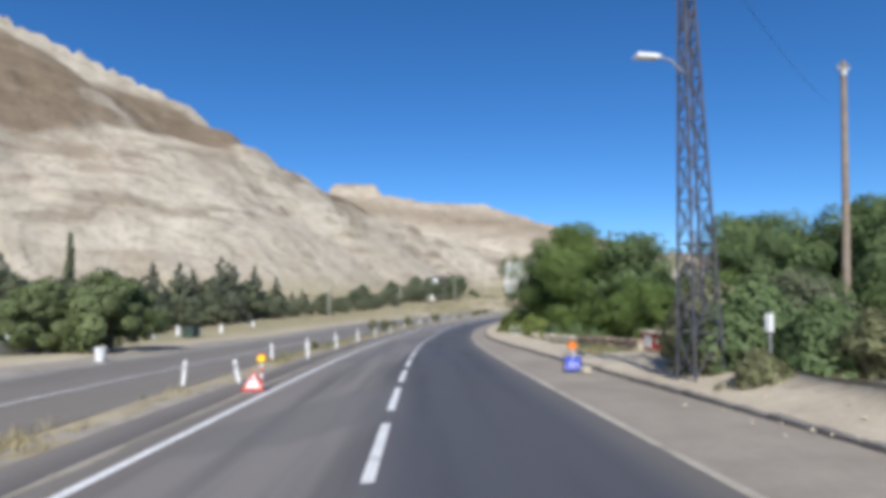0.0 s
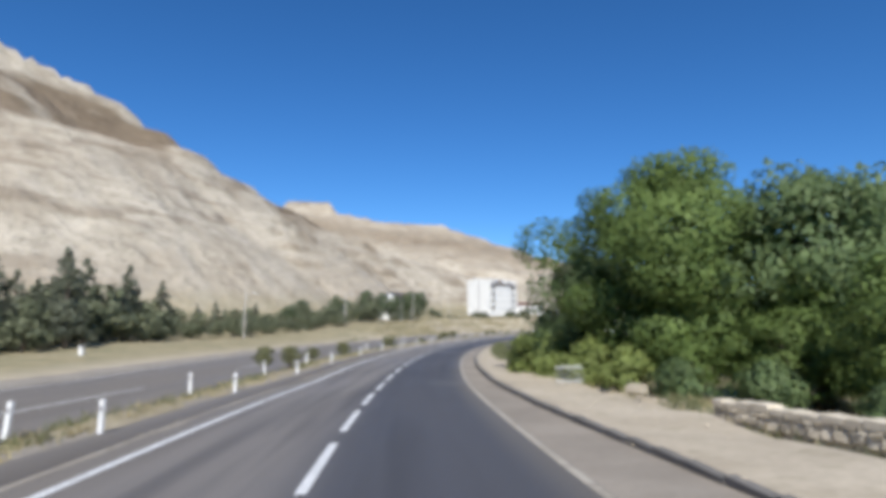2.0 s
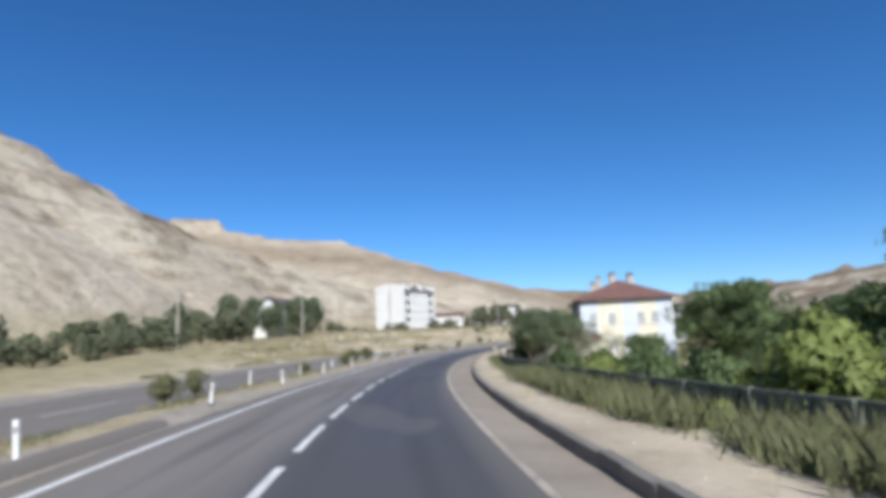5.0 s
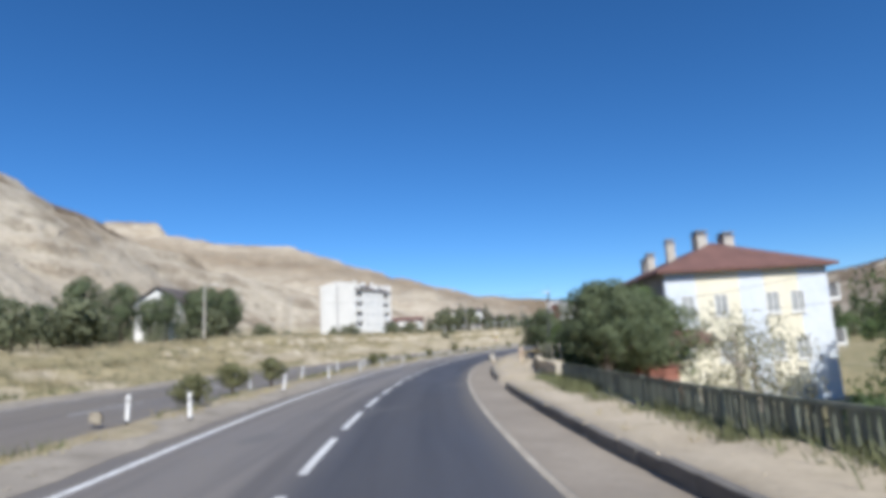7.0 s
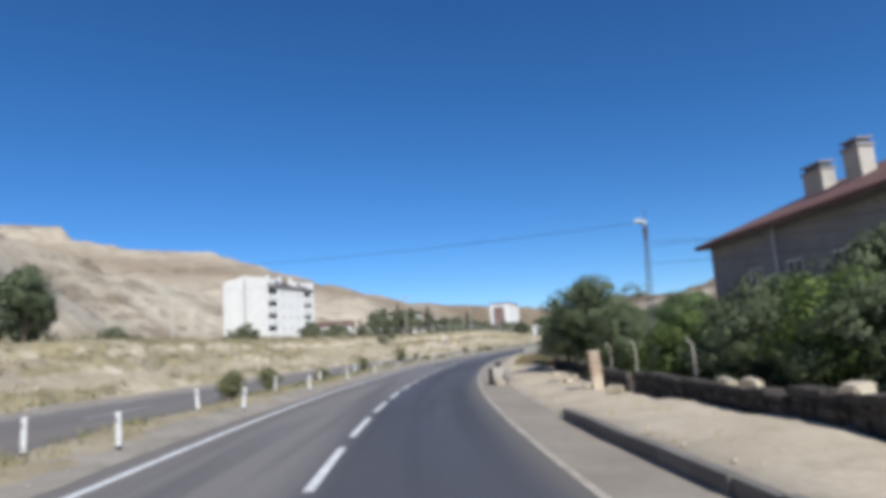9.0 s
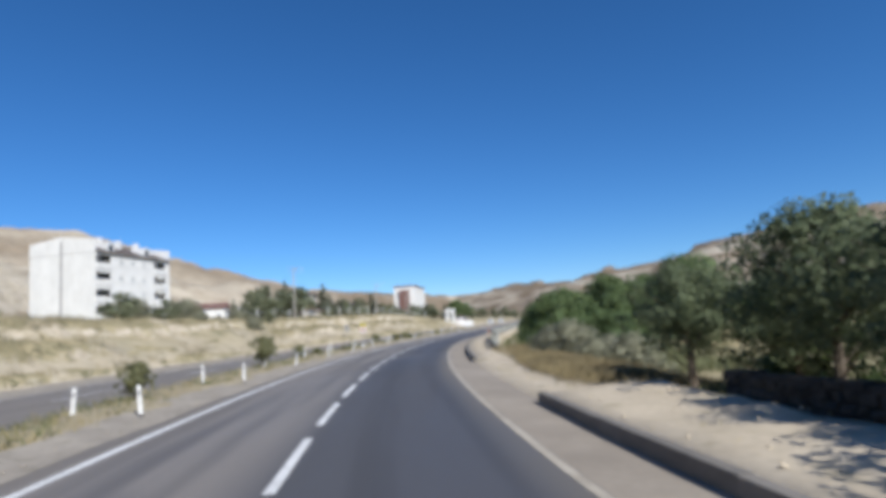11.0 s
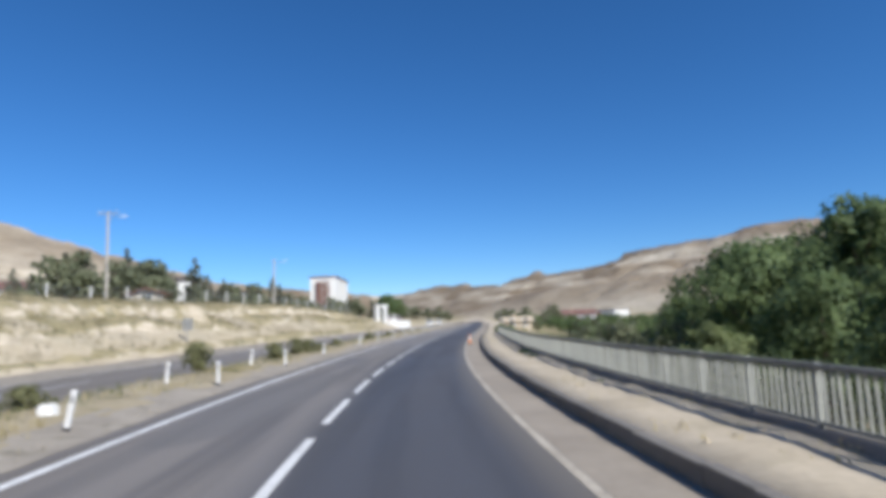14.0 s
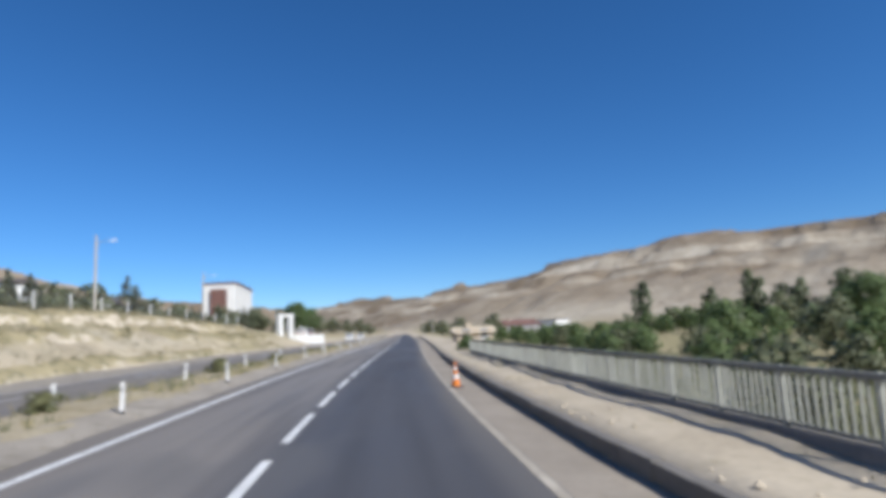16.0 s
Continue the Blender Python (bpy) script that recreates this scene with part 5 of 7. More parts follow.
# ---- trees and bushes, by s and d ----
for key, s, d, size in [
        ("walnut", 60.8, 12.9, 1.09), ("broad", 63.4, 9.8, 0.92), ("broad2", 64.5, 20.0, 1.15), ("broad", 59.5, 18.6, 1.05), ("broad", 60.5, 21.5, 0.8), ("fresh", 57, 17.5, 0.95), ("broad2", 66, 23, 0.9), ("fresh", 54.5, 20.5, 0.95), ("fresh", 62.5, 19, 0.95), ("fresh", 55, 14.5, 0.8), ("farwalnut", 78, 36, 1.38), ("farwalnut", 73, 48, 1.4), ("farwalnut", 92, 45, 1.2), ("farwalnut", 64, 44, 1.2), ("farwalnut", 71, 34, 1.1),
        ("broad", 98, 25, 1.4), ("broad2", 104, 21.5, 0.95), ("broad", 94, 29, 1.15), ("broad2", 110, 25, 1.1), ("broad", 116, 23, 0.65),
        ("fresh", 47, 13.5, 0.85), ("fresh", 42, 14.5, 0.8), ("fresh", 38.5, 16.5, 0.9), ("fresh", 50.5, 16.5, 0.95), ("broad", 53, 22, 0.8), ("broad", 57.5, 17.5, 1.25), ("fresh", 44, 19, 0.95), ("broad2", 33, 19, 0.55), ("dull", 25.5, 13.5, 0.55),
        ("broad", 141.5, 28.8, 1.3), ("broad2", 136, 30, 1.3), ("broad", 131, 19.5, 0.72), ("broad2", 127, 17.5, 0.6),
        ("broad", 145.5, 13.2, 0.95), ("broad", 148.2, 13.8, 0.9), ("orchard", 140.8, 10.3, 0.78), ("orchard", 143.4, 10.9, 0.86), ("broad2", 150.5, 12.2, 0.82), ("broad", 155.5, 12.8, 0.75), ("broad2", 159, 11.8, 1.03), ("fresh", 161.5, 12.2, 0.85),
        ("fresh", 149, 10.6, 0.72), ("orchard", 147.4, 10.2, 0.5), ("orchard", 152.4, 10.2, 0.52), ("orchard", 157.2, 10.3, 0.58), ("fresh", 163.6, 10.9, 0.72), ("fresh", 154.0, 10.6, 0.70), ("broad", 164, 12.6, 0.78), ("fresh", 167, 11.0, 0.58), ("broad2", 170.2, 11.0, 0.58), ("broad", 173.2, 10.2, 0.80),
        ("broad2", 176.2, 10.6, 0.66), ("broad", 179.4, 9.8, 0.55), ("broad2", 182.6, 10.2, 0.58), ("fresh", 177, 12.4, 0.75), ("broad2", 186.5, 12.0, 0.62),
        ("fresh", 164.5, 14.2, 1.1), ("broad2", 168, 14.6, 0.85), ("broad", 184.5, 13.6, 0.7), ("broad2", 187.5, 9.8, 0.5),
        ("broad2", 213, 14.5, 0.6), ("broad", 219, 14.6, 0.6), ("broad2", 227, 17.5, 0.75), ("broad", 234, 20, 0.95), ("broad2", 241, 19.0, 1.1),
        ("broad", 249, 20.5, 1.15), ("broad", 254.0, 20.8, 1.0), ("broad2", 259.5, 26.5, 1.1), ("broad", 251.0, 25.0, 1.2), ("broad2", 256, 22.5, 1.05), ("broad", 236, 27, 1.35), ("broad2", 247, 30, 1.35), ("broad", 258, 31, 1.2), ("broad", 243, 15.5, 0.95), ("broad2", 250, 15.0, 0.7),
        ("fardull", 272, 21, 0.5), ("fardull", 280, 19, 0.5), ("fardull", 288, 22, 0.55), ("fardull", 296, 19, 0.5), ("fardull", 306, 24, 0.6), ("fardull", 318, 20, 0.6), ("fardull", 330, 26, 0.7),
        ("broad2", 345, 34, 0.7), ("fardull", 352, 22, 0.8), ("fardull", 370, 27, 0.9), ("broad", 385, 40, 0.9), ("fardull", 400, 22, 0.8), ("fardull", 428, 28, 1.0), ("fardull", 455, 20, 1.0),
        ("thinpoplar", 386, 57, 1.15), ("thinpoplar", 372, 66, 0.85), ("thinpoplar", 364.5, 71, 1.2), ("thinpoplar", 360, 74, 0.9), ("thinpoplar", 352, 72, 1.0), ("thinpoplar", 347, 77, 1.1),
        ("thinpoplar", 340, 72, 0.95), ("thinpoplar", 333, 79, 1.1), ("thinpoplar", 326, 74, 1.0), ("fardull", 410, 62, 1.0), ("fardull", 392, 66, 1.0), ("fardull", 372, 70, 1.1), ("fardull", 352, 68, 1.1), ("fardull", 334, 66, 1.1),
        ("fardull", 318, 62, 1.1), ("fardull", 305, 56, 1.0), ("broad", 300, 44, 0.9), ("broad2", 290, 50, 0.9),
        ("willow", 38.2, -17.0, 1.12), ("willow", 36.5, -19.6, 0.95), ("dull", 41, -26, 0.95), ("dull", 46, -29, 1.0), ("dull", 38, -31, 0.9),
        ("pine", 84, -31, 0.95), ("pine", 92, -38, 1.1), ("pine", 97, -40, 1.15), ("pine", 100, -37, 0.9), ("pine", 88, -42, 1.0), ("pine", 79, -34, 0.8), ("pine", 74, -36, 0.9),
        ("pine", 70, -38, 0.8), ("pine", 105, -42, 0.8), ("fardull", 112, -40, 0.7), ("poplar", 74, -47, 1.0),
        ("pine", 120, -42, 0.55), ("pine", 127, -44, 0.5), ("fardull", 133, -42, 0.6), ("pine", 139, -45, 0.55), ("fardull", 146, -43, 0.6), ("pine", 151, -46, 0.6), ("fardull", 157, -40, 0.72),
        ("fardull", 163, -42, 0.8), ("fardull", 168, -37, 0.8), ("dull", 170, -34, 0.72), ("dull", 172, -46, 0.6), ("dull", 174.0, -34.0, 0.62), ("dull", 177.5, -34.5, 0.66), ("dull", 182, -34, 0.8), ("dull", 185.5, -35, 0.9),
        ("dull", 187.5, -38.5, 0.85), ("dull", 191, -37, 0.9), ("dull", 189.8, -35, 0.85), ("dull", 194, -39, 0.8), ("fardull", 160, -50, 0.9), ("fardull", 226, -40, 0.4), ("fardull", 214, -48, 0.5), ("fardull", 262, -35, 0.42),
        ("pine", 335, -62, 1.2), ("pine", 331, -58, 0.9), ("fardull", 300, -44, 0.8), ("fardull", 306, -45, 0.85), ("fardull", 312, -42, 0.8), ("fardull", 318, -44, 0.85), ("fardull", 325, -42, 0.8),
        ("fardull", 332, -44, 0.85), ("fardull", 338, -40, 0.7), ("fardull", 344, -42, 0.75), ("fardull", 351, -40, 0.7), ("fardull", 290, -46, 0.7), ("pine", 282, -48, 0.6), ("fardull", 358, -40, 0.8),
        ("fardull", 366, -38, 0.8), ("fardull", 374, -40, 0.9), ("broad", 391, -24, 1.0), ("broad2", 398, -25, 1.1), ("broad", 404, -23, 1.0), ("fardull", 420, -30, 1.0), ("fardull", 440, -26, 1.0),
        ("fardull", 465, -24, 1.0), ("fardull", 480, 16, 1.0), ("fardull", 500, -22, 1.1), ("fardull", 520, 18, 1.1), ("fardull", 545, -20, 1.2), ("fardull", 560, 16, 1.2), ("fardull", 590, -18, 1.2), ("fardull", 600, 14, 1.2)]:
    if 144 < s < 190 and d < 13.5 and key != "fresh":
        key = "orchard"
        d, size = d - (0.0 if s < 163 else 0.7), size * (1.0 if s < 156 else 0.74 if s < 166 else 0.95)
    # plants across the villa's sightlines are shrunk to keep it in view
    if s > 255 and key != "thinpoplar" and villa_sightline(s, d):
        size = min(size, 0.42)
    tall = 1.35 if 160 < s < 196 and d < -33 else 0.92 if 282 < s < 376 and -50 < d < -37 else 1.0
    set_out(key, s, d, size * (1 + 0.06 * math.sin(s * 1.7 + d)), (s * 47 + d * 31) % 360, tall * (1 + 0.07 * math.sin(s * 0.9)))
for s, d, tall in ((139.5, 16.0, 1.0), (143.5, 18.5, 0.8)):
    set_out("sparse", s, d, 1.0, s * 20, tall)
for key, s, d, size in [
        ("yellowbush", 59.5, 8.8, 0.95), ("yellowbush", 63.6, 7.4, 1.15), ("yellowbush", 67.2, 7.7, 1.1), ("yellowbush", 70.2, 7.9, 1.0), ("yellowbush", 73.4, 8.0, 0.9), ("yellowbush", 56.5, 9.4, 0.8), ("yellowbush", 68.5, 9.8, 1.1), ("yellowbush", 72, 10.6, 1.0), ("yellowbush", 75.5, 10.2, 0.9),
        ("greenbush", 64, 8.6, 0.8), ("greenbush", 79, 10.0, 1.0), ("greenbush", 82.5, 11.5, 1.1), ("greenbush", 86, 9.6, 0.9), ("greenbush", 90, 10.8, 1.0), ("greenbush", 94, 9.8, 0.9),
        ("greenbush", 98, 11, 1.0), ("greenbush", 102, 10, 0.9), ("greenbush", 107, 11.2, 1.1), ("greenbush", 112, 10.2, 0.9), ("greenbush", 118, 10.8, 0.9), ("greenbush", 123, 11, 0.9),
        ("yellowbush", 88, 13, 1.0), ("yellowbush", 101, 14, 0.9), ("yellowbush", 62, 7.9, 0.75), ("yellowbush", 66, 8.6, 0.8), ("yellowbush", 70.5, 8.8, 0.8), ("yellowbush", 80, 12, 1.0), ("yellowbush", 84, 14.5, 1.1),
        ("yellowbush", 92.5, 14, 1.0), ("yellowbush", 96.5, 16, 1.0), ("greybush", 108, 15, 1.1), ("greybush", 113, 14, 1.0), ("greybush", 119, 14.5, 1.0), ("greybush", 125, 13.5, 0.9), ("greybush", 130.5, 13, 0.9), ("greenbush", 53, 9.9, 0.8), ("greenbush", 50, 11.2, 0.9), ("greenbush", 46, 11.5, 0.7),
        ("greenbush", 147, 13.0, 1.3), ("greenbush", 170.6, 10.7, 0.9), ("greenbush", 173.0, 10.4, 0.9), ("greenbush", 175.6, 10.6, 0.9), ("greenbush", 160.0, 10.4, 0.9), ("greenbush", 151, 13.4, 1.3), ("greenbush", 155, 13.2, 1.4), ("greenbush", 159, 13.5, 1.3), ("greenbush", 163, 13.4, 1.4), ("greenbush", 166.5, 13.2, 1.4), ("greenbush", 170, 13.0, 1.4),
        ("greenbush", 173.5, 12.8, 1.3), ("greenbush", 177, 12.8, 1.3), ("greenbush", 180.5, 12.6, 1.3), ("greenbush", 184, 12.4, 1.2), ("greenbush", 188, 12.0, 1.2),
        ("greybush", 206, 9.4, 0.95), ("greybush", 207.6, 8.9, 0.8), ("greybush", 209.6, 9.3, 0.9), ("greybush", 205.2, 8.6, 0.7), ("greybush", 204, 9.0, 1.1), ("greybush", 201.5, 9.3, 1.15), ("greybush", 199, 11.5, 1.3), ("greybush", 203, 12, 1.4), ("greybush", 207, 12.4, 1.3), ("greybush", 208.5, 10.4, 1.0), ("greybush", 203.5, 10.2, 1.1), ("greybush", 201, 11.0, 1.1), ("greybush", 211.5, 11.2, 0.9), ("greybush", 199, 9.8, 0.8),
        ("greenbush", 18.3, 7.75, 1.1), ("greenbush", 16.9, 8.5, 0.85), ("dustbush", 19.9, 7.9, 1.15), ("greenbush", 19.3, 8.6, 1.35), ("dustbush", 18.5, 7.4, 0.75), ("dustbush", 16.3, 7.05, 0.55), ("greybush", 24, 10.2, 0.8), ("greybush", 26.3, 10.9, 0.95), ("greybush", 25.0, 11.2, 1.05), ("yellowbush", 24.6, 12.0, 0.75), ("greybush", 23.2, 11.2, 0.8), ("greenbush", 15, 11.6, 1.1), ("greybush", 13.6, 11.2, 1.1), ("greenbush", 16.8, 13, 1.2),
        ("greenbush", 20.6, 9.6, 1.0), ("greenbush", 17.4, 8.9, 0.8), ("dustbush", 22.6, 9.0, 1.1), ("dustbush", 15.6, 8.9, 0.65), ("greenbush", 21.4, 8.6, 0.8), ("greybush", 27, 11.0, 0.8), ("greenbush", 22.8, 10.4, 0.9), ("greenbush", 21.0, 11.5, 1.0), ("greybush", 29.5, 12.0, 0.8),
        ("greenbush", 228, 8.6, 0.55), ("greenbush", 247.2, 6.35, 0.36), ("greenbush", 244.8, 6.4, 0.3), ("greenbush", 249.5, 6.4, 0.28), ("greenbush", 233, 6.3, 0.26), ("greenbush", 222, 6.2, 0.2), ("greenbush", 262, 9, 0.7), ("greenbush", 270, 10, 0.8), ("greenbush", 284, 7.6, 0.7),
        ("greenbush", 290, 8.0, 0.9), ("greenbush", 296, 7.0, 0.8), ("greybush", 239.3, -28.7, 1.7), ("greybush", 241.0, -30.4, 1.3), ("greybush", 228, -27, 1.5), ("greybush", 240, -21, 0.9), ("greybush", 232, -23, 0.8), ("greybush", 246, -26, 0.9),
        ("greybush", 250, -40, 1.0), ("greybush", 238, -44, 0.9), ("greybush", 196, -30, 0.8), ("greybush", 205, -33, 0.7)]:
    set_out(key, s, d, size, (s * 61) % 360)
hedge_rng = np.random.default_rng(17)
for s in np.arange(70, 108, 2.1):
    set_out(("yellowbush", "greenbush", "greybush")[int(hedge_rng.integers(0, 3))], s + hedge_rng.uniform(-0.6, 0.6), hedge_rng.uniform(8.3, 9.6), hedge_rng.uniform(0.6, 0.95), hedge_rng.uniform(0, 360), hedge_rng.uniform(0.9, 1.3))
for s in np.arange(71, 92, 1.5):
    set_out("yellowbush" if hedge_rng.random() < 0.6 else "greenbush", s, float(np.interp(s, [71, 84, 92], [7.2, 6.75, 6.75])) + hedge_rng.uniform(-0.15, 0.15), hedge_rng.uniform(0.26, 0.42), hedge_rng.uniform(0, 360), hedge_rng.uniform(0.9, 1.2))
for s, d, size in [(37, -5.4, 0.45), (64, -6.4, 0.9), (66.3, -5.7, 1.0), (73.6, -6.3, 0.85), (79.3, -5.5, 1.0), (99.9, -6.0, 0.9), (102.5, -6.0, 0.8), (119, -5.9, 0.8), (130, -5.45, 1.05), (136.3, -6.4, 1.2), (140.4, -6.05, 1.05),
                   (164.6, -5.9, 0.9), (170.5, -6.4, 0.9), (180, -6.4, 0.85), (191, -6.3, 0.9), (204.2, -6.1, 1.3), (213, -6.5, 0.9), (218.5, -6.7, 0.8), (224.4, -6.0, 0.7), (231.2, -6.8, 0.8), (240.6, -6.8, 1.0),
                   (247.8, -6.0, 0.9), (251.7, -6.0, 0.95), (253.6, -5.8, 0.85), (255.6, -5.6, 0.8), (263, -6.2, 0.8), (276.4, -6.2, 0.85), (288, -6.2, 0.8), (300, -6.2, 0.8)]:
    shrub = set_out("bush", s, d, size * 0.76, (s * 83) % 360, 1.0 + 0.12 * math.sin(s))
    shrub.matrix_world = Matrix.Translation((0, 0, 0.4 if s < 215 else 0.22)) @ shrub.matrix_world

# belt of dusty, haze-paled trees between the opposite carriageway and the hill
belt_rng = np.random.default_rng(31)
for s in np.arange(60, 192, 2.6):
    key = "pine" if belt_rng.random() < (0.55 if s < 110 else 0.2) else "fardull"
    tall = np.interp(s, [60, 100, 118, 150, 165, 192], [1.0, 1.05, 0.48, 0.45, 0.66, 0.72])
    set_out(key, s + belt_rng.uniform(-1.3, 1.3), float(np.interp(s, [60, 192], [-38, -44])) + belt_rng.uniform(-8, 8), tall * belt_rng.uniform(0.75, 1.15) * (0.8 if key == "pine" else 1.0), belt_rng.uniform(0, 360))

# green valley floor beyond the railing
valley_rng = np.random.default_rng(44)
for k in range(150):
    s, u = valley_rng.uniform(246, 430), valley_rng.random()
    d = 15 + 85 * u ** 1.2
    key = ("fartree", "fardull", "fartree", "thinpoplar")[int(valley_rng.integers(0, 4)) if u > 0.75 and s < 360 else int(valley_rng.integers(0, 3))]
    size = np.interp(d, [15, 30, 100], [0.42, 0.65, 0.95]) * valley_rng.uniform(0.7, 1.2) * (0.8 if key == "thinpoplar" else 1.0)
    spin, tall = valley_rng.uniform(0, 360), valley_rng.uniform(0.85, 1.2)
    # valley trees across these sightlines are held low as well
    if villa_sightline(s, d):
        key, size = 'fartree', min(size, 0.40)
    set_out(key, s, d, float(size), spin, tall)
for s, d, size in ((212, 10.4, 0.8), (215, 11.5, 0.85), (218, 10.6, 0.75), (222, 12.5, 0.8), (226, 11.5, 0.7), (230, 13, 0.75), (235, 13.5, 0.7), (240, 12.5, 0.62), (246, 13.5, 0.6), (252, 12.5, 0.55), (258, 13.5, 0.55), (264, 12.5, 0.5)):
    set_out(("broad2" if s < 241 else "fartree") if int(s) % 3 else ("willow" if s < 241 else "fardull"), s, d, size * (1.3 if s < 241 and int(s) % 3 == 0 else 1.0), s * 77 % 360)
for s, d, size in ((100, -33, 0.7), (150, -36, 0.75), (158, -35, 0.85), (163, -33.5, 0.9), (166, -34.5, 0.75), (171, -31.5, 0.42), (175, -31.0, 0.45), (183, -33, 0.85), (190, -40, 0.5), (200, -36, 0.45), (214, -30, 0.42), (222, -24.5, 0.5), (228, -24, 0.42),
                   (246, -22.0, 0.36), (206, -24, 0.4)):
    set_out("fardull", s, d, size, s * 57 % 360, 0.9)
for s in np.arange(284, 408, 2.8):
    key = "pine" if belt_rng.random() < 0.4 else "fardull"
    set_out(key, s + belt_rng.uniform(-1.2, 1.2), float(np.interp(s, [284, 340, 408], [-42, -40, -33])) + belt_rng.uniform(-6, 3), (1.35 if key == "fardull" else 1.05) * belt_rng.uniform(0.7, 1.15) * (0.9 if s < 345 else 0.66), belt_rng.uniform(0, 360))

for s in np.arange(46, 152, 1.8):
    set_out("fardull", s + belt_rng.uniform(-0.8, 0.8), belt_rng.uniform(-37, -30), belt_rng.uniform(0.3, 0.62) * (1.35 if s < 104 else 1.0), belt_rng.uniform(0, 360), belt_rng.uniform(0.7, 1.15))

# ---- grass and weeds ----
grass_rng = np.random.default_rng(5)


def scatter(n, s0, s1, d0, d1, on=None):
    """Tuft spots between two lines beside the road: x, y, z, scale."""
    ss, u = grass_rng.uniform(s0, s1, n), grass_rng.uniform(0, 1, n)
    lo = d0(ss) if callable(d0) else np.full(n, d0)
    hi = d1(ss) if callable(d1) else np.full(n, d1)
    dd = lo + u * (hi - lo)
    keep = np.array([noise.fractal((a * 0.22, b * 0.6, 1.5), 1.0, 2.0, 3) for a, b in zip(ss, dd)]) > grass_rng.uniform(-0.5, 0.35, n)
    ss, dd = ss[keep], dd[keep]
    p = at(ss, dd)
    z = p[2] + on(ss, dd) if on else ground_height(p[0], p[1])[0]
    return np.stack([p[0], p[1], z, grass_rng.uniform(0.5, 1.3, len(ss))], -1)


tufts("median_grass", scatter(5200, 0, 330, lambda s: near2(s) + 0.25, lambda s: -4.75 + 0 * s, lambda s, d: 0.12 + 0 * s), grass_rng, 7, 0.2, 0.10, DRY_GRASS, "tufts of dry yellow grass on the median", "grass")
tufts("median_weeds", scatter(3200, 30, 330, lambda s: near2(s) + 0.25, lambda s: -5.0 + 0 * s, lambda s, d: 0.12 + 0 * s), grass_rng, 8, 0.24, 0.12, GREEN_GRASS, "green weeds on the median", "grass")
tufts("verge_weeds", scatter(5600, 73, 105, 6.3, 9.3, lambda s, d: np.interp(d, [6.0, 7.4, 8.2, 9.5], [0.32, 0.30, 0.15, -0.4]) - np.interp(s, [60, 75, 100], [0.16, 0.1, 0.0])), grass_rng, 13, 0.50, 0.20, GREEN_GRASS, "green weeds at the verge's edge", "grass")
tufts("verge_grass", scatter(3200, 0, 66, 8.3, 15.0), grass_rng, 8, 0.34, 0.15, DRY_GRASS, "dry grass behind the sandy verge", "grass")
tufts("verge_green", scatter(1700, 30, 54, 7.6, 9.6), grass_rng, 9, 0.26, 0.13, GREEN_GRASS, "green weeds along the low stone wall", "grass")
tufts("fence_weeds", scatter(2000, 84, 139, 6.6, 7.5, lambda s, d: np.interp(d, [6.0, 7.6], [0.2, 0.2])), grass_rng, 11, 0.34, 0.17, GREEN_GRASS, "green weeds along the foot of the picket fence", "grass")
tufts("shade_weeds", scatter(600, 138, 212, 8.6, 10.4, lambda s, d: np.interp(d, [7.4, 8.2, 10], [0.30, 0.2, -0.45])), grass_rng, 8, 0.3, 0.15, GREEN_GRASS, "weeds under the roadside trees", "grass")
tufts("dry_verge_grass", scatter(11000, 188, 210, 6.3, 12.0, lambda s, d: np.interp(d, [6.3, 8.2, 12], [0.14, 0.1, -0.9])), grass_rng, 9, 0.32, 0.15, BROWN_GRASS, "dry brown grass beyond the verge", "grass")
tufts("sparse_verge_tufts", scatter(420, 75, 290, 5.2, 7.4, lambda s, d: verge_rise(s, d) + 0.02), grass_rng, 8, 0.13, 0.12, DRY_GRASS, "sparse dry tufts on the sand", "grass")
tufts("bank_grass", scatter(2600, 100, 345, lambda s: bank_edge(s) - 26, lambda s: bank_edge(s) - 12.5), grass_rng, 6, 0.34, 0.16, STRAW, "dry yellow grass on the bank", "grass")
tufts("bank_straw", scatter(6000, 140, 340, lambda s: bank_edge(s) - 11.0, lambda s: bank_edge(s) - 2.4, lambda s, d: bank_lift(s, bank_edge(s) - d)), grass_rng, 7, 0.36, 0.18, STRAW, "dry straw on the cut bank", "grass")
tufts("bank_scrub", scatter(2600, 140, 340, lambda s: bank_edge(s) - 11.0, lambda s: bank_edge(s) - 2.4, lambda s, d: bank_lift(s, bank_edge(s) - d)), grass_rng, 12, 0.42, 0.22, GREY_SCRUB, "grey-olive scrub on the cut bank", "grass")
tufts("bank_weeds", scatter(2400, 120, 340, lambda s: bank_edge(s) - 3.4, lambda s: bank_edge(s) - 1.9, lambda s, d: 0.2 + 0 * s), grass_rng, 7, 0.32, 0.16, GREEN_GRASS, "green weeds at the bank's foot", "grass")
tufts("field_weeds", scatter(7000, 209, 300, 7.7, 22.0), grass_rng, 8, 0.9, 0.3, GREEN_GRASS, "rank green weeds below the railing", "grass")

# ---- pebbles and clods on the verges ----
clod_rng = np.random.default_rng(8)


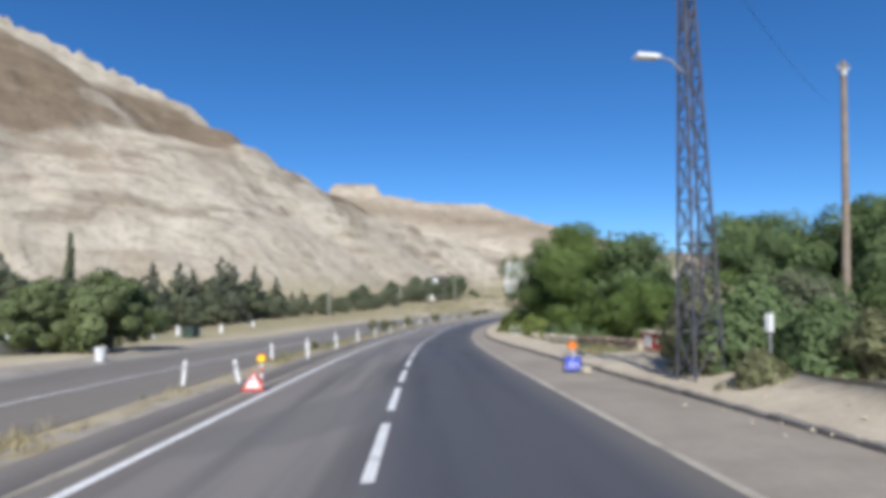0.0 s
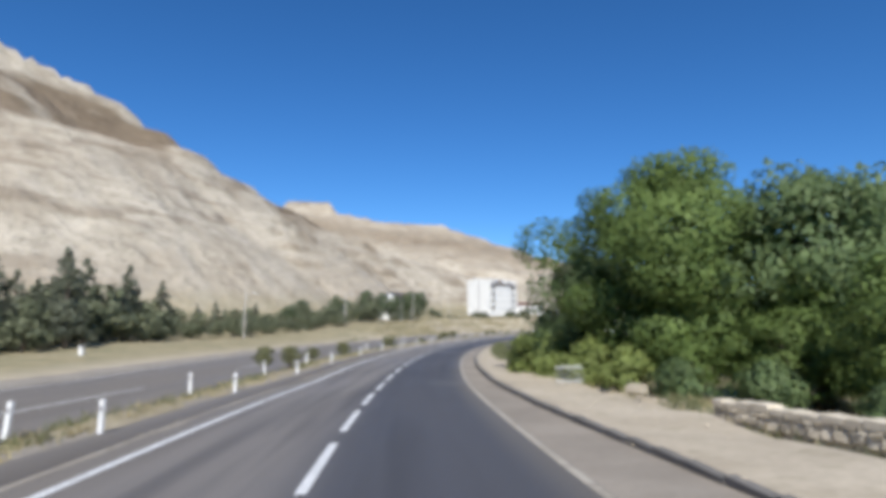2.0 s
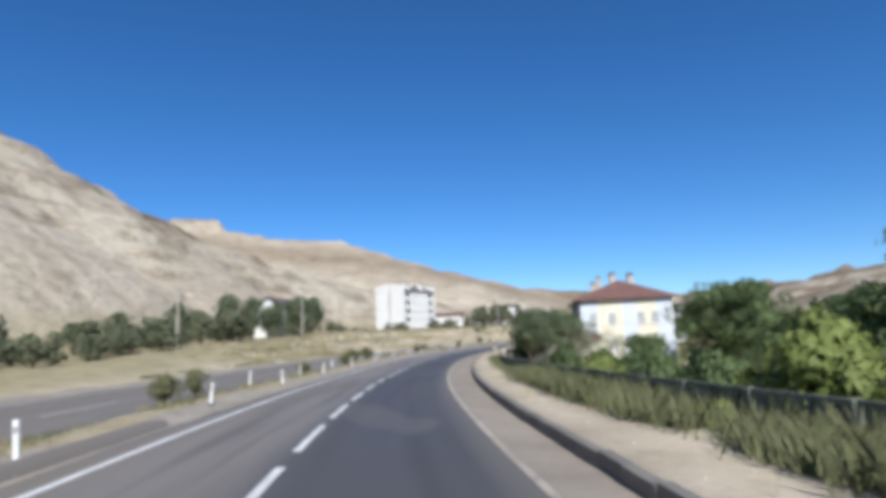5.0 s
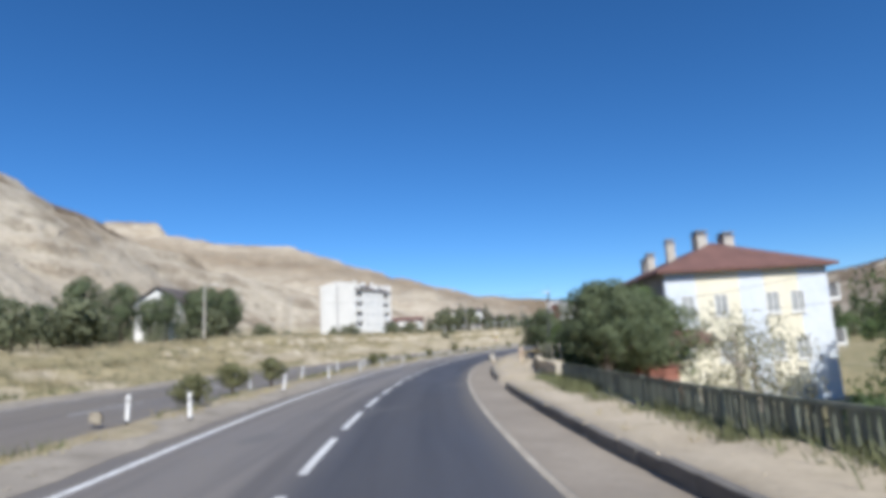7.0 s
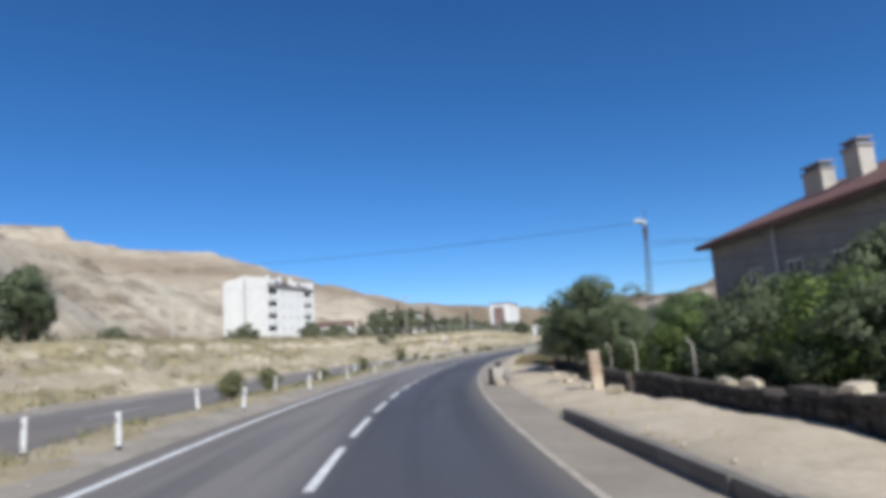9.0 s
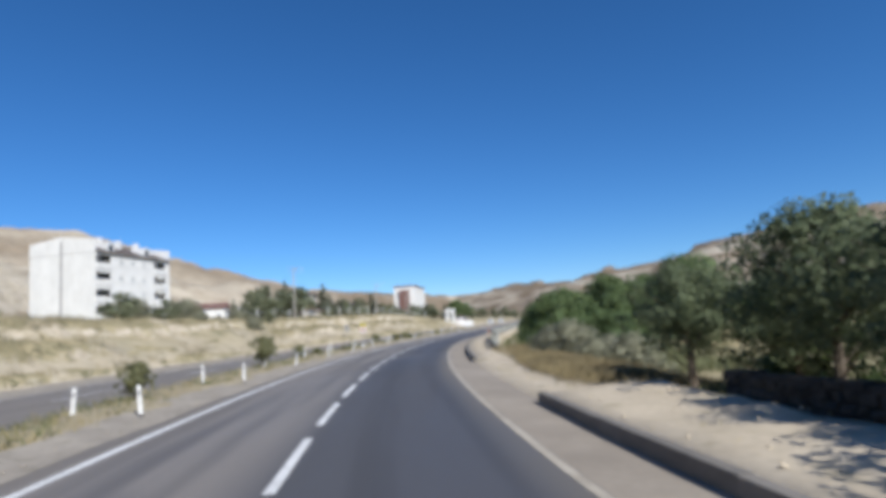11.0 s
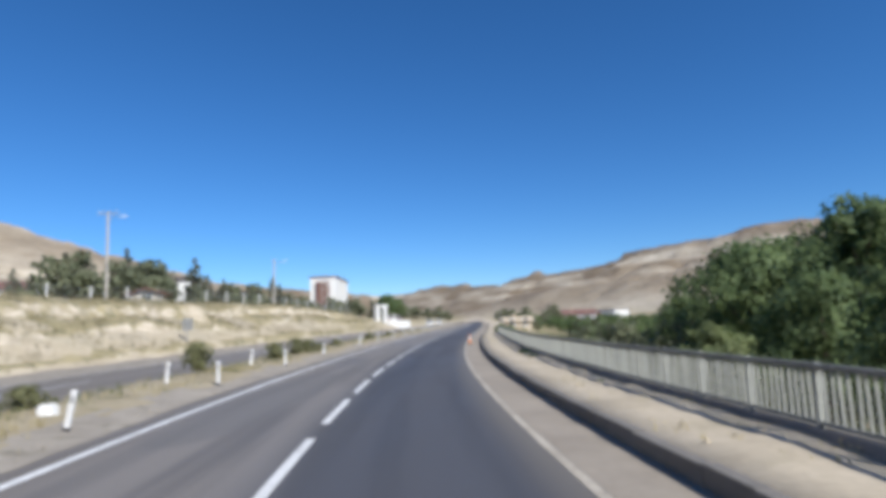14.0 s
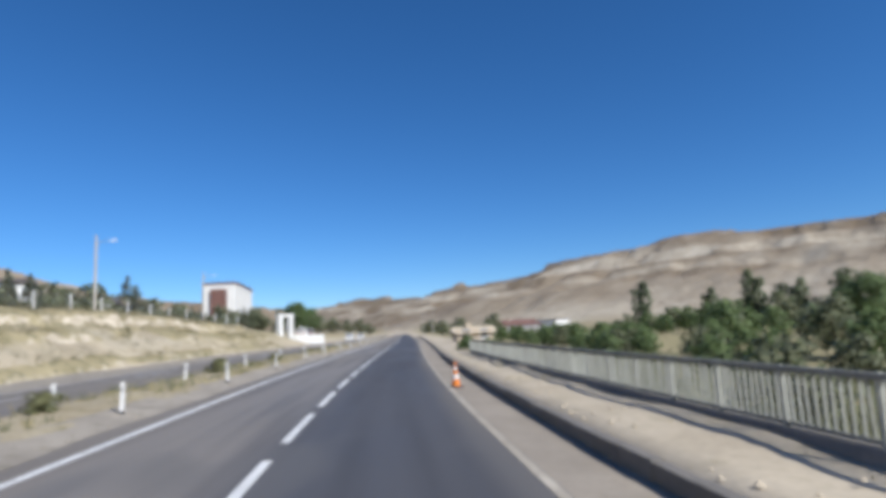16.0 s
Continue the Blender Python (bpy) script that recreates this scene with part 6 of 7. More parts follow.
def clods(name, n, s0, s1, d0, d1, size, material, lift, label):
    ss, dd = clod_rng.uniform(s0, s1, n), clod_rng.uniform(d0, d1, n)
    p = at(ss, dd, lift(ss, dd)).T
    shape = Shape()
    for q in p:
        r = size * clod_rng.uniform(0.3, 1.2) ** 1.5
        ring = [(q[0] + r * math.cos(a) * clod_rng.uniform(0.6, 1.1), q[1] + r * math.sin(a) * clod_rng.uniform(0.6, 1.1), q[2] - 0.02) for a in (0.3, 1.5, 2.7, 3.9, 5.2)]
        shape.add([*ring, (q[0], q[1], q[2] + r * clod_rng.uniform(0.35, 0.75))], [(0, 1, 5), (1, 2, 5), (2, 3, 5), (3, 4, 5), (4, 0, 5)])
    return tagged(shape.done(name, material), label, "stones", kind="stuff")


clods("verge_clods", 1300, 5, 290, 4.9, 7.6, 0.05, SAND, lambda s, d: verge_rise(s, d) + 0.03, "clods and pebbles on the sandy verge")
clods("margin_pebbles", 1300, 5, 290, -4.7, -3.8, 0.05, GRAVEL, lambda s, d: 0.06 + 0 * s, "pebbles on the gravel margin")
clods("bank_stones", 40, 140, 340, -24, -16.5, 0.3, SAND, lambda s, d: np.interp(-d, [16, 23.5], [0, 1]) * np.interp(s, [150, 180, 304], [2.2, 3.5, 4.2]), "pale stones on the cut bank")


# ---- kerb, posts, fences ----
ORANGE = surface("orange_plastic", (0.75, 0.20, 0.03), (0.85, 0.28, 0.05), 2, 0.45, 0.05, 6)
SIGN_RED = surface("sign_red", (0.55, 0.06, 0.04), (0.66, 0.09, 0.06), 2, 0.45, 0.05, 6)
SIGN_BLUE = surface("sign_blue", (0.05, 0.08, 0.42), (0.07, 0.11, 0.52), 2, 0.45, 0.05, 6)
SIGN_WHITE = surface("sign_white", (0.74, 0.74, 0.72), (0.82, 0.82, 0.80), 2, 0.5, 0.05, 6)
SIGN_YELLOW = surface("sign_yellow", (0.78, 0.66, 0.02), (0.86, 0.74, 0.04), 2, 0.45, 0.05, 6)
BLACK = surface("black_plastic", (0.02, 0.02, 0.022), (0.04, 0.04, 0.042), 2, 0.5, 0.05, 6)
OLD_WOOD = surface("weathered_fence", (0.13, 0.145, 0.115), (0.22, 0.235, 0.19), 2, 0.9, 0.4, 7, stretch=(1, 1, 0.2), obj=0.25)
RAIL_PAINT = surface("railing_paint", (0.33, 0.34, 0.305), (0.43, 0.44, 0.40), 1.5, 0.7, 0.15, 8, obj=0.12)
POLE_WOOD = surface("pole_wood", (0.20, 0.155, 0.115), (0.33, 0.27, 0.21), 0.8, 0.85, 0.4, 10)
RAIL_TOP = surface("railing_top", (0.17, 0.175, 0.165), (0.25, 0.255, 0.24), 1.5, 0.7, 0.15, 8)
STONE = surface("rubble_stone", (0.44, 0.385, 0.295), (0.62, 0.55, 0.43), 2, 0.95, 0.6, 6, obj=0.3)
STONE_DARK = surface("brown_rubble_stone", (0.22, 0.16, 0.12), (0.36, 0.28, 0.21), 2, 0.95, 0.6, 6, obj=0.35)
# rubble stone darkened in its colour to carry the trees' shade
SHADED_STONE = surface("shade_dark_stone", (0.05, 0.045, 0.04), (0.10, 0.088, 0.075), 2, 0.9, 0.5, 6, obj=0.3)
MORTAR = surface("mortar", (0.40, 0.36, 0.29), (0.50, 0.45, 0.37), 2, 0.95, 0.5, 9)


def shared(name, shape, material):
    me = bpy.data.meshes.new(name)
    me.from_pydata(shape.v, [], shape.f)
    for one in material if isinstance(material, (list, tuple)) else [material]:
        me.materials.append(one)
    return me


def child(name, me, parent, m):
    """A piece on shared mesh data; m is in the world, the parent at the origin."""
    ob = new(name, me)
    ob.parent = parent
    ob.matrix_basis = m
    return ob


kerb = base("kerb", Matrix(), "raised kerb of worn grey concrete stones along the shoulder", "kerb", kind="structure")
stone_mesh = shared("kerb_stone", Shape().box(0.0, 0.17, -0.4985, 0.4985, -0.15, 1.0, taper=0.0, bevel=0.02), KERB)
kerb_rng = np.random.default_rng(3)
for a, b in ((2, 137.4), (142.6, 157.0), (171.0, 186.0), (202.0, 292.0)):
    for q in np.arange(a, b - 0.4, 1.0 if b - a < 80 else 1.0):
        s = q + 0.5
        k = float(kerb_d(s))
        h = float(verge_rise(np.array([s]), np.array([k + 0.3]))[0])
        x, y, z = at(s, k + kerb_rng.normal() * 0.008)
        slope = -math.degrees(math.atan2(float(kerb_d(s + 0.5) - kerb_d(s - 0.5)), 1.0))
        m = pose(x, y, z - 0.03, 0, kerb_rng.normal() * 1.2, heading(s) + slope + kerb_rng.normal() * 0.5) @ Matrix.Diagonal((1, 1, h + 0.04 + kerb_rng.normal() * 0.008, 1))
        child("kerb_stone", stone_mesh, kerb, m)


def delineator():
    root = base("delineator_post", Matrix(), "white plastic marker post with a dark band on the median", "marker post", "median marker posts")
    body = Shape().box(-0.045, 0.045, -0.028, 0.028, -0.25, 0.68, bevel=0.012)
    body.done("post", POST_WHITE, root)
    Shape().box(-0.03, 0.03, -0.036, -0.0305, 0.47, 0.57).done("reflector", RENDER_GREY, root)
    Shape().box(-0.055, 0.055, -0.04, 0.04, -0.25, 0.025).done("foot", BLACK, root)
    return root


post_rng = np.random.default_rng(6)
first_post = None
pairs = [21.2, 30.2, 37.2, 45.2, 53.4, 62.4, 70.6, 80.4, 90.1, 99.6, 109.0, 118.2, 127.4, 136.8, 145.3, 154.0, 161.6, 170.3, 178.6, 187.0, 195.5, 204.0, 212.4, 220.8, 228.6, 236.2, 244.0, 251.6, 262.9,
         271.5, 280, 289, 298, 308, 318, 329, 341, 354, 368]
for k, s in enumerate(pairs):
    di = float(np.interp(s, [0, 40, 100, 200, 400], [-4.22, -4.3, -4.42, -4.42, -4.45]))
    do = float(np.interp(s, [0, 60, 150, 200, 400], [-5.86, -5.85, -5.95, -6.05, -6.05]))
    for d, ds in ((di, 0.0), (do, float(post_rng.normal() * 0.25))):
        m = here(s + ds, d, 0.10) @ pose(0, 0, 0, post_rng.normal() * 3, post_rng.normal() * 4, post_rng.normal() * 10)
        if first_post is None:
            first_post = delineator()
            first_post.matrix_world = m
        else:
            copy_thing(first_post, m)


def picket_fence(name, line, label, post_gap, picket_gap, height, mats, picket, wide_post, base_lift, top_wide):
    """A fence along (s, d) points: a post and a panel of pickets between rails for each bay."""
    post_mat, rail_mat, picket_mat = mats
    root = base(name, Matrix(), label, "fence")
    post_me = shared("post", Shape().box(-wide_post / 2, wide_post / 2, -wide_post / 2, wide_post / 2, -0.6, height + 0.03, bevel=0.012), post_mat)
    pick_me = shared("picket", Shape().box(-picket / 2, picket / 2, -0.018, 0.018, 0.06, height - 0.03), picket_mat)
    ls, ld = zip(*line)
    bays = np.arange(ls[0], ls[-1] + 0.01, post_gap)
    rng = np.random.default_rng(len(name))
    prev = None
    count = 0
    for s in bays:
        p = at(s, np.interp(s, ls, ld), base_lift(s))
        child("post", post_me, root, pose(*p, rng.normal() * 0.7, rng.normal() * 0.7, heading(s)))
        if prev is not None:
            a, b = Vector(prev), Vector(p)
            run = b - a
            turn = math.degrees(math.atan2(run.y, run.x))
            n = run.normalized()
            side = Vector((-n.y, n.x, 0)) * top_wide / 2
            for part_name, z0, z1, w in (("top_rail", height - 0.05, height + 0.02, 1.0), ("bottom_rail", 0.06, 0.11, 0.6)):
                rail = Shape()
                pts = [a - side * w, a + side * w, b + side * w, b - side * w]
                rail.add([q + Vector((0, 0, z0)) for q in pts] + [q + Vector((0, 0, z1)) for q in pts],
                         [(3, 2, 1, 0), (4, 5, 6, 7), (0, 1, 5, 4), (1, 2, 6, 5), (2, 3, 7, 6), (3, 0, 4, 7)]).done(part_name, rail_mat, root)
            k = max(1, round(run.length / picket_gap))
            rest = Shape()
            for i in range(1, k):
                q = a.lerp(b, i / k)
                m = pose(q.x, q.y, q.z, rng.normal() * 0.8, rng.normal() * 0.8, turn)
                if count < 290:
                    child("picket", pick_me, root, m)
                    count += 1
                else:
                    rest.box(-picket / 2, picket / 2, -0.018, 0.018, 0.06, height - 0.03, m)
            if rest.v:
                rest.done("picket", picket_mat, root)["kind"] = "stuff"
        prev = p
    return root


picket_fence("bridge_railing", [(208.8, 6.55), (240, 6.9), (265, 6.95), (290, 6.6)], "grey painted steel railing with upright bars behind the verge", 1.62, 0.150, 0.80,
             (RAIL_PAINT, RAIL_TOP, RAIL_PAINT), 0.028, 0.07, lambda s: 0.31, 0.09)
picket_fence("yard_fence", [(71, 7.7), (84, 7.2), (120, 7.2), (131, 7.5), (138.6, 7.5)], "weathered grey-green picket fence along the yards", 2.2, 0.19, 0.74,
             (OLD_WOOD, OLD_WOOD, OLD_WOOD), 0.12, 0.12, lambda s: 0.14, 0.06)


def low_slab(name, line, lift, width, height, material, label):
    """A continuous low plinth along (s, d)."""
    ls, ld = zip(*line)
    ss = np.arange(ls[0], ls[-1] + 0.01, 1.2)
    dd = np.interp(ss, ls, ld)
    return strip(name, ss, [dd - width / 2, dd - width / 2, dd + width / 2, dd + width / 2], [lift - 0.3, lift + height, lift + height, lift - 0.3], material, label, "plinth")


low_slab("railing_plinth", [(208.4, 6.55), (240, 6.9), (265, 6.95), (290.5, 6.6)], 0.29, 0.34, 0.05, KERB, "low concrete plinth under the railing")


def rubble_wall(name, a, b, lift, height, thick, mats, seed, label):
    """A mortared rubble wall between two (s, d) places: a core and stones set proud of it."""
    stone_mat, core_mat = mats
    pa, pb = Vector(at(*a, lift)), Vector(at(*b, lift))
    run = pb - pa
    m0 = pose(*pa, 0, 0, math.degrees(math.atan2(run.y, run.x)))
    root = base(name, m0, label, "wall")
    L = run.length
    rise = run.z
    Shape().add([(0, 0.04, -0.5), (L, 0.04, rise - 0.5), (L, thick - 0.04, rise - 0.5), (0, thick - 0.04, -0.5),
                 (0, 0.04, height - 0.03), (L, 0.04, rise + height - 0.03), (L, thick - 0.04, rise + height - 0.03), (0, thick - 0.04, height - 0.03)],
                [(3, 2, 1, 0), (4, 5, 6, 7), (0, 1, 5, 4), (1, 2, 6, 5), (2, 3, 7, 6), (3, 0, 4, 7)]).done("core", core_mat, root)
    rng = np.random.default_rng(seed)
    z = 0.0
    while z < height - 0.05:
        hh = min(rng.uniform(0.17, 0.27), height - z)
        x = -rng.uniform(0, 0.2)
        while x < L:
            w = rng.uniform(0.2, 0.46)
            x0, x1 = max(x, 0), min(x + w - 0.03, L)
            if x1 - x0 > 0.06:
                j = lambda: rng.normal() * 0.024
                zz = rise * (x0 + x1) / 2 / L + z + rng.uniform(-0.045, 0.03)
                pts = [(x0 + j(), 0.05, zz + j()), (x1 + j(), 0.05, zz + j()), (x1 + j(), 0.05, zz + hh - 0.025 + j()), (x0 + j(), 0.05, zz + hh - 0.025 + j()),
                       (x0 + 0.03, -0.03 + j(), zz + 0.03), (x1 - 0.03, -0.03 + j(), zz + 0.03), (x1 - 0.03, -0.03 + j(), zz + hh - 0.055), (x0 + 0.03, -0.03 + j(), zz + hh - 0.055)]
                Shape().add(pts, [(4, 5, 6, 7), (0, 1, 5, 4), (1, 2, 6, 5), (2, 3, 7, 6), (3, 0, 4, 7)]).done("stone", stone_mat, root)
            x += w
        z += hh
    cap = Shape()
    x = 0.0
    while x < L:
        w = rng.uniform(0.3, 0.6)
        zz = rise * (x + w / 2) / L + height
        cap.box(x, min(x + w - 0.03, L), -0.02, thick + 0.02, zz - 0.05, zz + rng.uniform(0.03, 0.12), bevel=0.02)
        x += w
    cap.done("cap_stones", stone_mat, root)
    return root


# a wall's face (-y side) looks at the road, so it runs from its far end back towards the camera's start
rubble_wall("rubble_wall", (47.4, 8.3), (40.0, 9.2), -0.02, 0.36, 0.35, (STONE, MORTAR), 1, "low wall of pale rubble stones beside the verge")
rubble_wall("rubble_wall", (40.0, 9.2), (32.2, 10.2), -0.08, 0.52, 0.35, (STONE_DARK, MORTAR), 2, "low wall of brown rubble stones beside the verge")
rubble_wall("rubble_wall", (185.0, 8.6), (173.1, 8.7), 0.0, 0.42, 0.35, (SHADED_STONE, SHADED_STONE), 11, "low rubble wall coloured dark for the shade under the orchard trees")
rubble_wall("rubble_wall", (173.0, 8.7), (163.4, 8.5), 0.02, 0.45, 0.35, (SHADED_STONE, SHADED_STONE), 9, "low rubble wall coloured dark for the shade under the orchard trees")
rubble_wall("rubble_wall", (162.0, 8.3), (152.1, 7.8), 0.08, 0.5, 0.35, (SHADED_STONE, SHADED_STONE), 7, "low rubble wall coloured dark for the trees' shade")
rubble_wall("rubble_wall", (152.0, 7.8), (144.9, 7.45), 0.1, 0.6, 0.35, (SHADED_STONE, SHADED_STONE), 4, "low rubble wall coloured dark for the trees' shade")
rubble_wall("rubble_wall", (144.8, 7.3), (139.0, 7.5), 0.2, 0.62, 0.4, (STONE, MORTAR), 3, "low wall of pale rough stones at the fence's end")


def loose_block(s, d, lift, size, turn, material, label, seed):
    rng = np.random.default_rng(seed)
    root = base("stone_block", here(s, d, lift, turn), label, "stone block", "stone blocks")
    w, l, h = size
    bm = bmesh.new()
    bmesh.ops.create_cube(bm, size=1.0)
    for v in bm.verts:
        v.co = Vector((v.co.x * w, v.co.y * l, (v.co.z + 0.5) * h)) + Vector(rng.normal(size=3) * 0.03)
    bmesh.ops.bevel(bm, geom=bm.edges[:], offset=0.04, segments=2, affect="EDGES")
    part("block", bm, material, root)


for s, d, lift, size, turn, mat, label in (
        (167.6, 7.15, 0.05, (0.3, 0.45, 0.2), 20, STONE, "pale concrete block lying on the sand"), (164.6, 7.35, 0.05, (0.34, 0.55, 0.22), -10, STONE, "pale concrete block lying on the sand"),
        (146.5, 7.72, 0.74, (0.3, 0.45, 0.18), 5, STONE, "pale stone lying on the dark wall"), (150.4, 7.9, 0.74, (0.3, 0.4, 0.18), 8, STONE, "pale stone lying on the dark wall"), (153.6, 8.04, 0.62, (0.28, 0.5, 0.2), 3, STONE, "pale stone lying on the dark wall"), (154.8, 8.1, 0.62, (0.28, 0.5, 0.18), 3, STONE, "pale stone lying on the dark wall"),
        (52.7, 8.4, 0.08, (0.4, 0.6, 0.3), 50, STONE, "pale rough boulder at the verge's edge"), (66.5, 6.9, 0.12, (0.3, 0.5, 0.22), 10, STONE, "pale rough boulder at the verge's edge"),
        (168.5, 7.6, 0.1, (0.3, 0.5, 0.25), 0, STONE, "pale stone in the trees' shade"), (172.0, 7.2, 0.1, (0.3, 0.45, 0.22), 40, STONE, "pale stone in the trees' shade"),
        (161.0, 7.4, 0.1, (0.35, 0.5, 0.22), 70, STONE, "pale stone in the trees' shade"), (126.7, -6.5, 0.1, (0.3, 0.35, 0.3), 15, STONE, "pale stone on the median"),
        (230.0, -5.6, 0.1, (0.3, 0.3, 0.25), 15, SIGN_WHITE, "white painted stone on the median"), (176.5, 7.0, 0.1, (0.35, 0.55, 0.3), 15, STONE, "pale stone in the trees' shade")):
    loose_block(s, d, lift, size, turn, mat, label, int(s * 10))


def brick_pillar():
    root = base("brick_pillar", here(162.8, 7.3, 0.1, 0), "leaning pillar of pale tan bricks with render at its foot", "pillar")
    root.matrix_world = here(162.8, 7.3, 0.1, 0) @ pose(0, 0, 0, 0, -3, 0) @ Matrix.Diagonal((0.72, 0.72, 0.92, 1))
    Shape().box(-0.24, 0.24, -0.24, 0.24, -0.3, 0.5).done("foot", RENDER_TAN, root)
    Shape().box(-0.215, 0.215, -0.215, 0.215, 0.5, 1.36).done("core", MORTAR, root)
    me = shared("brick", Shape().box(-0.115, 0.115, -0.05, 0.05, 0.0, 0.07, bevel=0.006), BRICK)
    for row in range(10):
        z = 0.505 + row * 0.085
        for side in range(4):
            for k in (-1, 1):
                off = 0.115 if row % 2 else -0.0
                x = k * 0.122 + (0.0 if row % 2 else 0.02 * k)
                ob = new("brick", me)
                ob.parent = root
                ob.matrix_basis = pose(0, 0, z, 0, 0, side * 90) @ pose(x, -0.185, 0)
    Shape().box(-0.27, 0.27, -0.27, 0.27, 1.36, 1.42, bevel=0.015).done("cap", RENDER_TAN, root)


brick_pillar()


def barred_panel():
    """A short panel of upright bars leaning in the weeds."""
    root = base("barred_panel", here(56.2, 7.15, 0.22, 18) @ pose(0, 0, 0, -10), "short pale steel panel of upright bars leaning in the weeds", "fence panel")
    for z in (0.06, 0.58):
        Shape().tube([(-0.55, 0, z), (0.55, 0, z)], 0.02, 6).done("rail", POST_WHITE, root)
    for k in range(10):
        x = -0.54 + 0.12 * k
        Shape().tube([(x, 0, -0.02), (x, 0, 0.62)], 0.011, 6).done("bar", RAIL_PAINT, root)


barred_panel()


def broken_marker():
    """Cream concrete stub between two dark plates at the start of a kerb run."""
    root = base("broken_barrier", here(170.6, 4.35, 0.02, 8), "broken cream concrete barrier stub with dark rubber plates beside the kerb", "barrier")
    Shape().box(-0.17, 0.19, -0.18, 0.18, -0.1, 0.3).done("foot", CONCRETE, root)
    Shape().box(-0.19, 0.24, -0.2, 0.2, 0.3, 0.78, taper=-0.05).done("stub", CONCRETE, root)
    Shape().box(-0.33, -0.24, -0.33, 0.28, 0.02, 0.70, bevel=0.02).done("plate", BLACK, root)
    Shape().box(0.0, 0.2, -0.2, 0.2, 0.78, 1.0, bevel=0.03).done("plate", BLACK, root)
    Shape().box(-0.16, 0.26, -0.62, -0.24, -0.06, 0.24, bevel=0.06).done("rubble", STONE, root)


broken_marker()


def bent_post(s, d, h, turn):
    root = base("bent_fence_post", here(s, d, 0.0, turn), "pale steel fence post with a bent top", "fence post", "bent fence posts")
    Shape().tube([(0, 0, -0.5), (0.03, 0, h * 0.75), (0.02, 0, h * 0.86), (-0.12, 0, h)], [0.024, 0.024, 0.022, 0.02], 8).done("post", CONCRETE, root)


for s, d, h, turn in ((141.2, 8.1, 1.75, 6), (145.4, 8.2, 1.75, 0), (143.9, 8.2, 1.75, -6), (150.0, 8.4, 1.8, 10), (157.6, 8.6, 1.7, -8), (163.2, 8.8, 1.7, 5), (168.4, 9.2, 1.6, -4), (170.9, 9.3, 1.6, 12), (174.4, 8.8, 1.6, 0)):
    bent_post(s, d, h, turn)


# ---- signs and cones at the checkpoint ----
def text_part(words, size, m, material, parent, name="lettering"):
    cu = bpy.data.curves.new(name, "FONT")
    cu.body, cu.size, cu.align_x, cu.align_y, cu.extrude = words, size, "CENTER", "CENTER", 0.002
    ob = new(name, cu)
    dg = bpy.context.evaluated_depsgraph_get()
    me = bpy.data.meshes.new_from_object(ob.evaluated_get(dg))
    bpy.data.objects.remove(ob)
    me.materials.append(material)
    out = new(name, me)
    out.parent = parent
    out.matrix_basis = m
    return out


def checkpoint_board():
    root = base("checkpoint_board", here(22.2, 4.9, 0.0, 4, 0.66), "blue traffic control board with white lettering standing on the shoulder", "sign")
    Shape().box(-0.36, 0.36, -0.012, 0.012, 0.06, 0.66, pose(0, 0, 0, -8)).done("board", SIGN_BLUE, root)
    fr = Shape()
    for x in (-0.38, 0.36):
        fr.box(x, x + 0.025, -0.02, 0.02, -0.02, 0.82, pose(0, 0, 0, -8))
    fr.box(-0.36, 0.36, -0.015, 0.015, 0.66, 0.68, pose(0, 0, 0, -8)).box(-0.36, 0.36, -0.015, 0.015, 0.035, 0.058, pose(0, 0, 0, -8))
    fr.done("frame", BLACK, root)
    Shape().tube([(-0.36, 0.1, 0.6), (-0.36, 0.45, 0.0)], 0.015, 6).tube([(0.36, 0.1, 0.6), (0.36, 0.45, 0.0)], 0.015, 6).done("leg", BLACK, root)
    face = pose(0, 0, 0, -8) @ pose(0, -0.014, 0, 90)
    text_part("TRAFİK", 0.15, face @ pose(0, 0.33, 0), SIGN_WHITE, root)
    text_part("KONTROL", 0.135, face @ pose(0, 0.19, 0), SIGN_WHITE, root)
    Shape().add([(-0.035, -0.016, 0.62), (0.035, -0.016, 0.62), (0.0, -0.016, 0.43)], [(0, 1, 2)]).done("mark", SIGN_WHITE, root).matrix_basis = pose(0, 0, 0, -8)
    blk = base("stone_block", here(21.95, 5.17, 0.0, 20), "pale stone weighing down the traffic board", "stone block", "stone blocks")
    Shape().box(-0.1, 0.12, -0.1, 0.1, 0, 0.17, bevel=0.03).done("block", STONE, blk)
    lamp = base("warning_beacon", here(23.4, 5.28, 0.0, 0, 1.0) @ pose(0, 0, 0, 0, -9), "short stand with a round orange warning lamp behind the board", "beacon")
    Shape().tube([(0, 0, 0), (0, 0, 0.55)], 0.03, 8).done("stand", SIGN_WHITE, lamp)
    Shape().tube([(0, -0.06, 0.70), (0, 0.06, 0.70)], 0.13, 14).done("lamp", ORANGE, lamp)


checkpoint_board()


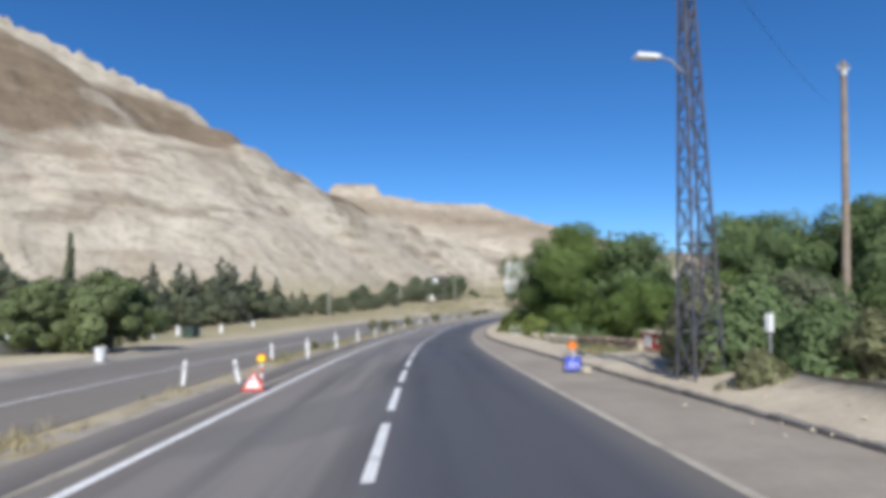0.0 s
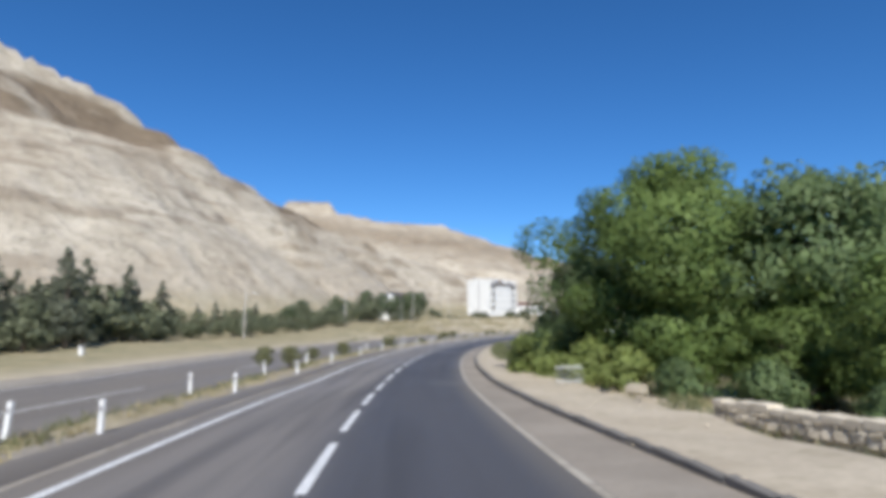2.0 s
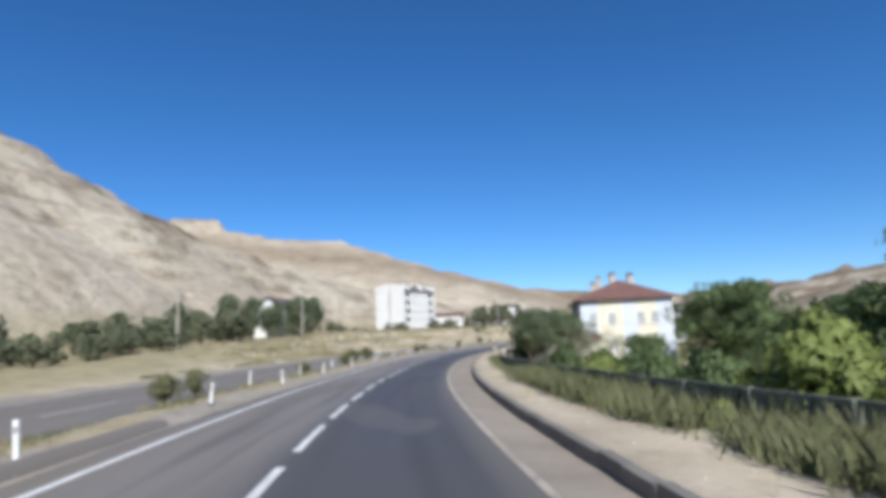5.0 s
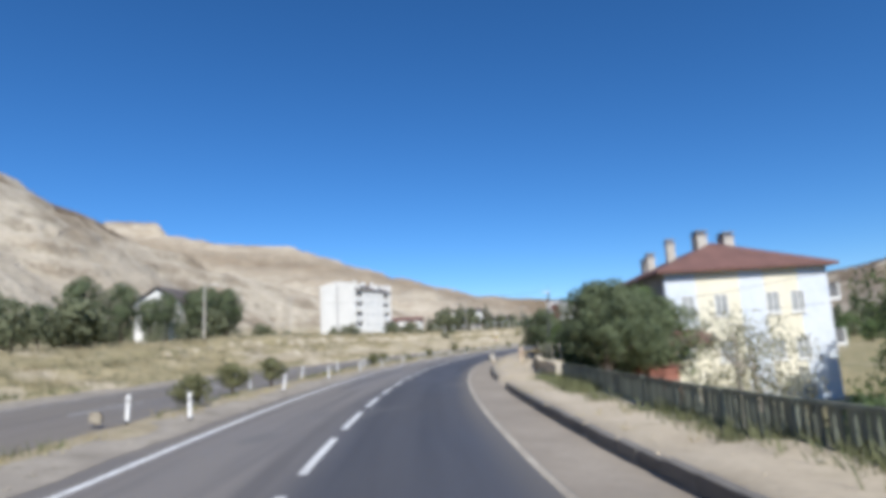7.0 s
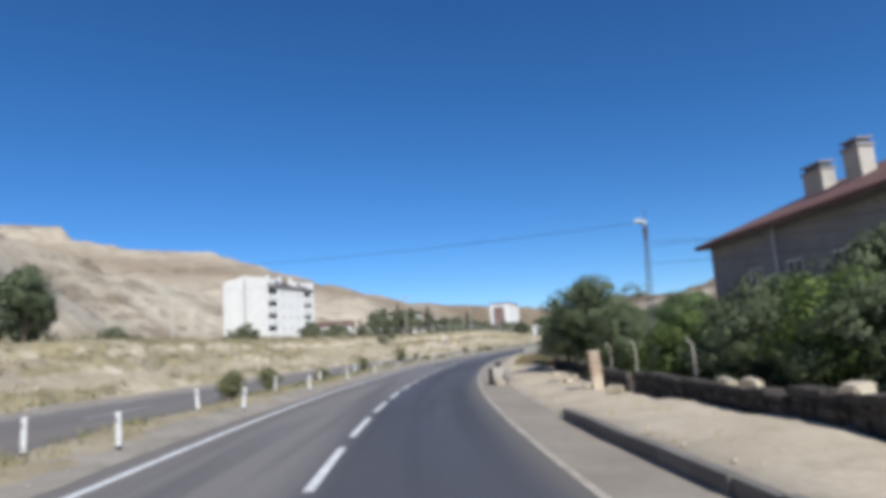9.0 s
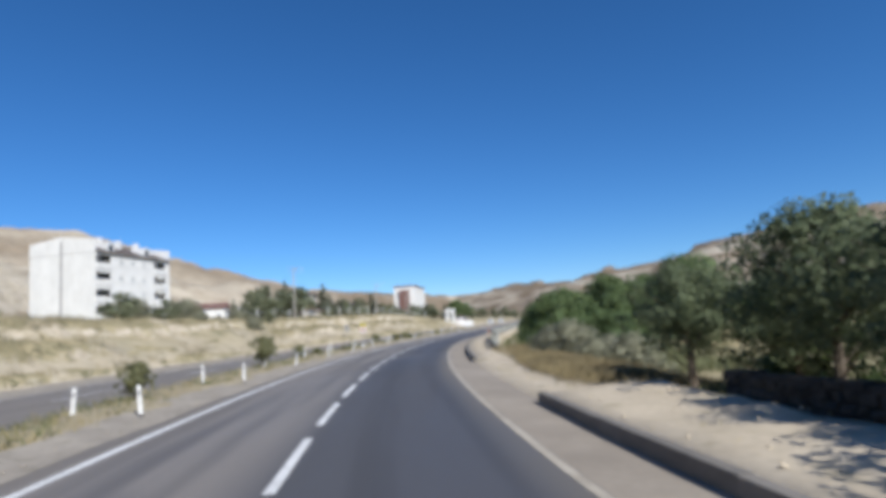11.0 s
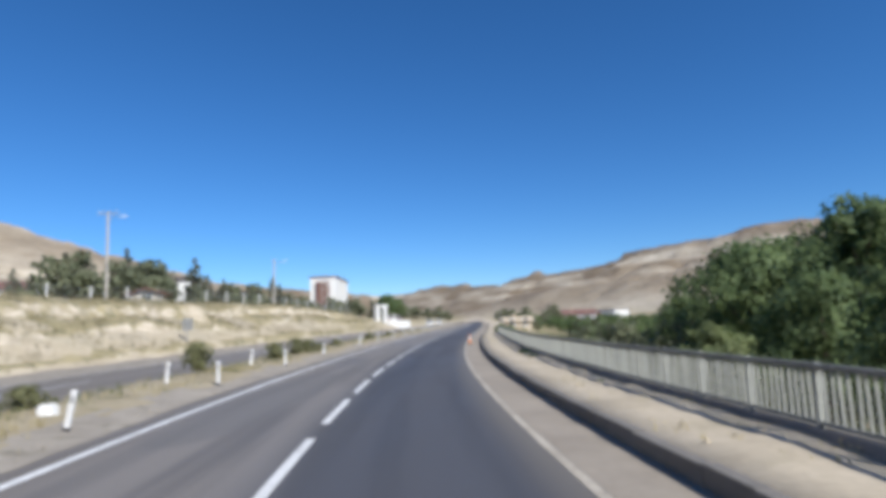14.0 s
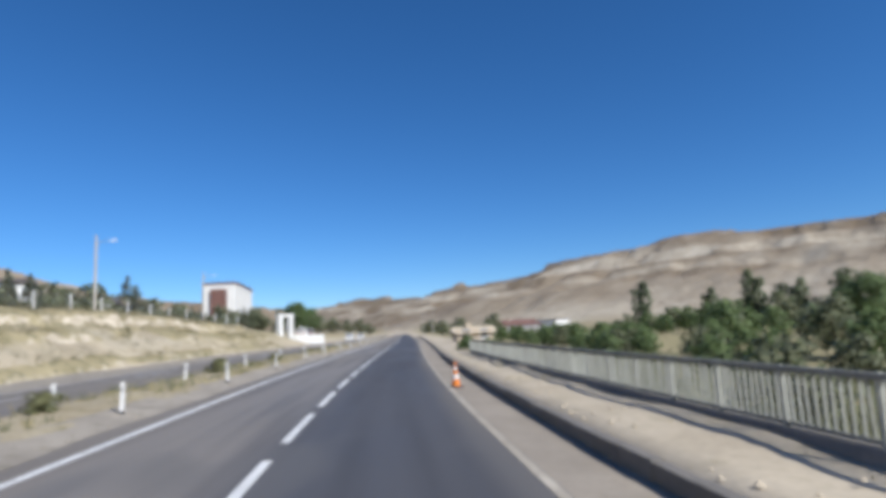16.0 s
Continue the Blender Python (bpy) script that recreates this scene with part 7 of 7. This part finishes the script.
def warning_triangle():
    root = base("warning_triangle", here(20.1, -3.62, 0.0, -4), "red and white warning triangle standing beside the median", "warning sign")
    tilt = pose(0, 0, 0, -14)

    def tri(s, y):
        return [tilt @ Vector(q) for q in ((-0.29 * s, y, 0.27 - 0.22 * s), (0.29 * s, y, 0.27 - 0.22 * s), (0, y, 0.27 + 0.29 * s))]

    a, b, c = tri(1.0, -0.012), tri(1.0, 0.012), tri(0.66, -0.016)
    Shape().add(a + b, [(0, 1, 2), (5, 4, 3), (0, 3, 4, 1), (1, 4, 5, 2), (2, 5, 3, 0)]).done("rim", SIGN_RED, root)
    Shape().add(c, [(0, 1, 2)]).done("face", SIGN_WHITE, root)
    Shape().box(-0.02, 0.02, -0.021, -0.017, 0.24, 0.36, tilt).box(-0.02, 0.02, -0.021, -0.017, 0.18, 0.21, tilt).done("mark", BLACK, root)
    Shape().box(-0.3, 0.3, 0.02, 0.06, -0.02, 0.02).tube([(0, 0.07, 0.5), (0, 0.3, 0.0)], 0.012, 6).done("stand", STEEL, root)
    pole = base("beacon_post", here(20.5, -3.5, 0.0, 0), "red and white striped post with an orange warning lamp", "beacon")
    for k in range(5):
        Shape().cone(0.04 + 0.135 * k, 0.04 + 0.135 * (k + 1), 0.035, 0.035, 10).done("band", SIGN_RED if k % 2 else SIGN_WHITE, pole)
    Shape().box(-0.17, 0.17, -0.17, 0.17, 0.0, 0.05, bevel=0.015).done("foot", BLACK, pole)
    Shape().tube([(0, -0.06, 0.82), (0, 0.06, 0.82)], 0.115, 16).done("lamp", ORANGE, pole)
    Shape().tube([(0, -0.075, 0.82), (0, -0.061, 0.82)], 0.085, 16).done("lens", SIGN_YELLOW, pole)


warning_triangle()


def traffic_cone(s, d):
    root = base("traffic_cone", here(s, d, 0.0, 0), "orange traffic cone with white bands at the shoulder's edge", "traffic cone")
    Shape().box(-0.19, 0.19, -0.19, 0.19, -0.02, 0.04, bevel=0.01).done("foot", BLACK, root)
    r = lambda z: 0.14 - 0.115 * z / 0.78
    for a, b, mat in ((0.04, 0.26, ORANGE), (0.26, 0.40, SIGN_WHITE), (0.40, 0.54, ORANGE), (0.54, 0.64, SIGN_WHITE), (0.64, 0.80, ORANGE)):
        Shape().cone(a, b, r(a), r(b), 16).done("band", mat, root)


traffic_cone(267.4, 3.75)


def speed_sign():
    root = base("speed_sign", here(225.5, -4.5, 0.08, -4), "white speed limit board with a yellow plate on top", "road sign")
    Shape().tube([(0, 0.04, -0.4), (0, 0.04, 2.2)], 0.028, 10).done("pole", STEEL, root)
    Shape().box(-0.28, 0.28, -0.012, 0.012, 1.42, 1.98).done("board", SIGN_WHITE, root)
    Shape().box(-0.28, 0.28, -0.014, 0.012, 1.985, 2.23).done("plate", SIGN_YELLOW, root)
    ring = Shape()
    n = 28
    pts = [(r * math.cos(2 * math.pi * k / n), -0.0155, 1.7 + r * math.sin(2 * math.pi * k / n)) for r in (0.25, 0.195) for k in range(n)]
    ring.add(pts, [(k, (k + 1) % n, n + (k + 1) % n, n + k) for k in range(n)]).done("ring", SIGN_RED, root)
    text_part("30", 0.25, pose(0, -0.0155, 1.697, 90), BLACK, root, "number")
    for z, w in ((2.14, 0.2), (2.045, 0.17)):
        Shape().box(-w, w, -0.018, -0.0145, z, z + 0.045).done("lettering_bar", BLACK, root)
    back = base("road_sign", here(252.0, -22.0, 2.0, 180), "back of a grey road sign on the bank", "road sign")
    back.matrix_world = on_ground(262, -17.2, 176)
    Shape().box(-0.4, 0.4, -0.012, 0.012, 1.0, 1.9).done("board", STEEL, back)
    Shape().tube([(0, 0.04, -0.4), (0, 0.04, 1.9)], 0.035, 10).done("pole", STEEL, back)


speed_sign()


def red_skip():
    root = base("red_container", here(30.2, 11.35, -0.12, 8), "red painted metal container with a white square and a pale foot", "container")
    Shape().box(-0.6, 0.75, -0.6, 2.3, 0.12, 0.9, bevel=0.03).done("body", RED_PAINT, root)
    Shape().box(-0.66, 0.8, -0.66, 2.36, 0.9, 0.97).done("rim", RENDER_TAN, root)
    Shape().box(-0.62, -0.605, 1.35, 2.0, 0.25, 0.82).done("white_square", SIGN_WHITE, root)
    for k in range(4):
        Shape().box(-0.615, -0.604, 0.75 - 0.3 * k, 0.95 - 0.3 * k, 0.52, 0.68).done("lettering_bar", SIGN_WHITE, root)
    Shape().box(-0.62, 0.7, 1.25, 2.05, -0.3, 0.12, taper=0.04).done("foot", RENDER_TAN, root)
    second = base("red_container", here(24.0, 12.4, 0.0, 12), "small red metal container beside the stone wall", "container")
    Shape().box(-0.5, 0.5, -0.9, 0.9, -0.2, 0.75, bevel=0.03).done("body", RED_PAINT, second)
    Shape().box(-0.53, 0.53, -0.93, 0.93, 0.75, 0.8).done("rim", RENDER_TAN, second)


red_skip()


def meter_box():
    root = base("meter_box", on_ground(16.7, 7.5, 20, 1.0, -0.42), "small white meter box on a short post in the brush", "meter box")
    Shape().tube([(0, 0, -0.3), (0, 0, 0.91)], 0.025, 8).done("post", STEEL, root)
    Shape().box(-0.06, 0.06, -0.05, 0.05, 0.9, 1.26, bevel=0.012).done("cabinet", SIGN_WHITE, root)
    Shape().box(-0.046, 0.046, -0.057, -0.0505, 0.93, 1.23).done("door", FRAME_WHITE, root)


meter_box()


# ---- masts, poles and wires ----
def lattice_mast(name, m, h, w0, w1, label, lamp=True, arm=2.0, panels=12, leg=0.03, brace=0.016, crossed=True, lamp_at=0.667):
    root = base(name, m, label, "lattice mast")
    legs = {}
    for a, b in ((-1, -1), (1, -1), (1, 1), (-1, 1)):
        Shape().tube([(a * w0 / 2, b * w0 / 2, -0.4), (a * w1 / 2, b * w1 / 2, h)], leg, 4).done("leg", RUST_STEEL, root)
    zs = [h * (1 - (1 - k / panels) ** 1.12) for k in range(panels + 1)]
    width = lambda z: w0 + (w1 - w0) * z / h
    for k in range(panels):
        za, zb = zs[k], zs[k + 1]
        wa, wb = width(za) / 2, width(zb) / 2
        for i, ((ax, ay), (bx, by)) in enumerate((((-1, -1), (1, -1)), ((1, -1), (1, 1)), ((1, 1), (-1, 1)), ((-1, 1), (-1, -1)))):
            Shape().tube([(ax * wa, ay * wa, za), (bx * wb, by * wb, zb)], brace, 4, False).tube([(bx * wa, by * wa, za), (ax * wb, ay * wb, zb)], brace, 4, False).tube(
                [(ax * wb, ay * wb, zb), (bx * wb, by * wb, zb)], brace, 4, False).done("brace", RUST_STEEL, root)
    for z, l in ((h - 0.15, 0.9), (h - 1.1, 0.7)) if crossed else ():
        Shape().box(-l, l, -0.05, 0.05, z, z + 0.1).done("cross_arm", RUST_STEEL, root)
        for x in (-l + 0.06, 0, l - 0.06):
            Shape().cone(z + 0.1, z + 0.3, 0.04, 0.03, 8, x).done("insulator", RENDER_GREY, root)
    if lamp:
        arm_ob = Shape().tube([(-w1 / 2, 0, h * (lamp_at - 0.037)), (-arm * 0.6, 0, h * (lamp_at - 0.005)), (-arm, 0, h * lamp_at)], 0.03, 6).done("lamp_arm", STEEL, root)
        Shape().box(-arm - 0.56, -arm, -0.12, 0.12, h * lamp_at - 0.05, h * lamp_at + 0.05, bevel=0.04).done("lamp_head", SIGN_WHITE, arm_ob)
    return root


lattice_mast("lattice_mast", here(18.1, 6.72, 0.2, 8), 10.8, 0.72, 0.13, "dark steel lattice mast with a street lamp on the verge", True, 0.75)
x, y = 39.8, 154.4
lean = Matrix.Translation((x, y, 2.0)) @ Matrix.Rotation(math.radians(3.0), 4, Vector((0.51, 0.86, 0))) @ Matrix.Translation((-x, -y, -2.0))
small = lattice_mast("lattice_mast", lean @ pose(x, y, -4.6, 0, 0, 20), 6.6, 0.32, 0.07, "small dark lattice mast topped by a lamp behind the trees", True, 0.1, 9, 0.014, 0.0045, False, 1.0)
Shape().tube([(0, 0, 6.3), (0, 0, 7.15)], [0.03, 0.012], 6).done("spike", RUST_STEEL, small)
Shape().cone(5.95, 6.4, 0.05, 0.11, 8, 0.0).done("collar", RUST_STEEL, small)


def lamp_pole(name, x, y, z, h, turn, label, crossbar=False, lamp=True):
    root = base(name, pose(x, y, z, 0, 0, turn), label, "pole", "roadside poles")
    Shape().tube([(0, 0, -0.8), (0, 0, h)], [0.15, 0.09], 10).done("pole", CONCRETE, root)
    if lamp:
        arm = Shape().tube([(0, 0, h - 0.9), (0.7, 0, h - 0.55), (1.3, 0, h - 0.5)], 0.03, 6).done("lamp_arm", STEEL, root)
        Shape().box(1.2, 1.75, -0.11, 0.11, h - 0.56, h - 0.45, bevel=0.04).done("lamp_head", SIGN_WHITE, arm)
    if crossbar:
        Shape().box(-0.9, 0.9, -0.05, 0.05, h - 0.25, h - 0.14).done("cross_arm", STEEL, root)
        for q in (-0.8, 0.0, 0.8):
            Shape().cone(h - 0.14, h + 0.08, 0.04, 0.03, 8, q).done("insulator", RENDER_WHITE, root)
    return root


for x, y, h, turn, bar in ((-16.4, 120.6, 6.6, -15, False), (-4.0, 154.0, 6.8, -25, False), (11.6, 187.4, 7.4, -30, False), (78.5, 265.7, 9.6, -40, True), (105.6, 283.5, 7.6, -40, False),
                           (128.0, 304.0, 8.0, -40, False), (136.0, 318.0, 8.0, -40, False)):
    lamp_pole("street_pole", x, y, z_on(x, y), h, turn, "pale concrete street pole beyond the opposite carriageway", bar)
x, y = at(36.5, 22.55)[:2]
timber = base("timber_pole", pose(x, y, z_on(x, y), 0, 2.6, 0), "tall leaning brown timber pole among the roadside trees", "pole", "roadside poles")
Shape().tube([(0, 0, -0.8), (0.03, 0, 8.0), (0, 0, 15.4)], [0.21, 0.18, 0.14], 12).done("pole", POLE_WOOD, timber)
Shape().tube([(0, 0, 14.6), (0, 0, 14.9)], 0.19, 10).done("band", STEEL, timber)
Shape().box(-0.35, 0.35, -0.05, 0.05, 14.95, 15.06).done("cross_arm", STEEL, timber)
for q in (-0.28, 0.28):
    Shape().cone(15.06, 15.28, 0.05, 0.035, 8, q).done("insulator", RENDER_GREY, timber)
x, y = 28.4, 247.3
lamp_pole("utility_pole", x, y, z_on(x, y), 9.0, 20, "utility pole with a cross arm on the hillside", True, False)
for s, d in ((428, 9.5), (500, 9), (600, -9)):
    x, y, z = at(s, d)
    lamp_pole("street_pole", x, y, z_on(x, y), 8.5, heading(s), "far concrete pole beside the road", True, True)


def wire(a, b, sag, label):
    a, b = Vector(a), Vector(b)
    pts = [a.lerp(b, k / 16) - Vector((0, 0, sag * 4 * (k / 16) * (1 - k / 16))) for k in range(17)]
    return tagged(Shape().tube(pts, 0.009, 4, False).done("power_line", BLACK), label, "power line")


top = Vector((39.8, 154.4, 2.05))
far_pole = Vector((11.6, 187.4, z_on(11.6, 187.4) + 5.2))
wire(top, far_pole, 0.7, "thin black wire crossing over the road")
wire(top + Vector((0.5, 0.3, -0.7)), (62.0, 132.0, 1.2), 0.5, "thin black wire running on behind the apartment house")
wire(top + Vector((-0.3, -0.2, -1.0)), (30.0, 118.0, 0.2), 0.8, "thin black wire before the apartment house")
wire(top + Vector((-0.1, -0.2, -1.6)), (33.0, 116.0, -0.6), 0.8, "thin black wire before the apartment house")
first = Vector(at(18.1, 6.85, 10.9))
wire(first, Vector(at(36.5, 22.4, 13.0)), 0.6, "thin black wire between mast and pole")

# boundary fence on the bank
fence = base("boundary_fence", Matrix(), "wire fence on pale concrete posts along the bank's top", "fence")
fp = shared("post", Shape().box(-0.06, 0.06, -0.06, 0.06, -0.4, 2.35, bevel=0.02), RENDER_WHITE)
last = None
for s in np.arange(255, 352, 5.0):
    x, y, _ = at(s, -31 + 0.05 * (s - 255))
    z = z_on(x, y)
    child("post", fp, fence, pose(x, y, z, 0, 0, heading(s)))
    if last is not None:
        for h in np.arange(0.2, 2.25, 0.25):
            Shape().tube([(last[0], last[1], last[2] + h), (x, y, z + h)], 0.012, 4, False).done("wire", STEEL, fence)
    last = (x, y, z)

# ---- opposite side near the start: yard wall, bollards, bin, shelter ----
yard = base("yard_wall", Matrix(), "low white yard wall beyond the opposite carriageway", "wall")
for k in range(7):
    s0 = 30 + 1.75 * k
    x, y, z = at(s0, -20.8)
    ob = Shape().box(-0.12, 0.12, 0.0, 1.7, -0.3, 0.72).done("panel", RENDER_WHITE, yard)
    ob.matrix_basis = pose(x, y, ground_at(x, y), 0, 0, heading(s0))


def shelter():
    x, y, z = at(40.5, -25.5)
    root = base("market_shelter", pose(x, y, ground_at(x, y), 0, 0, 0), "open roadside shelter with a low brown roof", "shelter")
    for a in (-2.6, 2.6):
        for b in (-1.8, 1.8):
            Shape().tube([(a, b, -0.3), (a, b, 1.9)], 0.07, 8).done("post", OLD_WOOD, root)
    hip_roof("roof", 6.0, 4.4, 1.9, 0.75, 0.3, ROOF_DARK, root, pose(0, 0, 0, 0, 0, 90))
    Shape().box(-2.4, 2.4, 1.5, 1.7, -0.1, 1.0).done("back_panel", RENDER_GREY, root)
    Shape().box(2.3, 2.9, -2.3, -1.9, -0.1, 1.35, bevel=0.03).done("pillar", RENDER_WHITE, root)


shelter()


def bollard(s, d, h):
    x, y, z = at(s, d)
    root = base("bollard", pose(x, y, ground_at(x, y), 0, 0, heading(s)), "short white bollard at the parking place's edge", "bollard", "white bollards")
    Shape().box(-0.15, 0.15, -0.15, 0.15, -0.2, h, taper=0.02).done("post", RENDER_WHITE, root)
    Shape().box(-0.17, 0.17, -0.17, 0.17, h, h + 0.05).done("cap", RENDER_WHITE, root)


for s, d, h in ((61.3, -24.8, 0.9), (62.4, -23.4, 0.9), (66.0, -22.8, 0.8), (78, -25.0, 0.6), (55, -23.5, 0.7)):
    bollard(s, d, h)
x, y, z = at(32.3, -14.0)
bin_ = base("litter_bin", pose(x, y, z, 0, 0, 0), "white tapered litter bin at the far edge of the road", "bin")
Shape().tube([(0, 0, -0.05), (0, 0, 0.62)], [0.19, 0.25], 14, False).done("bucket", SIGN_WHITE, bin_)
Shape().tube([(0, 0, 0.60), (0, 0, 0.65)], 0.27, 14).done("lid", SIGN_WHITE, bin_)
x, y, z = at(57.5, -21.5)
kiosk = base("waste_container", pose(x, y, ground_at(x, y), 0, 0, heading(57)), "dark green waste container at the parking place", "waste container")
Shape().box(-0.5, 0.5, -0.6, 0.6, 0.1, 1.0, bevel=0.05).done("body", surface("green_steel", (0.03, 0.05, 0.04), (0.05, 0.08, 0.06), 2, 0.6, 0.1, 6), kiosk)
Shape().box(-0.53, 0.53, -0.63, 0.63, 1.0, 1.1, bevel=0.03).done("lid", BLACK, kiosk)
for a in (-0.4, 0.4):
    Shape().tube([(a - 0.03, -0.45, 0.08), (a + 0.03, -0.45, 0.08)], 0.09, 10).tube([(a - 0.03, 0.45, 0.08), (a + 0.03, 0.45, 0.08)], 0.09, 10).done("wheel", BLACK, kiosk)


def parked_van(m, paint, label):
    """A van with bevelled body, glazing, lamps and four wheels; length along y."""
    root = base("parked_van", m, label, "van", "parked vehicles")
    prof = [(-2.1, 0.35), (2.1, 0.35), (2.15, 0.95), (1.45, 1.08), (0.85, 1.85), (-1.95, 1.92), (-2.12, 1.1)]
    bm = bmesh.new()
    for x in (-0.85, 0.85):
        bm.faces.new([bm.verts.new((x, a, b)) for a, b in prof])
    bm.verts.ensure_lookup_table()
    n = len(prof)
    for k in range(n):
        bm.faces.new([bm.verts[k], bm.verts[(k + 1) % n], bm.verts[n + (k + 1) % n], bm.verts[n + k]])
    bmesh.ops.recalc_face_normals(bm, faces=bm.faces[:])
    bmesh.ops.bevel(bm, geom=bm.edges[:], offset=0.06, segments=2, affect="EDGES")
    body = part("body", bm, paint, root)
    for x in (-0.856, 0.846):
        for a, b in ((-1.8, -0.7), (-0.6, 0.4)):
            Shape().box(x, x + 0.01, a, b, 1.15, 1.7).done("side_window", GLASS, body)
    Shape().add([(-0.7, 1.40, 1.17), (0.7, 1.40, 1.17), (0.66, 0.94, 1.76), (-0.66, 0.94, 1.76)], [(0, 1, 2, 3)]).done("windscreen", GLASS, body).matrix_basis = pose(0, 0.012, 0.012)
    Shape().box(-0.65, 0.65, -2.12, -2.06, 1.2, 1.7).done("rear_window", GLASS, body)
    for x in (-0.72, 0.5):
        Shape().box(x, x + 0.22, 2.08, 2.16, 0.72, 0.9).done("headlight", SIGN_WHITE, body)
        Shape().box(x, x + 0.2, -2.17, -2.08, 0.8, 1.05).done("tail_light", SIGN_RED, body)
    for x in (-0.86, 0.68):
        for y in (-1.35, 1.3):
            wheel = Shape().tube([(x, y, 0.32), (x + 0.18, y, 0.32)], 0.32, 18).done("wheel", BLACK, root)
            Shape().tube([(x - 0.01, y, 0.32), (x + 0.19, y, 0.32)], 0.18, 12).done("rim", STEEL, wheel)
    return root


x, y = 47.0, 164.0
parked_van(pose(x, y, ground_at(x, y), 0, 0, 60), SIGN_WHITE, "white van parked behind the roadside trees")
for s, d, turn in ((372, -19.5, 0), (381, -19.5, 0), (392, -11.8, 180), (430, -12, 180)):
    parked_van(on_ground(s, d, turn) if d < -15 else here(s, d, 0.02, turn), (SIGN_WHITE, RENDER_GREY, SIGN_WHITE, RED_PAINT)[int(s) % 4], "far parked vehicle beyond the median")
